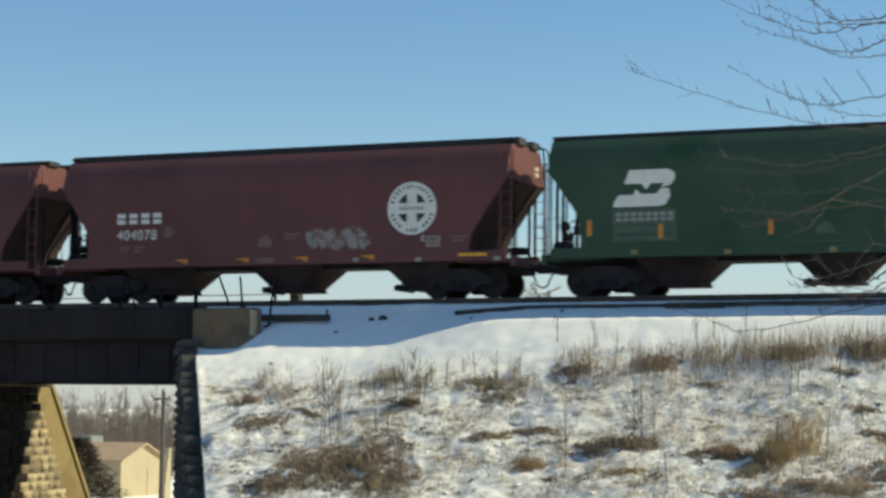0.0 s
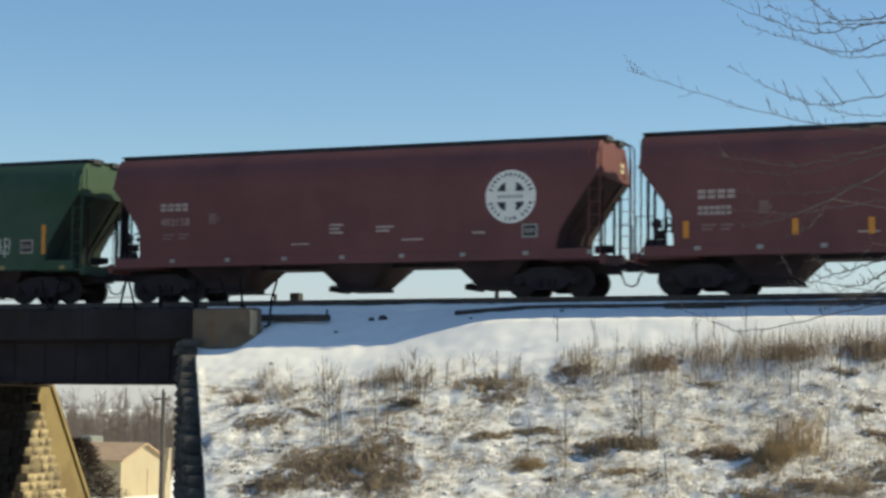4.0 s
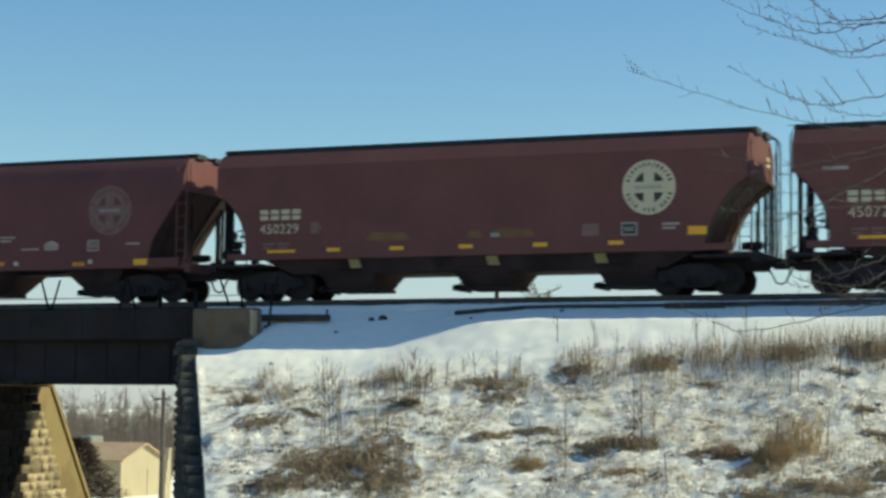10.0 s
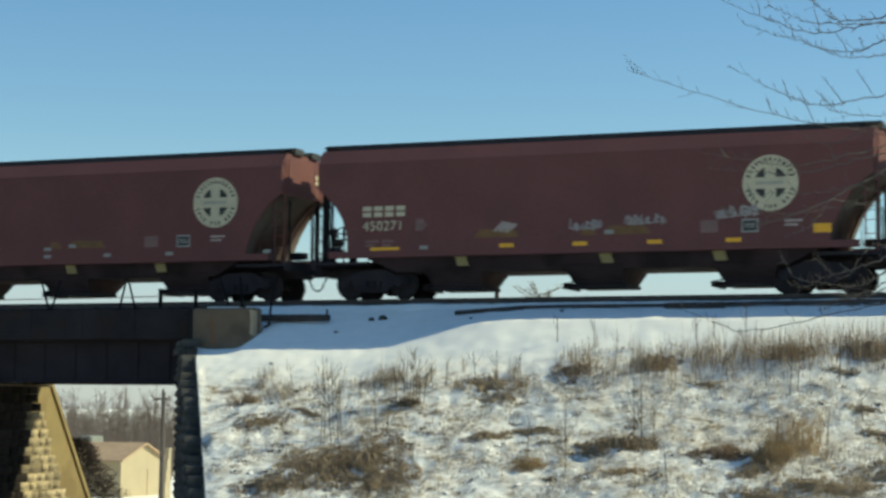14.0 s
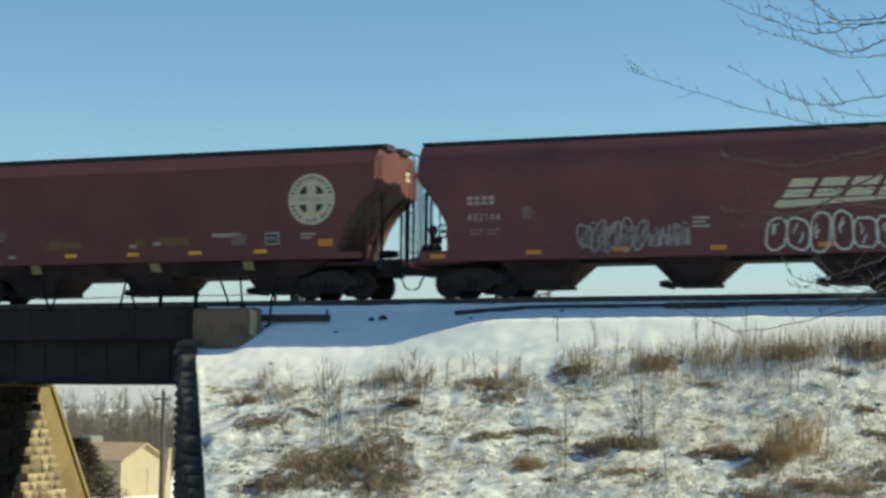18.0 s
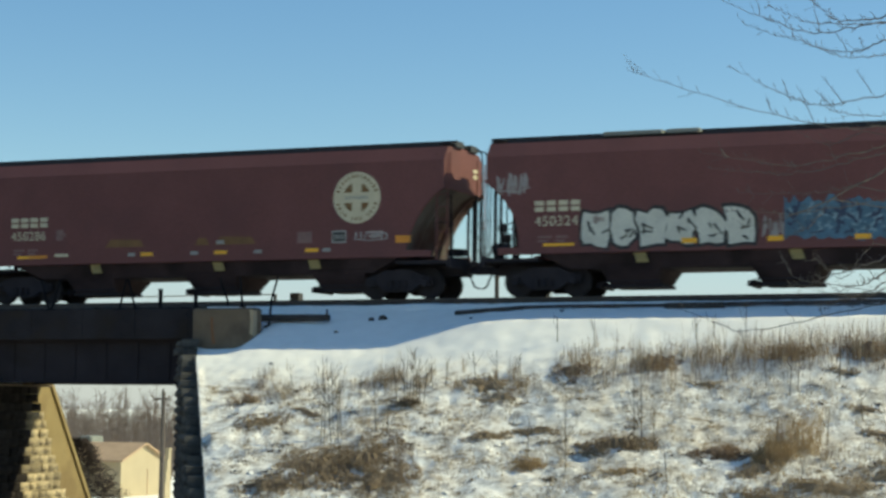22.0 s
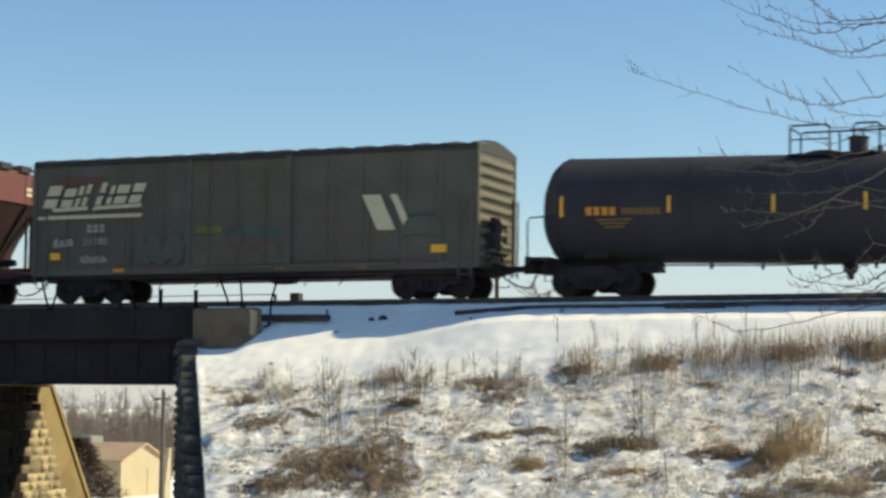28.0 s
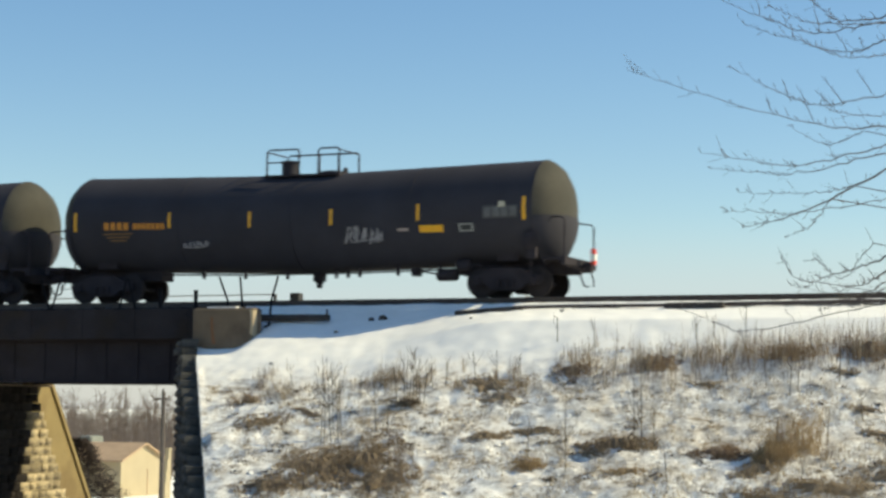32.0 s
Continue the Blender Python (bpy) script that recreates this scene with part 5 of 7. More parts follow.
def tank(label, seed):
    car = thing("tank_car", label, "freight car", "freight cars of the train")
    L = 18.55
    cy = 7.95
    st = [(-cy - 0.72, 0.02), (-cy - 0.69, 0.3), (-cy - 0.58, 0.62), (-cy - 0.38, 0.84), (-cy - 0.15, 0.96), (-cy, 1.0)]
    prof = st + [(-4, 1.0), (-0.6, 1.0), (0.6, 1.0), (4, 1.0)] + [(-x, r) for x, r in reversed(st)]
    n = 40
    shell, head = G(), G()
    body = [p for p in prof if abs(p[0]) <= cy]
    shell.loft([[(x, TR * r * math.sin(2 * math.pi * i / n), tank_axis(x) + TR * r * math.cos(2 * math.pi * i / n)) for i in range(n)] for x, r in body], True, True)
    sh = part("barrel", shell, M_TANK, car, smooth=40)
    for s in (-1, 1):
        hd = G().loft([[(s * -x, TR * r * math.sin(2 * math.pi * i / n), tank_axis(cy) + TR * r * math.cos(2 * math.pi * i / n)) for i in range(n)] for x, r in reversed(st)], True, True)
        part("tank_head", hd, M_TANKHEAD, car, "rounded tank end, paler than the barrel", smooth=40)
        # added shell that darkens the end's lower half, for grime and clutter shadow
        rings = []
        for x, r in st[1:]:
            rings.append([(s * (-x + 0.02), (TR * r + 0.012) * math.sin(a), tank_axis(cy) - 0.12 + (TR * r + 0.012) * math.cos(a)) for a in [radians(94 + 172 * i / 20) for i in range(21)]])
        part("head_shield", G().loft(rings, True, True), M_TANK, car, "black shell for grime and shadow on the tank end", smooth=40)
    for x in (-7.93, -4.0, 0.0, 4.0, 7.93):
        part("weld_band", G().loft([[(x + d, (TR + 0.012) * math.sin(2 * math.pi * i / n), tank_axis(x) + (TR + 0.012) * math.cos(2 * math.pi * i / n)) for i in range(n)] for d in (-0.02, 0.02)], True, True), M_TANK, car)

    def strip(x, a0, a1, w, material, name="reflector"):
        """A band that follows the barrel, from angle a0 to a1 under the crown."""
        m = 6
        r = [[], []]
        rings = []
        for k in range(m + 1):
            a = radians(a0 + (a1 - a0) * k / m)
            rings.append([(x + d, -(TR + h) * math.sin(a), tank_axis(x) + (TR + h) * math.cos(a)) for d, h in ((-w / 2, -0.004), (-w / 2, 0.008), (w / 2, 0.008), (w / 2, -0.004))])
        return part(name, G().loft(rings, True, True), material, sh)

    strip(-7.78, 80, 102, 0.1, M_YELLOW)
    strip(7.7, 78, 103, 0.11, M_YELLOW)
    for x in (-4.28, -1.4, 1.41, 4.31) if seed == 2 else (-4.55, -1.54, 1.02, 4.2):
        strip(x, 80, 98, 0.09, M_YELLOW)
    y = -TR - 0.004
    # marks on the barrel, each bent to its curve
    for k in range(4):
        strip((-6.6 if seed == 2 else -6.95) + k * 0.24, 91.5, 100.5, 0.17, M_ORANGE, "letter_bar")
    for k in range(7):
        strip((-5.55 if seed == 2 else -5.9) + k * 0.17, 92.5, 99.5, 0.13, M_OCHRE if seed % 2 else M_ORANGE, "number_bar")
    for k in range(3):
        strip(-6.2, 104 + 4 * k, 106 + 4 * k, 1.1 - 0.25 * k, M_OCHRE, "data_bar")
    strip(4.73, 104, 112, 0.76, M_YELLOW, "notice_plate")
    strip(5.85, 104, 113, 0.46, M_GREY, "notice_plate")
    p = strip(5.85, 105.5, 111.5, 0.34, M_DARK, "notice_panel")
    p.location.y = -0.006
    strip(6.95, 86, 100, 1.1, M_DARK_PANEL, "data_panel")
    if seed == 2:
        strip(7.0, 82, 88, 0.2, M_CREAM, "pale_sticker")
    for k in range(4):
        q = strip(6.55 + 0.27 * k, 88, 98, 0.2, M_GREY_DIM, "data_bar")
        q.location.y = -0.006
    strip(3.8, 106, 109, 0.35, M_FADED, "data_bar")
    if seed == 2:
        scrawl(car, 1.9, 3.2, 1.62, 2.2, M_SPRAY_GREY, 91, 5, 0.045, y=y - 0.03, jag=True, label="pale sprayed tag")
        scrawl(car, -3.8, -2.8, 1.62, 1.85, M_SPRAY_GREY, 92, 5, 0.035, y=y - 0.02, label="small pale tag")
    else:
        strip(1.75, 104, 109, 0.4, M_OCHRE, "stain_mark")
    # fittings on the crown
    zt = tank_axis(0) + TR
    part("manway", G().lathe([(-0.06, 0.27), (0.4, 0.27), (0.41, 0.31), (0.46, 0.31), (0.49, 0.2)], 2, (0.55 if seed == 1 else -0.8, 0, zt), 20), M_TANK, car, "dark round manway", smooth=40)
    part("valve_housing", G().lathe([(-0.05, 0.5), (0.06, 0.5), (0.1, 0.36)], 2, (-0.45 if seed == 1 else 0.75, 0, zt), 18), M_TANK, car, smooth=40)
    part("safety_valve", G().cyl((1.15, 0, zt - 0.05), (1.15, 0, zt + 0.2), 0.08, 10), M_TANK, car, smooth=40)
    plat = part("top_platform", G().box(-1.3, 1.3, -0.8, 0.8, zt - 0.1, zt - 0.04), M_UNDER, car)
    for s in (-1, 1):
        yy = s * 0.72
        part("platform_rail", G().tube([(-1.25, yy, zt - 0.2), (-1.25, yy, zt + 0.7), (-1.17, yy, zt + 0.76), (-0.2, yy, zt + 0.76), (-0.13, yy, zt + 0.7), (-0.13, yy, zt - 0.1)], 0.03, 6), M_UNDER, car)
        part("platform_rail", G().tube([(0.55, yy, zt - 0.1), (0.55, yy, zt + 0.7), (0.63, yy, zt + 0.76), (1.2, yy, zt + 0.76), (1.27, yy, zt + 0.7), (1.27, yy, zt - 0.2)], 0.03, 6), M_UNDER, car)
    part("top_rail", G().tube([(-0.2, 0.72, zt + 0.76), (0.63, 0.72, zt + 0.76)], 0.03, 6), M_UNDER, car)
    part("knee_rail", G().tube([(-1.25, -0.72, zt + 0.36), (-0.13, -0.72, zt + 0.36)], 0.022, 5), M_UNDER, car)
    for x in (-1.25, 1.27):
        part("cross_rail", G().tube([(x, -0.72, zt + 0.7), (x, 0.72, zt + 0.7)], 0.024, 5), M_UNDER, car)
    # underframe
    for s in (-1, 1):
        part("stub_sill", G().box(*sorted((s * 5.2, s * 8.85)), -0.36, 0.36, 0.72, 1.12), M_UNDER, car)
        part("saddle", G().prism([(-0.85, 1.08), (0.85, 1.08), (0.9, 1.34), (0.5, 1.2), (-0.5, 1.2), (-0.9, 1.34)], 0, s * 6.95 - 0.35, s * 6.95 + 0.35), M_UNDER, car)
        part("end_platform", G().box(*sorted((s * 8.2, s * 8.95)), -1.45, 1.45, 1.05, 1.13).box(*sorted((s * 8.8, s * 8.95)), -1.45, 1.45, 0.92, 1.15), M_UNDER, car)
        for y in (-1.35, 1.35):
            part("end_rail", G().tube([(s * 8.9, y, 1.1), (s * 8.9, y, 2.2), (s * 8.82, y, 2.3), (s * 8.3, y * 0.8, 2.36)], 0.026, 6), M_UNDER, car)
        coupler(car, s * 8.9, s, L / 2 - 8.9)
        truck(car, s * 6.98)
        part("side_step", G().tube([(s * 8.3, -1.45, 1.08), (s * 8.3, -1.48, 0.42), (s * 7.9, -1.48, 0.42), (s * 7.9, -1.45, 1.08)], 0.024, 5), M_UNDER, car)
    part("outlet_valve", G().lathe([(0.0, 0.22), (-0.28, 0.2), (-0.34, 0.1), (-0.5, 0.09)], 2, (0.3, 0, tank_axis(0) - TR + 0.05), 14), M_UNDER, car, smooth=40)
    for x in (-3.6, -2.1, -0.6, 1.1, 1.5, 1.9, 3.2, 4.6):
        part("hanger", G().box(x - 0.035, x + 0.035, -0.5, -0.38, tank_axis(x) - TR - 0.2, tank_axis(x) - TR + 0.15), M_UNDER, car)
    part("brake_reservoir", G().lathe([(0, 0.16), (0.05, 0.19), (0.6, 0.19), (0.65, 0.16)], 0, (4.6, -0.62, 0.72), 12), M_UNDER, car, smooth=40)
    part("brake_valve", G().bevel_box(3.75, 4.0, -0.75, -0.4, 0.7, 0.95, 0.03).tube([(4.0, -0.6, 0.84), (4.3, -0.62, 0.8), (4.6, -0.62, 0.74)], 0.03, 5), M_UNDER, car)
    part("brake_cylinder", G().lathe([(0, 0.13), (0.04, 0.17), (0.42, 0.17), (0.46, 0.05), (0.8, 0.04)], 0, (5.35, -0.9, 0.98), 12), M_UNDER, car, smooth=40)
    part("hand_brake", G().lathe([(-0.02, 0.24), (0.0, 0.28), (0.02, 0.24)], 1, (7.9, -1.5, 1.62), 16).box(7.75, 8.05, -1.48, -1.3, 1.1, 1.7), M_UNDER, car, "black hand brake wheel", smooth=40)
    part("brake_pipe", G().tube([(-5.2, -0.42, 0.9), (-2, -0.42, 0.84), (2, -0.42, 0.84), (5.2, -0.42, 0.9)], 0.025, 5), M_UNDER, car)
    return car


M_DARK_PANEL = mat("dim_data_panel", (0.055, 0.055, 0.055), 0.6, vary=0.3, bump=0.0)
M_GREY_DIM = mat("dim_grey_marks", (0.12, 0.12, 0.115), 0.6, vary=0.3, bump=0.0)
t1 = put(15, tank("black tank car with yellow reflectors and a crown platform", 1))
t2 = put(16, tank("black last tank car with sprayed tags and a red rear marker", 2))
mk = part("rear_marker", G().bevel_box(9.28, 9.42, -0.1, 0.1, 0.98, 1.46, 0.02), M_LAMP, t2, "red and white rear marker lamp")
part("marker_band", G().box(9.3, 9.424, -0.104, 0.104, 1.1, 1.3), M_WHITE, mk)
part("marker_hose", G().tube([(9.3, -0.15, 0.8), (9.42, -0.18, 0.45), (9.4, -0.2, 0.3)], 0.025, 5), M_UNDER, mk)
# ---------- track ----------
for y in (-0.755, 0.755):
    g = G().loft([[(x, y - 0.036, ZR), (x, y - 0.036, ZR - 0.045), (x, y - 0.01, ZR - 0.06), (x, y - 0.01, ZR - 0.145), (x, y - 0.07, ZR - 0.165), (x, y - 0.07, ZR - 0.175), (x, y + 0.07, ZR - 0.175), (x, y + 0.07, ZR - 0.165), (x, y + 0.01, ZR - 0.145), (x, y + 0.01, ZR - 0.06), (x, y + 0.036, ZR - 0.045), (x, y + 0.036, ZR)] for x in (-400, 400)], True, True)
    tagged(part("rail", g, M_RAIL), "worn brown steel rail on snowy ties", "rail", "running rails", "structure")
track = tagged(new("track_bed"), "snowy track bed with creosoted ties", "track", kind="structure")
tie_me = G().bevel_box(-0.11, 0.11, -1.3, 1.3, 7.98, ZR - 0.175, 0.015).mesh("tie")
tie_me.materials.append(M_TIE)
random.seed(5)
for k in range(120):
    part("tie", tie_me, None, track, at=pose(-24 + k * 0.53 + random.uniform(-0.03, 0.03), random.uniform(-0.05, 0.05), random.uniform(-0.015, 0.0)))
# snow lying between and over the tie ends
g = G()
xs = [-6.5 + 0.35 * k for k in range(110)]
for s in (-1, 1):
    rings = []
    for x in xs:
        w = 0.04 * noise.noise((x * 1.3, s, 0.5))
        rings.append([(x, s * (0.95 + w), 8.1), (x, s * (1.2 + w), ZR - 0.19 + 0.05 * noise.noise((x * 0.9, s * 3, 2.0))), (x, s * (1.75 + w), 8.12 + w), (x, s * 2.1, 7.7)])
    g.loft(rings, True, True)
tagged(part("snow_bank", g, M_SNOW, smooth=60), "ridge of snow along the ties", "snow", kind="structure")

# old timbers and rails dropped on the shoulder
t = thing("loose_tie", "dark old timber lying on the snowy shoulder", "timber")
part("timber", G().tube([(-5.5, -2.72, 7.72), (-4.6, -2.74, 7.71), (-3.9, -2.78, 7.71), (-3.15, -2.8, 7.7)], 0.125, 6, 0.11), M_TIE, t)
part("spike", G().tube([(-3.2, -2.85, 7.72), (-3.18, -2.86, 7.95)], 0.03, 5), M_TIE, t)
t = thing("loose_tie", "dark old timber lying beside the rails", "timber")
part("timber", G().tube([(0.8, -2.5, 7.8), (1.8, -2.5, 7.87), (2.9, -2.5, 7.95)], 0.1, 6, 0.075), M_TIE, t)
t = thing("old_rail", "rusty dark rail lying on the snowy shoulder", "rail")
part("rail_length", G().tube([(2.8, -2.42, 7.97), (4.3, -2.42, 7.99), (7.2, -2.42, 7.98), (9.2, -2.42, 8.01), (16.0, -2.42, 8.06)], 0.055, 6), M_RAIL, t)
t = thing("loose_tie", "dark old timber leaning against a dropped rail", "timber")
part("timber", G().bevel_box(7.2, 8.85, -2.7, -2.5, 7.82, 8.0, 0.02), M_TIE, t, at=pose(0, 0, 0, 0, -0.3, 0))
# cinders blown over the snow between the ties and the dropped rail
rnd = random.Random(41)
g = G()
for k in range(3600):
    x, y = rnd.uniform(0.5, 17), -rnd.uniform(1.3, 2.36)
    if noise.noise((x * 0.7, y * 2.0, 3.0)) < 0.1 - 0.06 * (x - 4):
        continue
    r = rnd.uniform(0.03, 0.075)
    z = ground_z(x, y) - 0.01
    g.add([(x - r, y - r * 0.7, z), (x + r, y - r * 0.5, z), (x + r * 0.2, y + r, z), (x + r * rnd.uniform(-0.4, 0.4), y, z + r * rnd.uniform(0.7, 1.3))], [(0, 1, 3), (1, 2, 3), (2, 0, 3)])
M_CINDER = mat("grey_ballast_stone", (0.14, 0.13, 0.125), 0.95, vary=0.4)
tagged(part("ballast", g, M_CINDER), "loose grey ballast stones in the snow", "ballast", kind="stuff")
for x, y, s in ((-1.85, -2.6, 0.09), (-1.5, -2.55, 0.13), (-2.56, -3.5, 0.07), (-3.5, -5.75, 0.055), (4.2, -2.9, 0.06), (1.6, -3.3, 0.05)):
    g = G().loft([[(x - s, y - s * 0.6, 0), (x + s, y - s * 0.4, 0), (x + s * 1.2, y + s * 0.6, 0), (x - s * 0.6, y + s * 0.7, 0)], [(x - s * 0.7, y - s * 0.3, s), (x + s * 0.5, y - s * 0.3, s * 1.2), (x + s * 0.8, y + s * 0.4, s * 0.8), (x - s * 0.3, y + s * 0.4, s)]], True, True)
    d = part("debris_lump", g, M_TIE, at=pose(0, 0, ground_z(x, y) - 0.02))
    tagged(d, "small dark lump of debris in the snow", "debris", "debris in the snow")

# ---------- bridge over the road ----------
bridge = tagged(new("railway_bridge"), "black steel girder railway bridge with ballast curb", "bridge", kind="structure")
for s in (-1, 1):
    part("girder_web", G().box(-17.3, -7.3, s * 2.3 - 0.02, s * 2.3 + 0.02, 5.8, 7.1), M_GIRDER, bridge, "black riveted girder web")
    part("bottom_flange", G().box(-17.3, -7.3, s * 2.3 - 0.2, s * 2.3 + 0.2, 5.75, 5.8), M_GIRDER, bridge)
    part("top_flange", G().box(-17.3, -7.3, s * 2.3 - 0.2, s * 2.3 + 0.2, 7.02, 7.08), M_GIRDER, bridge)
    for k in range(9):
        x = -16.9 + k * 1.15
        part("stiffener", G().box(x - 0.012, x + 0.012, s * 2.3 - 0.05, s * 2.3 + 0.05, 5.81, 7.01), M_GIRDER, bridge)
        rv = G()
        for j in range(8):
            rv.lathe([(-0.0, 0.025), (s * 0.018, 0.015)], 1, (x + 0.08, s * 2.32, 5.95 + j * 0.13), 6)
        tagged(part("rivets", rv, M_GIRDER, bridge), kind="stuff")
    part("ballast_curb", G().bevel_box(-24, -7.3, min(s * 2.62, s * 2.85), max(s * 2.62, s * 2.85), 7.1, 8.04, 0.02), M_CURB, bridge, "dark timber ballast curb")
    for k in range(9):
        x = -23.2 + k * 1.9
        part("curb_post", G().box(x - 0.07, x + 0.07, min(s * 2.85, s * 2.87), max(s * 2.85, s * 2.87), 7.1, 8.0), M_CURB, bridge)
part("deck", G().box(-17.3, -7.3, -2.64, 2.64, 7.08, 7.5), M_GIRDER, bridge)
part("deck_fill", G().box(-17.2, -7.4, -2.6, 2.6, 7.5, 8.03), M_SNOW, bridge, "snowy ballast on the deck")
for k in range(5):
    x = -16.2 + k * 1.9
    part("floor_beam", G().box(x - 0.12, x + 0.12, -2.25, 2.25, 6.5, 7.05), M_GIRDER, bridge)
# bent stanchions left of a walkway rail
def stanchion(*bars_):
    st = thing("stanchion", "thin dark bent steel stanchion beside the track", "post", "walkway stanchions")
    for foot, tip in bars_:
        zb = 8.04 if foot < -7.3 else 7.45
        part("bar", G().tube([(foot, -2.74, zb), (foot + (tip - foot) * 0.3, -2.74, 8.28), (tip, -2.74, 8.98)], 0.035, 6, 0.03), M_BAR, st)
        part("foot", G().bevel_box(foot - 0.09, foot + 0.09, -2.84, -2.64, zb - 0.05, zb + 0.03, 0.01), M_BAR, st)


stanchion((-13.05, -13.37), (-12.98, -12.67))
stanchion((-10.47, -10.22), (-9.87, -10.16))
stanchion((-6.5, -6.92), (-6.1, -6.2))
stanchion((-5.2, -4.9),)
for x, h in ((-8.98, 8.62), (-7.73, 8.56)):
    st = thing("stub_post", "short dark steel post beside the track", "post", "stub posts")
    part("bar", G().box(x - 0.045, x + 0.045, -2.79, -2.69, 8.03, h), M_BAR, st)
    part("cap", G().box(x - 0.06, x + 0.06, -2.8, -2.68, h, h + 0.03), M_BAR, st)
# concrete end block
blk = tagged(part("end_block", G().bevel_box(-7.32, -5.25, -3.65, -3.05, 6.5, 7.99, 0.06), M_CONC), "weathered tan concrete block at the bridge end", "concrete block")
part("rust_streak", G().prism([(-6.62, 6.9), (-6.5, 6.9), (-6.58, 7.3), (-6.62, 7.72), (-6.68, 7.7), (-6.66, 7.3)], 1, -3.656, -3.64), M_RUST, blk, "rusty streak")
# Pale strip paints the sun on the block's right edge.
part("broken_edge", G().prism([(-5.35, 7.2), (-5.25, 7.15), (-5.24, 7.9), (-5.37, 7.95), (-5.32, 7.6)], 1, -3.66, -3.4), M_CONC_PALE, blk, "pale strip for the sunlit corner")
part("snow_cap", G().bevel_box(-6.9, -5.9, -3.5, -3.15, 7.97, 8.03, 0.02), M_SNOW, blk, "patch of snow on top")

# ---------- abutments in rough stone ----------
def stone_mesh(seed):
    rnd = random.Random(seed)
    nx_, nz_ = 5, 4
    g = G()
    for j in range(nz_):
        for i in range(nx_):
            edge = i in (0, nx_ - 1) or j in (0, nz_ - 1)
            g.v.append((i / (nx_ - 1) - 0.5, -0.5 - (0.0 if edge else rnd.uniform(0.04, 0.2)), j / (nz_ - 1) - 0.5))
    for j in range(nz_ - 1):
        for i in range(nx_ - 1):
            a = j * nx_ + i
            g.f.append((a, a + 1, a + nx_ + 1, a + nx_))
    n = len(g.v)
    g.v += [(-0.5, 0.5, -0.5), (0.5, 0.5, -0.5), (0.5, 0.5, 0.5), (-0.5, 0.5, 0.5)]
    c = [0, nx_ - 1, nx_ * nz_ - 1, nx_ * (nz_ - 1)]
    g.f += [(n, n + 3, n + 2, n + 1)]
    g.f.append(tuple([n, n + 1] + [nx_ - 1 - i for i in range(nx_)]))
    g.f.append(tuple([n + 1, n + 2] + [nx_ * (nz_ - j) - 1 for j in range(nz_)]))
    g.f.append(tuple([n + 2, n + 3] + [nx_ * (nz_ - 1) + i for i in range(nx_)]))
    g.f.append(tuple([n + 3, n] + [nx_ * j for j in range(nz_)]))
    return g.mesh("stone", 50)


STONES = [stone_mesh(k) for k in range(6)]
for s_ in STONES:
    s_.materials.append(M_STONE)


def stone(parent, m, size, rnd, old=None):
    me = rnd.choice(STONES)
    ob = new("stone", me)
    ob.parent = parent
    ob.matrix_basis = m @ Matrix.Diagonal((*size, 1))
    if old:
        ob.material_slots[0].link = "OBJECT"
        ob.material_slots[0].material = old
    return ob


rnd = random.Random(11)
west = tagged(new("wall_west"), "rough stone bridge abutment with a stepped wing", "wall", kind="structure")
part("core", G().box(-18.5, -16.9, -2.9, 1.6, -0.3, 5.72), M_STONE_SHADE, west)
for k in range(19):
    z = 0.15 + k * 0.3
    ymax = 1.9 + max(0.0, 5.3 - z) * 0.57
    y = -2.9 + (0.3 if k % 2 else 0.0)
    while y < ymax - 0.2:
        w = min(rnd.uniform(0.35, 0.7), ymax - y)
        # stones within the deck's shade take the darkened copy
        stone(west, pose(-16.78 + rnd.uniform(-0.03, 0.03), y + w / 2, z, rnd.uniform(-2, 2), 0, 90 + rnd.uniform(-4, 4)), (w - 0.03, 0.4, 0.28), rnd, M_STONE_SHADE if z > 4.75 or y + w / 2 < 1.25 + rnd.uniform(-0.15, 0.15) else None)
        y += w
part("bridge_seat", G().bevel_box(-17.6, -16.5, -2.9, 2.7, 5.66, 5.74, 0.02), M_CONC, west)
part("concrete_wing", G().prism([(2.0, -0.3), (6.92, -0.3), (6.75, 0.0), (3.1, 5.9), (2.0, 5.9)], 0, -17.3, -16.98), M_WING, west, "tan concrete wing wall")
part("wing_coping", G().prism([(3.1, 5.9), (6.82, -0.1), (6.94, 0.0), (3.2, 6.0)], 0, -17.35, -16.9), M_WING, west)

east = tagged(new("wall_east"), "dark rough stone bridge abutment and wing wall", "wall", kind="structure")
part("core", G().box(-7.9, -6.6, -2.5, 2.6, -0.3, 5.72), M_STONE_DARK, east)
for k in range(14):
    z = 0.2 + k * 0.41
    y = -2.6 + (0.3 if k % 2 else 0.0)
    while y < 2.5:
        w = min(rnd.uniform(0.55, 0.95), 2.6 - y)
        stone(east, pose(-8.0, y + w / 2, z, 0, 0, -90), (w - 0.03, 0.4, 0.385), rnd, M_STONE_DARK)
        y += w
wx, wy = 0.62 / math.hypot(0.62, 1), -1 / math.hypot(0.62, 1)
turn = math.degrees(math.atan2(wy, wx))
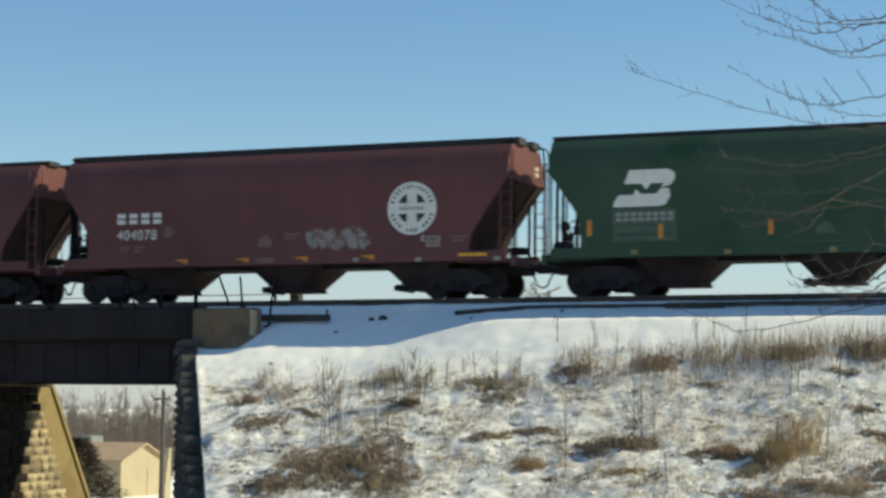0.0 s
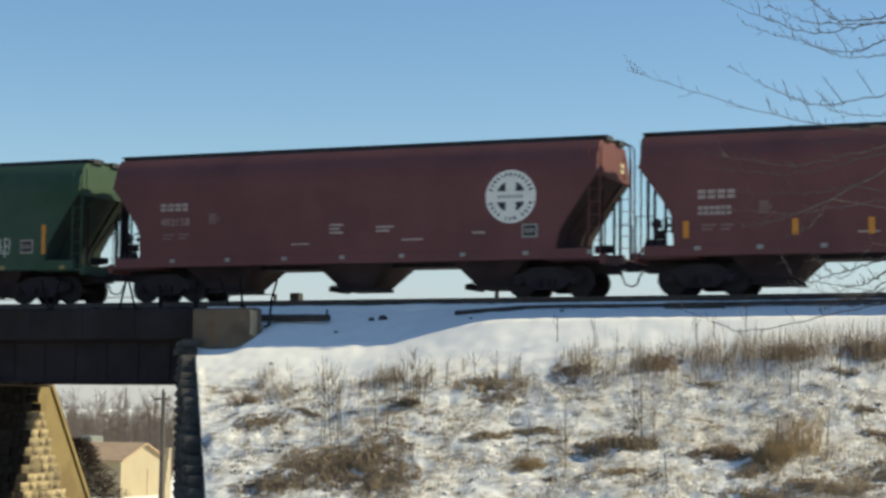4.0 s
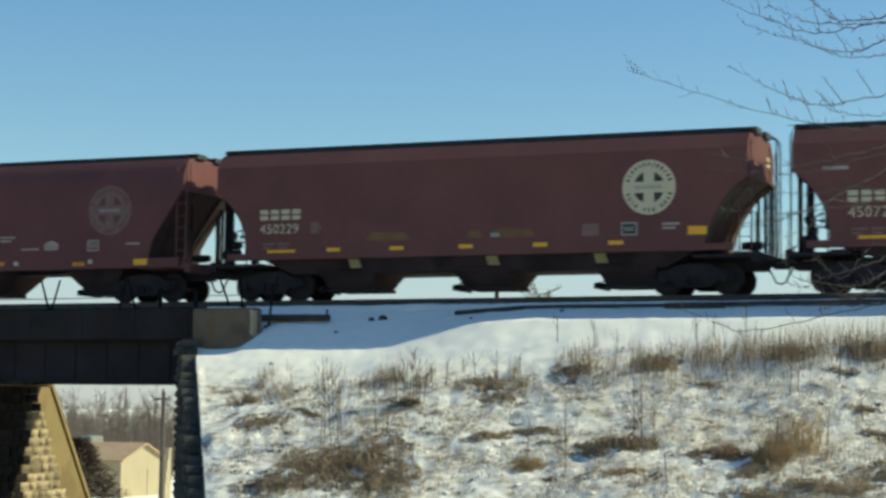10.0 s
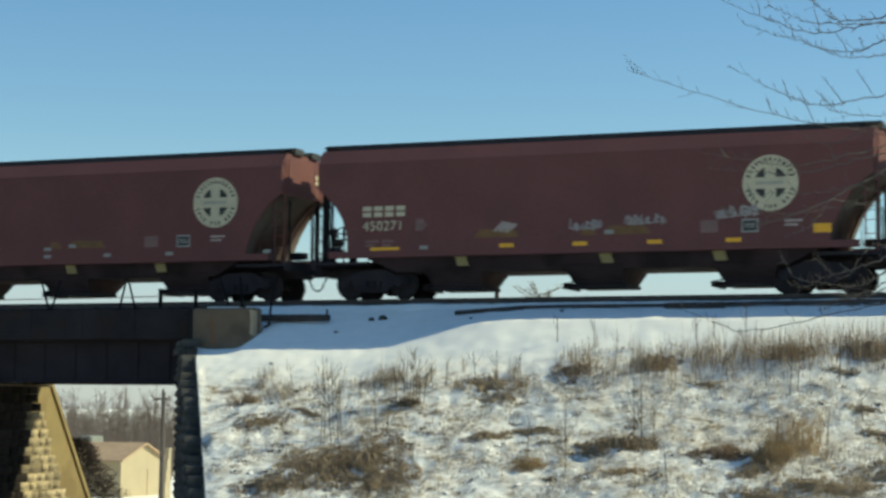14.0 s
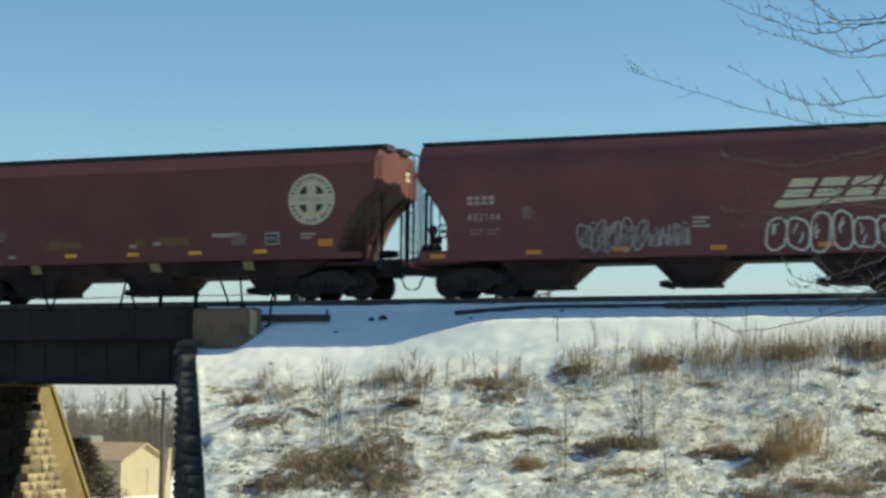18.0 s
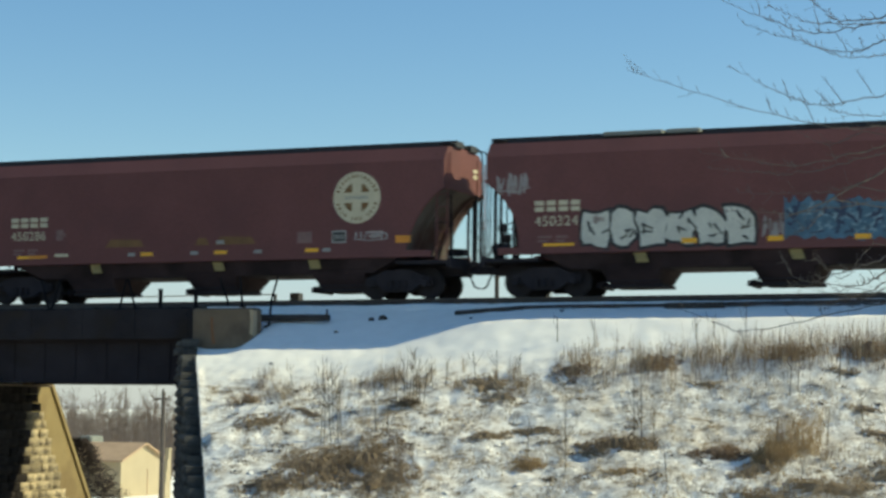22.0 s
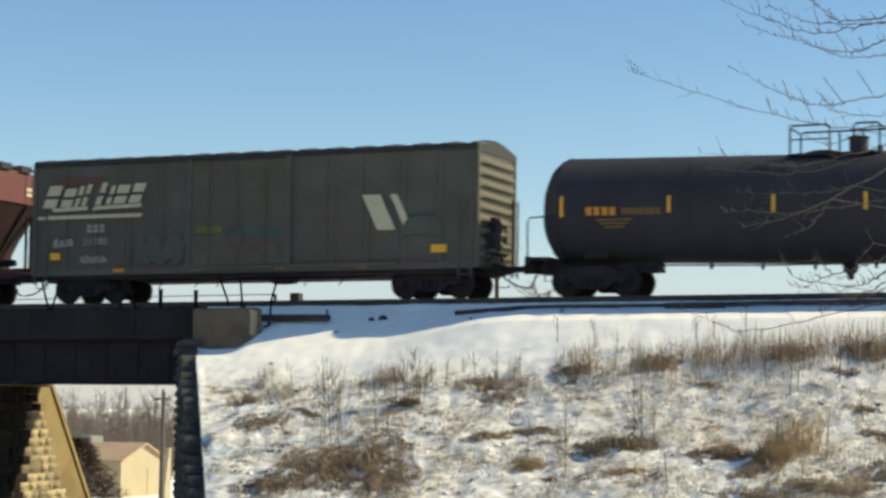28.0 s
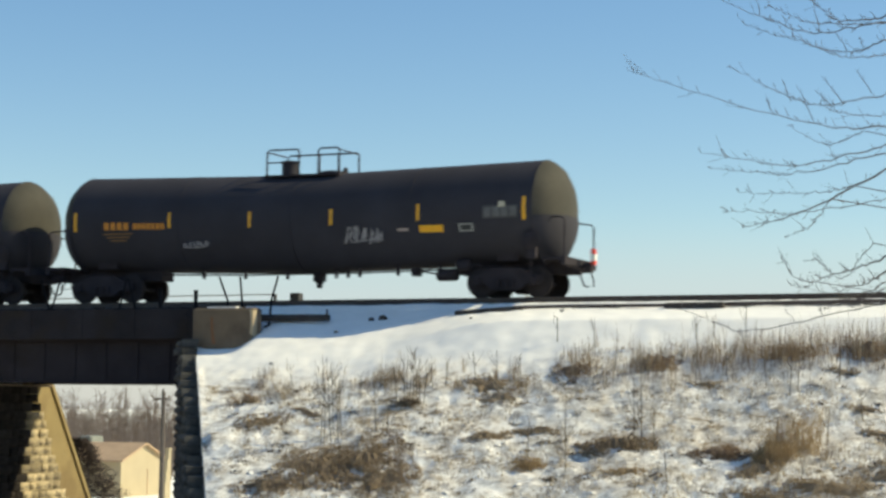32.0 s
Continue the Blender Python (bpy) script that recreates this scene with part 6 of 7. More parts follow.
for k in range(28):
    z = 0.15 + k * 0.25
    l = -0.3 if k % 2 else 0.0
    while l < 22:
        w = rnd.uniform(0.25, 0.6)
        x, y = -8.12 + wx * (l + w / 2), -2.5 + wy * (l + w / 2)
        if z + 0.27 > bank(y):
            break
        stone(east, pose(x + rnd.uniform(-0.07, 0.05), y, z + rnd.uniform(-0.02, 0.02), rnd.uniform(-4, 4), rnd.uniform(-3, 3), turn + rnd.uniform(-7, 7)), (w - 0.02, 0.42 + rnd.uniform(0, 0.14), 0.24), rnd, M_STONE_DARK)
        l += w
cap = G().bevel_box(-8.35, -7.5, -3.0, -2.2, 6.6, 6.82, 0.05)
part("cap_stone", cap, M_STONE_DARK, east)

# road through the opening
road = part("road", G().loft([[(x + shift(y), y, 0.03) for x in (-15.9, -9.0)] + [(x + shift(y), y, 0.0) for x in (-9.0, -15.9)] for y in (-60, -20, 0, 30, 120)], True, True), M_ROAD)
tagged(road, "wet dark road with slush under the bridge", "road", kind="structure")

# ---------- beyond the track ----------
p = thing("marker_post", "slim grey steel post beyond the track", "post")
part("bar", G().box(-0.5, -0.39, 3.95, 4.05, 3.4, 9.36), M_STEEL, p)
part("cap", G().box(-0.52, -0.37, 3.93, 4.07, 9.3, 9.36), M_STEEL, p)
p = thing("relay_box", "small dark relay box on a post", "box")
part("case", G().bevel_box(-6.95, -6.62, 2.0, 2.35, 8.3, 8.78, 0.02), M_STEEL, p)
part("leg", G().box(-6.83, -6.74, 2.1, 2.2, 7.9, 8.3), M_STEEL, p)
p = thing("guard_cable", "thin grey cable strung along the far side", "cable")
part("cable", G().tube([(-40 + 4 * k, 3.1, 8.78 + 0.03 * math.sin(k)) for k in range(9)], 0.02, 5), M_GREYSTEEL, p)
part("cable_post", G().box(-8.1, -8.02, 3.06, 3.14, 4.8, 8.8), M_STEEL, p)
# ---------- plants ----------
def island_mat(name, a, b, rough=0.9, thin=0.0):
    """A plain leaf or twig material, varied from piece to piece."""
    m = bpy.data.materials.new(name)
    m.use_nodes = True
    nt = m.node_tree
    p = nt.nodes["Principled BSDF"]
    p.inputs["Roughness"].default_value = rough
    p.inputs["Specular IOR Level"].default_value = 0.2
    geo, mx = nt.nodes.new("ShaderNodeNewGeometry"), nt.nodes.new("ShaderNodeMix")
    mx.data_type = "RGBA"
    mx.inputs["A"].default_value, mx.inputs["B"].default_value = (*a, 1), (*b, 1)
    nt.links.new(geo.outputs["Random Per Island"], mx.inputs["Factor"])
    nt.links.new(mx.outputs["Result"], p.inputs["Base Color"])
    if thin:
        leaf, both = nt.nodes.new("ShaderNodeBsdfTranslucent"), nt.nodes.new("ShaderNodeMixShader")
        both.inputs[0].default_value = thin
        nt.links.new(mx.outputs["Result"], leaf.inputs["Color"])
        nt.links.new(p.outputs[0], both.inputs[1])
        nt.links.new(leaf.outputs[0], both.inputs[2])
        nt.links.new(both.outputs[0], nt.nodes["Material Output"].inputs["Surface"])
    return m


M_STRAW = island_mat("dry_straw", (0.52, 0.41, 0.25), (0.4, 0.31, 0.19), thin=0.5)
M_RUSSET = island_mat("russet_grass", (0.36, 0.27, 0.18), (0.26, 0.195, 0.135), thin=0.5)
M_CLOD = island_mat("dead_leaf_litter", (0.1, 0.078, 0.058), (0.2, 0.155, 0.11))
M_STALK = island_mat("grey_stalk", (0.1, 0.085, 0.07), (0.2, 0.17, 0.135))
M_BARK = mat("grey_bark", (0.105, 0.09, 0.08), 0.9, vary=0.3, scale=6, fine=60, bump=0.3)
M_WOODS = island_mat("bare_woods", (0.2, 0.15, 0.115), (0.31, 0.24, 0.185))
M_NEEDLE = island_mat("evergreen_needles", (0.035, 0.026, 0.02), (0.06, 0.042, 0.032))


def flat_mesh(name, v, f, material):
    me = bpy.data.meshes.new(name)
    me.from_pydata(v, [], f)
    me.materials.append(material)
    return me


def blade(v, f, x, y, z, h, w, lean, az, rnd, bend=0.5):
    """One tapered blade in two joints."""
    c, s = math.cos(az), math.sin(az)
    a = rnd.uniform(0, 6.28)
    px, py = math.cos(a) * w / 2, math.sin(a) * w / 2
    mx, my, mz = x + c * lean * 0.35, y + s * lean * 0.35, z + h * 0.6
    tx, ty, tz = x + c * lean, y + s * lean, z + h * (1 - bend * min(1, lean / max(h, 0.01)) * 0.5)
    n = len(v)
    v.extend([(x - px, y - py, z), (x + px, y + py, z), (mx + px * 0.7, my + py * 0.7, mz), (mx - px * 0.7, my - py * 0.7, mz), (tx, ty, tz)])
    f.extend([(n, n + 1, n + 2, n + 3), (n + 3, n + 2, n + 4)])


rnd = random.Random(77)
M_TWIG = island_mat("dark_brush_twigs", (0.21, 0.165, 0.115), (0.41, 0.325, 0.235), thin=0.35)
M_MATTED = island_mat("matted_brown_litter", (0.26, 0.205, 0.145), (0.47, 0.38, 0.27), thin=0.3)
M_RUSTY = island_mat("rust_brown_litter", (0.24, 0.17, 0.12), (0.38, 0.285, 0.2), thin=0.3)
M_GREYED = island_mat("weathered_grey_stems", (0.31, 0.275, 0.22), (0.5, 0.445, 0.36), thin=0.3)
M_PLUME = island_mat("tan_grass_plumes", (0.36, 0.262, 0.15), (0.52, 0.4, 0.25), thin=0.45)


def flake(v, f, x, y, z, size, rnd):
    """One curled leaf or broken stem, at any tilt."""
    a, t = rnd.uniform(0, 6.28), rnd.uniform(-0.9, 0.9)
    ux, uy, uz = math.cos(a) * math.cos(t), math.sin(a) * math.cos(t), math.sin(t)
    wx_, wy_, wz_ = -math.sin(a) * 0.45, math.cos(a) * 0.45, rnd.uniform(-0.4, 0.4)
    n = len(v)
    for p, q in ((-1, -0.3), (0, -1), (1, -0.2), (0.8, 0.5), (-0.2, 1)):
        v.append((x + size * (p * ux + q * wx_), y + size * (p * uy + q * wy_), z + size * (p * uz + q * wz_)))
    f.append((n, n + 1, n + 2, n + 3, n + 4))


def puff(v, f, x, y, r, rnd):
    """A small uneven lump of snow caught on the stubble."""
    z = ground_z(x, y)
    n = len(v)
    for lev, (q, h) in enumerate(((1.3, -0.3), (0.95, 0.18), (0.45, 0.4))):
        for k in range(7):
            a = 6.2832 * (k + 0.5 * lev) / 7
            s = r * q * rnd.uniform(0.75, 1.25)
            v.append((x + s * math.cos(a) * 1.25, y + s * math.sin(a), z + r * h * rnd.uniform(0.8, 1.2)))
    for lev in range(2):
        for k in range(7):
            a, b = n + lev * 7 + k, n + lev * 7 + (k + 1) % 7
            f.append((a, b, b + 7, a + 7))
    f.append(tuple(n + 14 + k for k in range(7)))


def mass(x, y, rx, ry, turn, h, n, material, label, name="brush_clump", up=0.4, twig_w=0.012):
    """A low tangled mass: a bed of broken leaves and stems, densest in the middle, with twigs standing out of it."""
    r = random.Random(int(abs(x * 131 + y * 37) * 10))
    c, s = math.cos(radians(turn)), math.sin(radians(turn))
    v, f = [], []
    for i in range(7):
        for k in range(40):
            a = 6.2832 * k / 40
            edge = 0.5 + 0.4 * noise.noise((math.cos(a) * 1.4 + x, math.sin(a) * 1.4, y)) + 0.6 * noise.noise((math.cos(a) * 5 + x, math.sin(a) * 5, y))
            p, w = i / 6 * edge * rx * math.cos(a), i / 6 * edge * ry * math.sin(a)
            px, py = x + p * c - w * s, y + p * s + w * c
            v.append((px, py, ground_z(px, py) + (0.02 if i < 6 else -0.04) + 0.55 * h * (1 - (i / 6) ** 2) * (0.7 + 0.9 * noise.noise((px * 2.2, py * 2.2, 3.0))) + 0.05 * noise.noise((px * 7, py * 7, 1.0))))
    for i in range(6):
        for k in range(40):
            a, b = i * 40 + k, i * 40 + (k + 1) % 40
            f.append((a, a + 40, b + 40, b))
    for k in range(int(n * 1.5)):
        q, a = r.random() ** 0.55, r.uniform(0, 6.28)
        edge = 1.15 + 0.5 * noise.noise((math.cos(a) * 1.4 + x, math.sin(a) * 1.4, y))
        p, w = q * edge * rx * math.cos(a), q * edge * ry * math.sin(a)
        px, py = x + p * c - w * s, y + p * s + w * c
        if noise.noise((px * 2.6, py * 3.4, 7.0)) < -0.22:
            continue
        z = ground_z(px, py)
        top = h * (1 - q * q) * (0.6 + 0.8 * noise.noise((px * 1.7, py * 1.7, 3.0)) ** 2)
        if r.random() < up:
            hh = (0.1 + top) * r.uniform(0.5, 1.5)
            blade(v, f, px, py, z - 0.02, hh, twig_w * r.uniform(0.6, 1.3), hh * r.uniform(0.1, 1.0), r.uniform(0, 6.28), r)
        else:
            flake(v, f, px, py, z + 0.01 + top * r.random(), r.uniform(0.018, 0.05), r)
    return tagged(new(name, flat_mesh(name, v, f, material)), label, "grass" if name == "grass_tussock" else "brush", "clumps on the slope")


def bare_spots(x, y):
    """How far the stubble shows at a place on the slope, about -1 to 1."""
    return noise.noise((x * 0.5, y * 0.6, 4.0)) + 0.6 * noise.noise((x * 1.7, y * 2.0, 8.0)) + 0.3 * noise.noise((x * 4.2, y * 5.0, 2.0))


# fine stubble, leaf litter and lumps of snow over the whole slope, in patches
straw, weeds, litter, lumps = ([], []), ([], []), ([], []), ([], [])
for k in range(52000):
    x, y = rnd.uniform(-4.6, 17.5), rnd.uniform(-15.5, -5.6)
    if x - shift(y) < EAST + 0.2:
        continue
    p = bare_spots(x, y)
    if -y < 7.4:
        p -= (7.4 + y) * (0.6 if x < 4 else 0.25)
    if p < -0.06 - 0.012 * (x - 5):
        if -y > 7.2 and p < -0.1 and rnd.random() < 0.012:
            puff(*lumps, x, y, rnd.uniform(0.03, 0.07), rnd)
        continue
    q = rnd.random()
    if q < 0.42:
        flake(*litter, x, y, ground_z(x, y) + rnd.uniform(0.0, 0.03), rnd.uniform(0.015, 0.045), rnd)
    else:
        h = rnd.uniform(0.06, 0.24)
        blade(*(straw if q < 0.6 else weeds), x, y, ground_z(x, y) - 0.02, h, rnd.uniform(0.007, 0.015), h * rnd.uniform(0.1, 0.7), rnd.uniform(0, 6.28), rnd)
tagged(new("leaf_litter", flat_mesh("leaf_litter", *litter, M_MATTED)), "brown leaf litter and broken stems in the snow", "leaves", kind="stuff")
tagged(new("dry_grass", flat_mesh("dry_grass", *straw, M_STRAW)), "short dry straw grass poking through snow", "grass", kind="stuff")
tagged(new("dead_weeds", flat_mesh("dead_weeds", *weeds, M_GREYED)), "weathered grey dead weeds in the snow", "grass", kind="stuff")
lump = flat_mesh("snow_lumps", *lumps, M_SNOW)
for poly in lump.polygons:
    poly.use_smooth = True
tagged(new("snow_lumps", lump), "small white lumps of snow on the stubble", "snow", kind="stuff")

# small dark gaps under tufts, where the snow has fallen in
rnd = random.Random(78)
v, f = [], []
for k in range(150):
    x, y = rnd.uniform(-3.6, 16), -rnd.uniform(6.8, 14.0)
    if x - shift(y) < EAST + 0.6:
        continue
    l, w = rnd.uniform(0.06, 0.26), rnd.uniform(0.02, 0.06)
    for j in range(int(220 * l)):
        px, py = rnd.gauss(x, l * 0.55), rnd.gauss(y, w)
        flake(v, f, px, py, ground_z(px, py) + rnd.uniform(0.0, 0.05), rnd.uniform(0.015, 0.04), rnd)
tagged(new("dead_leaves", flat_mesh("dead_leaves", v, f, M_CLOD)), "dark clods of dead leaves in the snow", "leaves", kind="stuff")

# tall russet grass along the upper edge of the slope, with paler stems among it
for name, mtl, seed, count, low_h, top_h in (("tall_grass", M_RUSSET, 81, 7600, 0.22, 0.62), ("tall_stems", M_GREYED, 82, 3000, 0.3, 0.85)):
    rnd = random.Random(seed)
    v, f = [], []
    for k in range(count):
        x = rnd.uniform(-3.6, 17)
        m = noise.noise((x * 0.9, 2.0, 0.0))
        c = (6.7 - 0.12 * (x - 5) if x > 5 else 7.1) + 0.35 * m
        y = -(c + rnd.gauss(0.15, 0.42))
        thick = noise.noise((x * 1.1, y * 0.9, 6.0)) + 0.5 * noise.noise((x * 3.1, y * 2.0, 1.0))
        if x - shift(y) < EAST + 0.3 or -y < 4.9 or thick < (0.22 if x < 3 else 0.05 - 0.06 * (x - 6)):
            continue
        h = rnd.uniform(low_h, top_h) * (0.75 if x < 6 else 1.0)
        blade(v, f, x, y, ground_z(x, y) - 0.02, h, rnd.uniform(0.007, 0.014), h * rnd.uniform(0.02, 0.25), rnd.uniform(0, 6.28), rnd)
    tagged(new(name, flat_mesh(name, v, f, mtl)), "tall russet dead grass along the slope's edge" if mtl is M_RUSSET else "pale dry stems along the slope's edge", "grass", kind="stuff")

# the clumps that stand out: place, half sizes, turn, height, pieces
TANGLE = "tangled clump of dark brown brush in the snow"
for x, y, rx, ry, turn, h, n in ((1.1, -11.9, 1.25, 0.95, -20, 0.34, 2600), (2.1, -11.3, 0.95, 1.25, -15, 0.36, 2600), (3.0, -12.3, 0.95, 0.85, 10, 0.34, 2000), (0.4, -13.0, 0.9, 0.55, 10, 0.2, 1100),
                                 (8.25, -10.45, 0.95, 0.36, 4, 0.42, 1700), (-1.75, -9.55, 0.75, 0.42, 5, 0.14, 700), (-0.75, -9.0, 0.42, 0.1, -14, 0.08, 260), (2.05, -8.6, 0.3, 0.12, 0, 0.26, 420)):
    mass(x, y, rx, ry, turn, h, n, M_TWIG, TANGLE)
for x, y, rx, ry, turn, h, n in ((4.9, -10.1, 0.75, 0.28, 25, 0.14, 560), (5.9, -9.75, 0.6, 0.18, -5, 0.12, 420), (3.7, -7.5, 0.85, 0.5, 0, 0.14, 620), (4.4, -8.1, 0.7, 0.4, 0, 0.1, 380), (9.6, -7.4, 0.35, 0.15, 0, 0.1, 190),
                                 (12.9, -6.8, 0.4, 0.2, 0, 0.12, 240), (11.9, -11.6, 0.55, 0.4, 20, 0.3, 760), (13.6, -12.4, 1.3, 0.55, 8, 0.26, 1400), (15.0, -11.5, 0.9, 0.5, 0, 0.2, 900), (14.2, -9.4, 0.5, 0.2, 0, 0.1, 260), (13.7, -8.3, 0.4, 0.16, 0, 0.1, 220), (12.2, -12.9, 0.8, 0.4, 0, 0.2, 700)):
    mass(x, y, rx, ry, turn, h, n, M_MATTED, "matted brown weeds pressed down by snow")
for x, y, rx, ry, turn, h, n in ((10.9, -10.75, 0.72, 0.28, 3, 0.3, 900), (8.1, -6.5, 0.55, 0.32, 0, 0.36, 620), (5.9, -6.9, 0.5, 0.3, -4, 0.26, 480), (13.3, -5.9, 0.65, 0.3, 0, 0.45, 720), (11.4, -6.1, 0.75, 0.35, 0, 0.34, 680)):
    mass(x, y, rx, ry, turn, h, n, M_RUSTY, "rust brown dead grass bent over in the snow", up=0.5)
for x, y, rx, ry, turn, h, n in ((6.35, -11.3, 0.42, 0.34, 10, 0.2, 420), (8.9, -11.9, 0.5, 0.2, 0, 0.14, 300), (12.0, -11.0, 0.36, 0.4, 0, 0.5, 620)):
    mass(x, y, rx, ry, turn, h, n, M_PLUME, "tussock of tan dry grass in the snow", "grass_tussock", up=0.55, twig_w=0.015)


def plumes(x, y, r, h, n, material, label, seed, lean=0.5):
    """Loose upright stems in several uneven bunches, each stem with a ragged head."""
    rn = random.Random(seed)
    v, f = [], []
    knots = [(x + rn.gauss(0, r * 0.5), y + rn.gauss(0, r * 0.35), rn.uniform(0.5, 1.0), rn.uniform(0, 6.28)) for k in range(7)]
    for k in range(n):
        kx, ky, kh, way = rn.choice(knots)
        px, py = rn.gauss(kx, r * 0.2), rn.gauss(ky, r * 0.2)
        hh = h * kh * rn.uniform(0.45, 1.05)
        tilt, az = hh * rn.uniform(0.05, lean), way + rn.gauss(0, 0.8)
        z = ground_z(px, py) - 0.03
        blade(v, f, px, py, z, hh, rn.uniform(0.006, 0.013), tilt, az, rn)
        if rn.random() < 0.5:
            for j in range(3):
                flake(v, f, px + math.cos(az) * tilt * 0.8 + rn.gauss(0, 0.03), py + math.sin(az) * tilt * 0.8 + rn.gauss(0, 0.03), z + hh * rn.uniform(0.7, 0.98), rn.uniform(0.012, 0.03), rn)
    return tagged(new("grass_tussock", flat_mesh("grass_tussock", v, f, material)), label, "grass", "clumps on the slope")


plumes(12.55, -10.5, 0.62, 1.45, 480, M_PLUME, "tall loose tussock of tan grass plumes", 9, 0.6)
plumes(12.6, -10.8, 0.5, 0.55, 200, M_TWIG, "dark broken stems under a tall tussock", 10, 0.9)
plumes(12.2, -11.1, 0.4, 0.7, 300, M_PLUME, "low loose tussock of tan grass", 6, 0.7)
plumes(-3.0, -8.2, 0.4, 0.6, 240, M_RUSTY, "small ragged tuft of brown grass in the snow", 7, 0.9)
plumes(-2.9, -8.35, 0.45, 0.3, 170, M_TWIG, "dark low twigs round a tuft of grass", 8, 1.2)


def weed(x, y, h, seed, spread=0.25):
    """A thin branching dead stalk."""
    r = random.Random(seed)
    g = G()
    z = ground_z(x, y) - 0.03
    bx, by = r.uniform(-0.05, 0.05), r.uniform(-0.05, 0.05)
    g.tube([(x, y, z), (x + bx, y + by, z + h * 0.5), (x + bx * 2.5, y + by * 2, z + h)], 0.014, 4, 0.005)
    for k in range(int(6 * spread / 0.25)):
        q = r.uniform(0.35, 0.95)
        a = r.uniform(0, 6.28)
        l = h * (1.05 - q) * r.uniform(0.4, 0.8) + 0.08
        sx, sy, sz = x + bx * 2 * q, y + by * 2 * q, z + h * q
        g.tube([(sx, sy, sz), (sx + math.cos(a) * l * 0.45, sy + math.sin(a) * l * 0.45, sz + l * 0.6), (sx + math.cos(a) * l * 0.6, sy + math.sin(a) * l * 0.6, sz + l)], 0.0075, 3, 0.004)
    st = part("weed_stalk", g, M_STALK)
    return tagged(st, "thin dead weed stalk standing in the snow", "weed", "weed stalks")


for k, (x, y, h) in enumerate(((0.68, -10.4, 2.1), (0.8, -10.2, 1.7), (0.45, -10.5, 1.5), (0.55, -10.0, 1.9), (0.7, -9.9, 1.4), (0.35, -10.1, 1.2), (0.95, -10.3, 1.3), (7.37, -11.65, 1.9), (8.75, -10.1, 2.4), (8.6, -10.2, 1.6), (1.85, -8.5, 1.3), (2.1, -8.5, 1.45), (2.3, -8.55, 1.2), (1.7, -8.6, 1.0), (2.0, -8.65, 1.15), (2.2, -8.45, 1.35), (1.95, -8.4, 1.1), (2.4, -8.5, 0.9), (1.75, -10.0, 1.5), (2.1, -10.1, 0.8), (6.2, -11.0, 1.0), (9.0, -6.0, 1.0))):
    weed(x, y, h, 200 + k)
for k in range(46):
    x = rnd.uniform(-2.8, 16)
    y = -rnd.uniform(5.2, 8.0) if rnd.random() < 0.75 else -rnd.uniform(8, 13)
    if x - shift(y) > EAST + 0.5 and (x > 4 or y < -6.9):
        weed(x, y, rnd.uniform(0.5, 1.0), 300 + k, 0.15)

# ---------- bare tree whose boughs reach in from the side ----------
RIGHT = Vector((0.9216, 0.3876, 0.0))
FWD = Vector((-0.3876, 0.9216, 0.0))
tree = thing("bare_tree", "bare winter tree with long drooping thin boughs", "tree")


def spot(u, z, d):
    """A point u metres right of the view axis, z high, d metres out."""
    p = EYE + RIGHT * u + FWD * d
    return Vector((p.x, p.y, z))


base = spot(7.3, 0, 24.0)
base.z = ground_z(base.x, base.y) - 0.2
g = G().tube([base, base + Vector((0.05, 0.02, 2.5)), base + Vector((-0.05, 0.05, 5.5)), base + Vector((0.1, 0.0, 8.5)), base + Vector((0.0, 0.1, 11.5))], 0.2, 10, 0.06)
part("trunk", g, M_BARK, tree, "grey bark trunk", smooth=50)


def smooth_line(pts, n=4):
    """A soft curve through points."""
    out = []
    for k in range(len(pts) - 1):
        p0, p1, p2, p3 = pts[max(k - 1, 0)], pts[k], pts[k + 1], pts[min(k + 2, len(pts) - 1)]
        for i in range(n):
            t = i / n
            out.append(0.5 * ((2 * p1) + (p2 - p0) * t + (2 * p0 - 5 * p1 + 4 * p2 - p3) * t * t + (3 * p1 - p0 - 3 * p2 + p3) * t ** 3))
    return out + [pts[-1]]


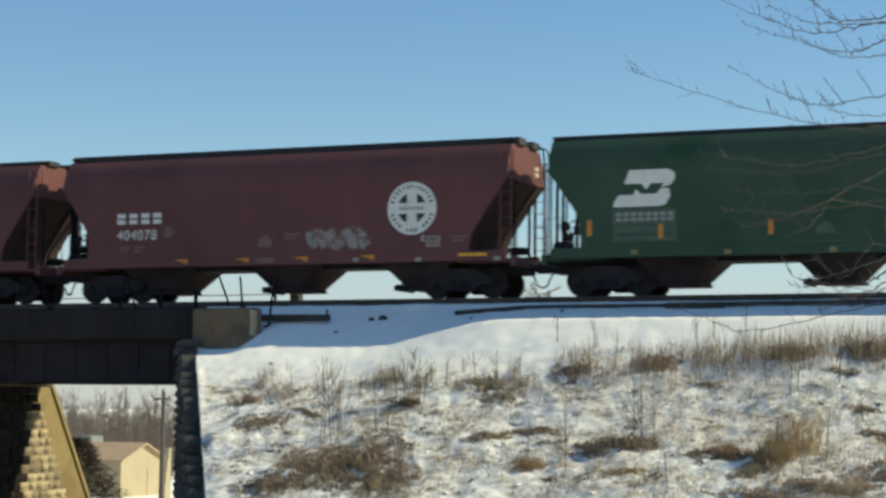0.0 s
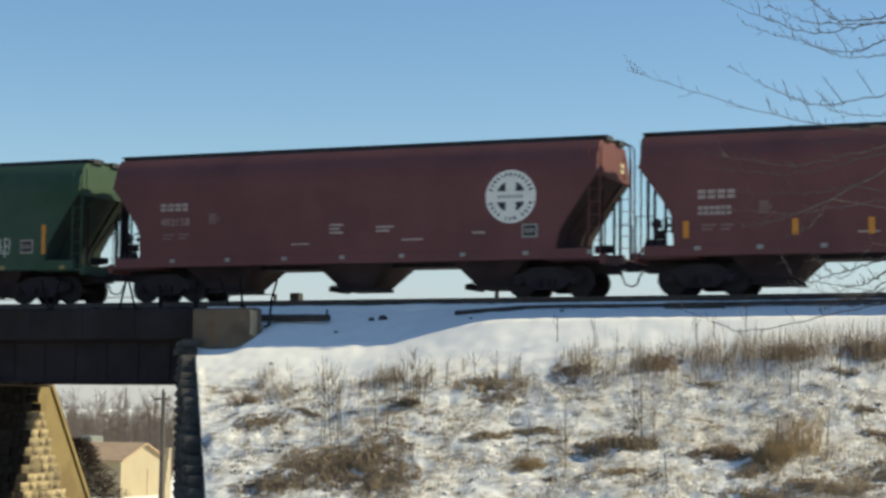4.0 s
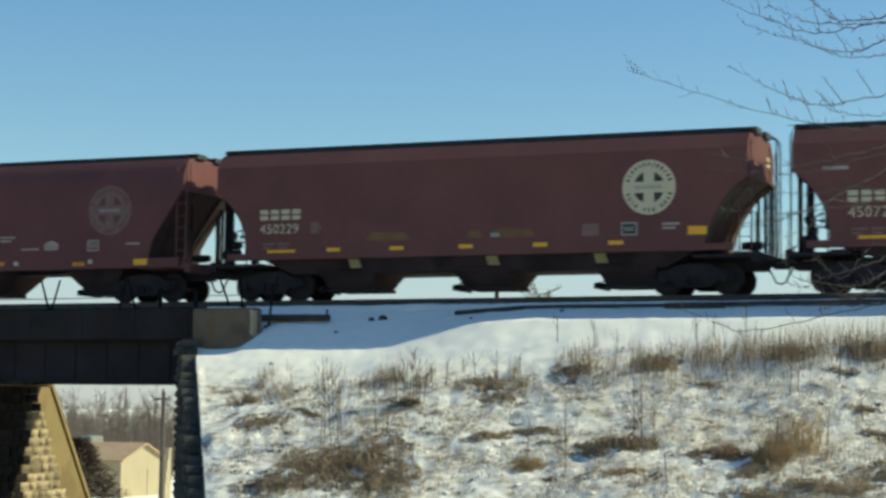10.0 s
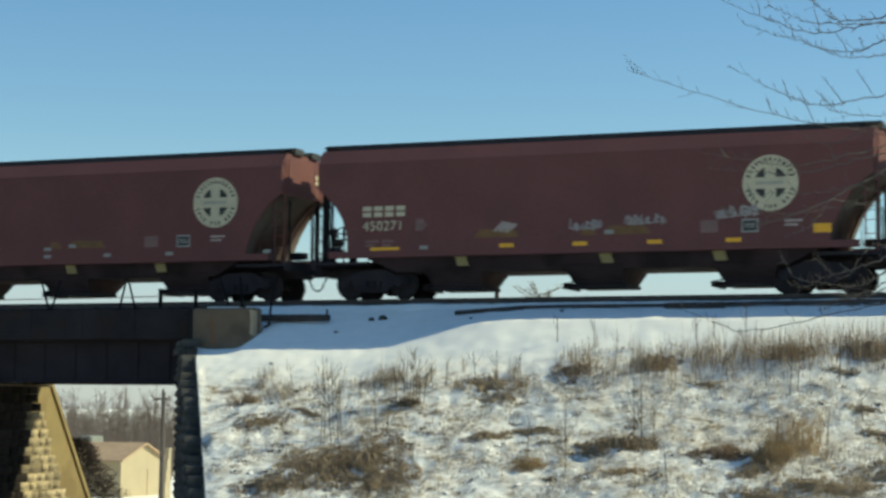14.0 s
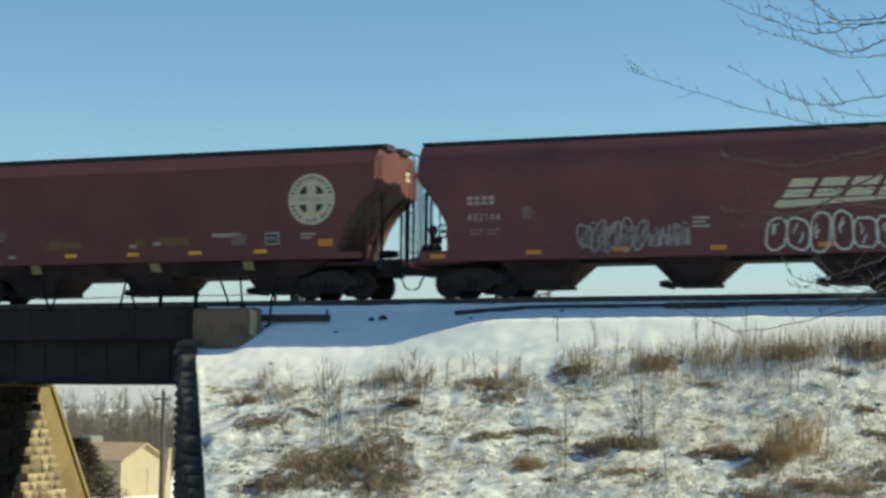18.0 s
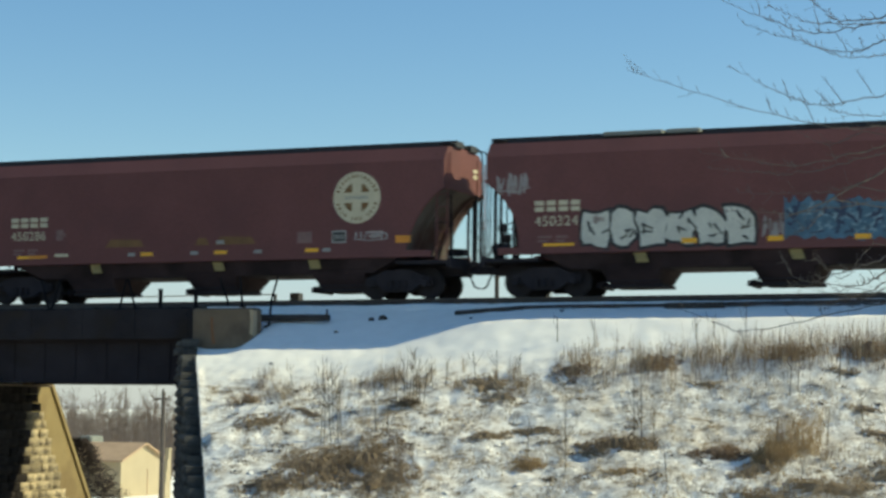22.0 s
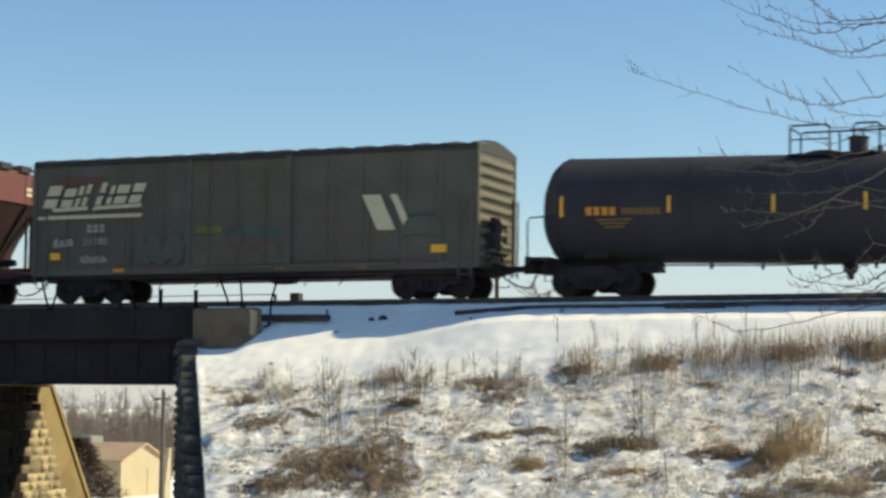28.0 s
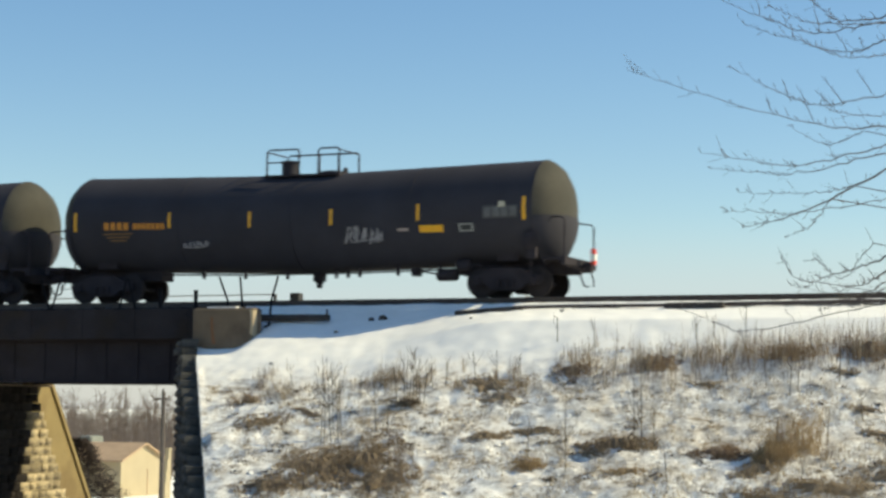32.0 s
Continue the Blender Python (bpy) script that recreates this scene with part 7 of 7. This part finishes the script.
def bough(ends, seed, r0, twigs, bark):
    """One drooping bough: where it leaves the crown, its low middle, its tip; small budded twigs stand along it."""
    r = random.Random(seed)
    u0, z0, u1, z1, u2, z2 = ends
    d0 = 24.0 + r.uniform(-0.5, 0.5)
    k0 = d0 / 24.0
    crook = [spot(u0 * k0, 5 + (z0 - 5) * k0, d0), spot((u0 + u1) / 2 * k0, 5 + ((z0 + z1) / 2 - 5) * k0 - 0.02, d0), spot(u1 * k0, 5 + (z1 - 5) * k0, d0),
             spot((u1 + u2) / 2 * k0, 5 + ((z1 + z2) / 2 - 5) * k0 - 0.06 * (z2 - z1), d0), spot(u2 * k0, 5 + (z2 - 5) * k0, d0)]
    reach = smooth_line(crook, 6)
    reach = [p + Vector((r.gauss(0, 0.008), r.gauss(0, 0.02), r.gauss(0, 0.009))) for p in reach]
    root = base + Vector((0, 0, max(1.5, z0 - base.z - 0.5)))
    line = [root, root.lerp(reach[0], 0.5) + Vector((0, 0, 0.05))] + reach
    g = G().tube(line, r0 * 0.9, 6, 0.0018)
    n = len(line)
    for k in range(twigs):
        i = min(2 + int((n - 3) * r.random() ** 0.8), n - 2)
        p = line[i].lerp(line[i + 1], r.random())
        run = (line[i + 1] - line[i]).normalized()
        d = (run * r.uniform(0.5, 1.2) + Vector((0, 0, r.choice((1, 1, 1, 1, -0.6)))) * r.uniform(0.4, 1.1) + FWD * r.uniform(-0.6, 0.6)).normalized()
        l = r.choice((0.05, 0.07, 0.1, 0.14, 0.22)) * r.uniform(0.7, 1.2)
        q = [p]
        for j in range(3):
            d = (d + Vector((r.uniform(-0.2, 0.2), r.uniform(-0.3, 0.3), r.uniform(-0.1, 0.2)))).normalized()
            q.append(q[-1] + d * l / 3)
        g.tube(q, 0.0027, 4, 0.0013)
        for j in (1, 2, 3):
            if r.random() < 0.6:
                g.tube([q[j], q[j] + (d + Vector((r.uniform(-0.9, 0.9), 0, r.uniform(-0.2, 0.9)))).normalized() * 0.028], 0.0048, 4, 0.0015)
    for i in range(3, n - 1):
        if r.random() < 0.55:
            g.tube([line[i], line[i] + Vector((r.uniform(-0.012, 0.012), 0, 0.02))], 0.006, 4, 0.002)
    return part("bough", g, bark, tree)


UPPER_BOUGHS = (
    (5.49, 8.56, 4.66, 8.58, 2.31, 9.23), (5.49, 8.97, 4.59, 8.82, 3.52, 9.31), (5.50, 9.89, 4.52, 9.74, 3.43, 10.14), (5.50, 9.65, 4.95, 9.49, 3.75, 9.83),
    (5.50, 9.95, 4.88, 9.89, 4.53, 10.18), (5.50, 9.87, 4.52, 9.88, 4.02, 10.08), (5.49, 9.47, 4.94, 9.44, 4.31, 9.72), (5.49, 8.70, 4.94, 8.74, 4.66, 8.83),
    (5.22, 8.51, 4.74, 8.33, 4.25, 8.57), (5.48, 8.34, 4.31, 8.06, 3.18, 8.22), (5.48, 8.24, 4.30, 7.96, 3.29, 8.02))
LOWER_BOUGHS = (
    (5.07, 7.83, 4.55, 7.73, 3.64, 7.71), (5.48, 8.03, 4.30, 7.43, 3.71, 7.28), (5.48, 7.67, 4.30, 7.47, 3.45, 7.50), (4.79, 7.67, 4.53, 7.31, 4.22, 7.16),
    (5.47, 6.95, 4.86, 6.73, 4.40, 6.51), (5.47, 6.77, 5.21, 6.61, 4.86, 6.50), (5.47, 6.63, 4.93, 6.41, 4.65, 6.26), (5.47, 6.38, 3.74, 6.01, 2.90, 6.29),
    (5.31, 7.12, 4.93, 6.66, 4.58, 6.93), (5.47, 6.56, 5.13, 6.42, 4.30, 6.58), (4.58, 6.63, 4.33, 6.69, 4.15, 6.98))
for k, ends in enumerate(UPPER_BOUGHS):
    bough(ends, k + 1, (0.012, 0.01, 0.012, 0.011, 0.014, 0.009, 0.008, 0.006, 0.006, 0.012, 0.011)[k], (30, 24, 26, 22, 18, 16, 14, 8, 8, 24, 20)[k], M_BARK)
for k, ends in enumerate(LOWER_BOUGHS):
    bough(ends, k + 40, (0.008, 0.019, 0.008, 0.009, 0.015, 0.016, 0.011, 0.01, 0.007, 0.01, 0.006)[k], (14, 24, 18, 10, 22, 26, 18, 12, 14, 16, 12)[k], M_BARK)
# longer shoots that rise from the boughs
SHOOTS = ((4.08, 8.73, 3.99, 8.95), (4.61, 8.59, 4.37, 9.08), (4.94, 8.88, 4.69, 9.19), (5.31, 8.98, 5.11, 9.28), (3.93, 9.95, 3.88, 10.18),
          (4.66, 9.74, 4.57, 10.18), (4.31, 8.87, 4.2, 9.14), (5.02, 9.5, 4.88, 9.72), (5.23, 9.52, 5.16, 9.68), (4.8, 8.84, 4.59, 9.02))
for k, (u0, z0, u1, z1) in enumerate(SHOOTS):
    r = random.Random(500 + k)
    pts = [spot(u0 + (u1 - u0) * q + r.gauss(0, 0.008), z0 + (z1 - z0) * (q ** 0.9), 24.0) for q in (0, 0.25, 0.5, 0.75, 1)]
    g = G().tube(pts, 0.0058, 5, 0.002)
    for j in range(5):
        p = pts[r.randint(1, 3)].lerp(pts[4], r.random() * 0.5)
        g.tube([p, p + Vector((r.uniform(-0.03, 0.03), 0, r.uniform(0.02, 0.05)))], 0.0034, 4, 0.0015)
    part("shoot", g, M_BARK, tree)

# ---------- far side of the road: woods, shed, evergreen, poles ----------
def out(u, d, z=0.0):
    return spot(u * d / 3.45, z, d)


rnd = random.Random(303)
v, f = [], []


def twig(p, q, w):
    n = len(v)
    dx = RIGHT * w
    v.extend([tuple(p - dx), tuple(p + dx), tuple(q + dx * 0.3), tuple(q - dx * 0.3)])
    f.append((n, n + 1, n + 2, n + 3))


for k in range(340):
    d = rnd.uniform(165, 330)
    p = out(rnd.uniform(-0.95, -0.3), d)
    h = rnd.uniform(2.6, 4.6) if k > 70 else rnd.uniform(5.0, 7.2)
    top = p + Vector((rnd.uniform(-0.5, 0.5), 0, h))
    twig(p, top, 0.065)
    for j in range(20):
        q = p.lerp(top, rnd.uniform(0.15, 0.95))
        l = rnd.uniform(0.5, 1.5)
        a = rnd.uniform(-1.0, 1.0)
        e = q + RIGHT * (l * math.sin(a)) + Vector((0, 0, l * (0.5 + 0.5 * math.cos(a)))) + FWD * rnd.uniform(-1, 1)
        twig(q, e, 0.028)
        for i in range(2):
            s = q.lerp(e, rnd.uniform(0.4, 0.9))
            twig(s, s + RIGHT * rnd.uniform(-0.7, 0.7) + Vector((0, 0, rnd.uniform(0.2, 0.9))), 0.02)
for k in range(5200):
    d = rnd.uniform(135, 240)
    p = out(rnd.uniform(-0.95, -0.3), d)
    rise = 0.75 + 0.45 * noise.noise((p.x * 0.09, p.y * 0.09, 3.0)) + 0.25 * noise.noise((p.x * 0.3, p.y * 0.3, 7.0))
    twig(p, p + RIGHT * rnd.uniform(-0.9, 0.9) + Vector((0, 0, 0.6 + rise * rnd.uniform(0.4, 5.2) * rnd.uniform(0.6, 1.0))), 0.05)
tagged(new("far_woods", flat_mesh("far_woods", v, f, M_WOODS)), "hazy bare brown woods beyond the road", "woods", kind="stuff")

shed = thing("shed", "small cream gabled shed with a tan roof", "shed", at=Matrix.Translation(out(-0.527, 112.0)))
M_CREAMWALL = mat("cream_siding", (0.43, 0.36, 0.235), 0.8, vary=0.08, scale=1, bump=0.05)
M_TANROOF = mat("tan_shingles", (0.44, 0.31, 0.2), 0.9, vary=0.2, scale=2, bump=0.2)
part("gable_wall", G().prism([(-2.3, -0.2), (2.3, -0.2), (2.3, 2.0), (0, 2.85), (-2.3, 2.0)], 0, -0.1, 0.1), M_CREAMWALL, shed)
part("side_wall", G().box(-5.5, -0.1, -2.3, -2.1, -0.2, 2.0), M_CREAMWALL, shed)
part("side_wall", G().box(-5.5, -0.1, 2.1, 2.3, -0.2, 2.0), M_CREAMWALL, shed)
part("back_wall", G().prism([(-2.3, -0.2), (2.3, -0.2), (2.3, 2.0), (0, 2.85), (-2.3, 2.0)], 0, -5.6, -5.5), M_CREAMWALL, shed)
for s in (-1, 1):
    part("roof", G().prism([(s * 2.55, 1.92), (s * 2.55, 2.02), (0, 2.98), (0, 2.88)], 0, -5.9, 0.35), M_TANROOF, shed)
part("trim", G().prism([(-2.55, 1.9), (-2.45, 1.86), (0, 2.82), (2.45, 1.86), (2.55, 1.9), (0, 2.92)], 0, 0.1, 0.16), M_CREAMWALL, shed)
part("door_line", G().box(0.1, 0.13, 0.5, 0.56, -0.1, 1.4), M_TANROOF, shed)
annex = thing("shed_annex", "narrow cream lean-to beside the shed", "shed", at=Matrix.Translation(out(-0.51, 113.5)))
part("wall", G().box(-0.1, 0.1, -0.4, 0.4, -0.2, 2.2), M_CREAMWALL, annex)
part("roof", G().box(-0.3, 0.3, -0.5, 0.5, 2.2, 2.28), M_TANROOF, annex)
cmp_ = thing("camper", "white boxy camper parked behind the shed", "camper", at=Matrix.Translation(out(-0.612, 122.0)))
part("body", G().bevel_box(-0.45, 0.5, -1.0, 0.4, 0.5, 3.2, 0.08), M_HATCH, cmp_)
part("wheel", G().lathe([(-0.1, 0.35), (0.1, 0.35)], 1, (0.1, -0.9, 0.35), 12), M_STEEL, cmp_)
part("window", G().box(-0.2, 0.2, -1.02, -0.99, 1.7, 2.2), M_DARK, cmp_)

# evergreen bush
ever = thing("evergreen", "dark ragged evergreen bush beside the shed", "bush")
p0 = out(-0.62, 104.0)
part("trunk", G().tube([p0, p0 + Vector((0, 0, 2.6))], 0.09, 6, 0.03), M_BARK, ever)
vv, ff = [], []
for k in range(4200):
    z = rnd.uniform(0.0, 3.3)
    a = rnd.uniform(0, 6.28)
    rad = 1.7 * (1 - z / 3.6) ** 0.7 * rnd.uniform(0.3, 1.1) * (1 + 0.5 * noise.noise((a * 1.5, z * 1.6, 2.0)))
    c = p0 + Vector((math.cos(a) * rad, math.sin(a) * rad, z)) - RIGHT * 0.25 * (z - 1.2)
    l = rnd.uniform(0.12, 0.32)
    e = c + Vector((math.cos(a) * l, math.sin(a) * l, rnd.uniform(-0.12, 0.15)))
    n = len(vv)
    w = Vector((-math.sin(a), math.cos(a), 0.4)) * 0.05
    vv.extend([tuple(c - w), tuple(c + w), tuple(e)])
    ff.append((n, n + 1, n + 2))
nb = new("needles", flat_mesh("needles", vv, ff, M_NEEDLE))
nb.parent = ever
nb["kind"] = "stuff"

for u, d, h in ((-0.491, 96.0, 5.75),):
    pl = thing("utility_pole", "weathered wooden utility pole beyond the road", "pole", "utility poles")
    p = out(u, d)
    part("pole", G().tube([p, p + Vector((0.03, 0, h))], 0.13, 8, 0.1), M_BARK, pl)
    part("crossarm", G().tube([p + RIGHT * -0.45 + Vector((0, 0, h - 0.35)), p + RIGHT * 0.35 + Vector((0, 0, h - 0.35))], 0.05, 5), M_BARK, pl)
    part("insulator", G().cyl(p + Vector((0, 0, h)), p + Vector((0, 0, h + 0.15)), 0.05, 6), M_BARK, pl)
for k in range(4):
    p = out(-0.486 + 0.002 * k, 98.0 + 3 * k, 0)
    fp = thing("yard_post", "pale painted post in the yard", "post", "yard posts")
    part("post", G().box(p.x - 0.12, p.x + 0.12, p.y - 0.12, p.y + 0.12, -0.1, 1.2 + 0.5 * k), M_CREAMWALL, fp)
    part("cap", G().box(p.x - 0.16, p.x + 0.16, p.y - 0.16, p.y + 0.16, 1.2 + 0.5 * k, 1.28 + 0.5 * k), M_CREAMWALL, fp)

# bare tree beyond the far foot of the embankment: its ragged crown shows over the rails
crown = thing("bare_sapling", "bare olive brown sapling standing beyond the track", "tree")
r = random.Random(9)
M_SAPLING = mat("olive_bark", (0.2, 0.175, 0.135), 0.9, vary=0.3, scale=6, fine=40, bump=0.2)
root = Vector((0.05, 6.6, 0.0))
part("stem", G().tube([root + Vector((0.1, 0, -0.2)), root + Vector((0, 0, 4.5)), root + Vector((0.05, 0, 8.9))], 0.09, 7, 0.03), M_SAPLING, crown)
for k in range(56):
    z0 = r.uniform(6.8, 8.9)
    a = root + Vector((0, 0, z0))
    e = a + Vector((r.uniform(-0.75, 0.8), r.uniform(-0.6, 0.6), r.uniform(-0.05, 0.55)))
    e.z = min(e.z, 9.45)
    g = G().tube([a, (a + e) / 2 + Vector((0, 0, r.uniform(-0.08, 0.1))), e], 0.02, 4, 0.009)
    for j in range(4):
        q = a.lerp(e, r.uniform(0.4, 0.95))
        g.tube([q, q + Vector((r.uniform(-0.25, 0.25), r.uniform(-0.1, 0.1), r.uniform(-0.08, 0.16)))], 0.012, 4, 0.007)
    part("branch", g, M_SAPLING, crown)


def motions():
    """The train rolls by, and its wheels turn with it."""
    times = [0.0, 1.0, 2.0, 3.0, 4.0, 5.0, 6.0, 7.0, 8.0, 10.0, 12.0, 14.0, 16.0, 18.0, 20.0, 22.0, 24.0, 26.0, 28.0, 30.0, 31.0, 32.0]
    for car, x in CARS:
        walk(car, [(t, pose(x - shift_at(t), 0, ZR)) for t in times])
    turns = [(k / 15, -math.degrees(shift_at(k / 15) / 0.457)) for k in range(481)]
    for car, x in CARS:
        for o in car.children_recursive:
            if o.name.startswith("wheelset"):
                p = o.matrix_basis.translation.copy()
                walk(o, [(t, pose(p.x, p.y, p.z, 0, a, 0)) for t, a in turns])


motions()
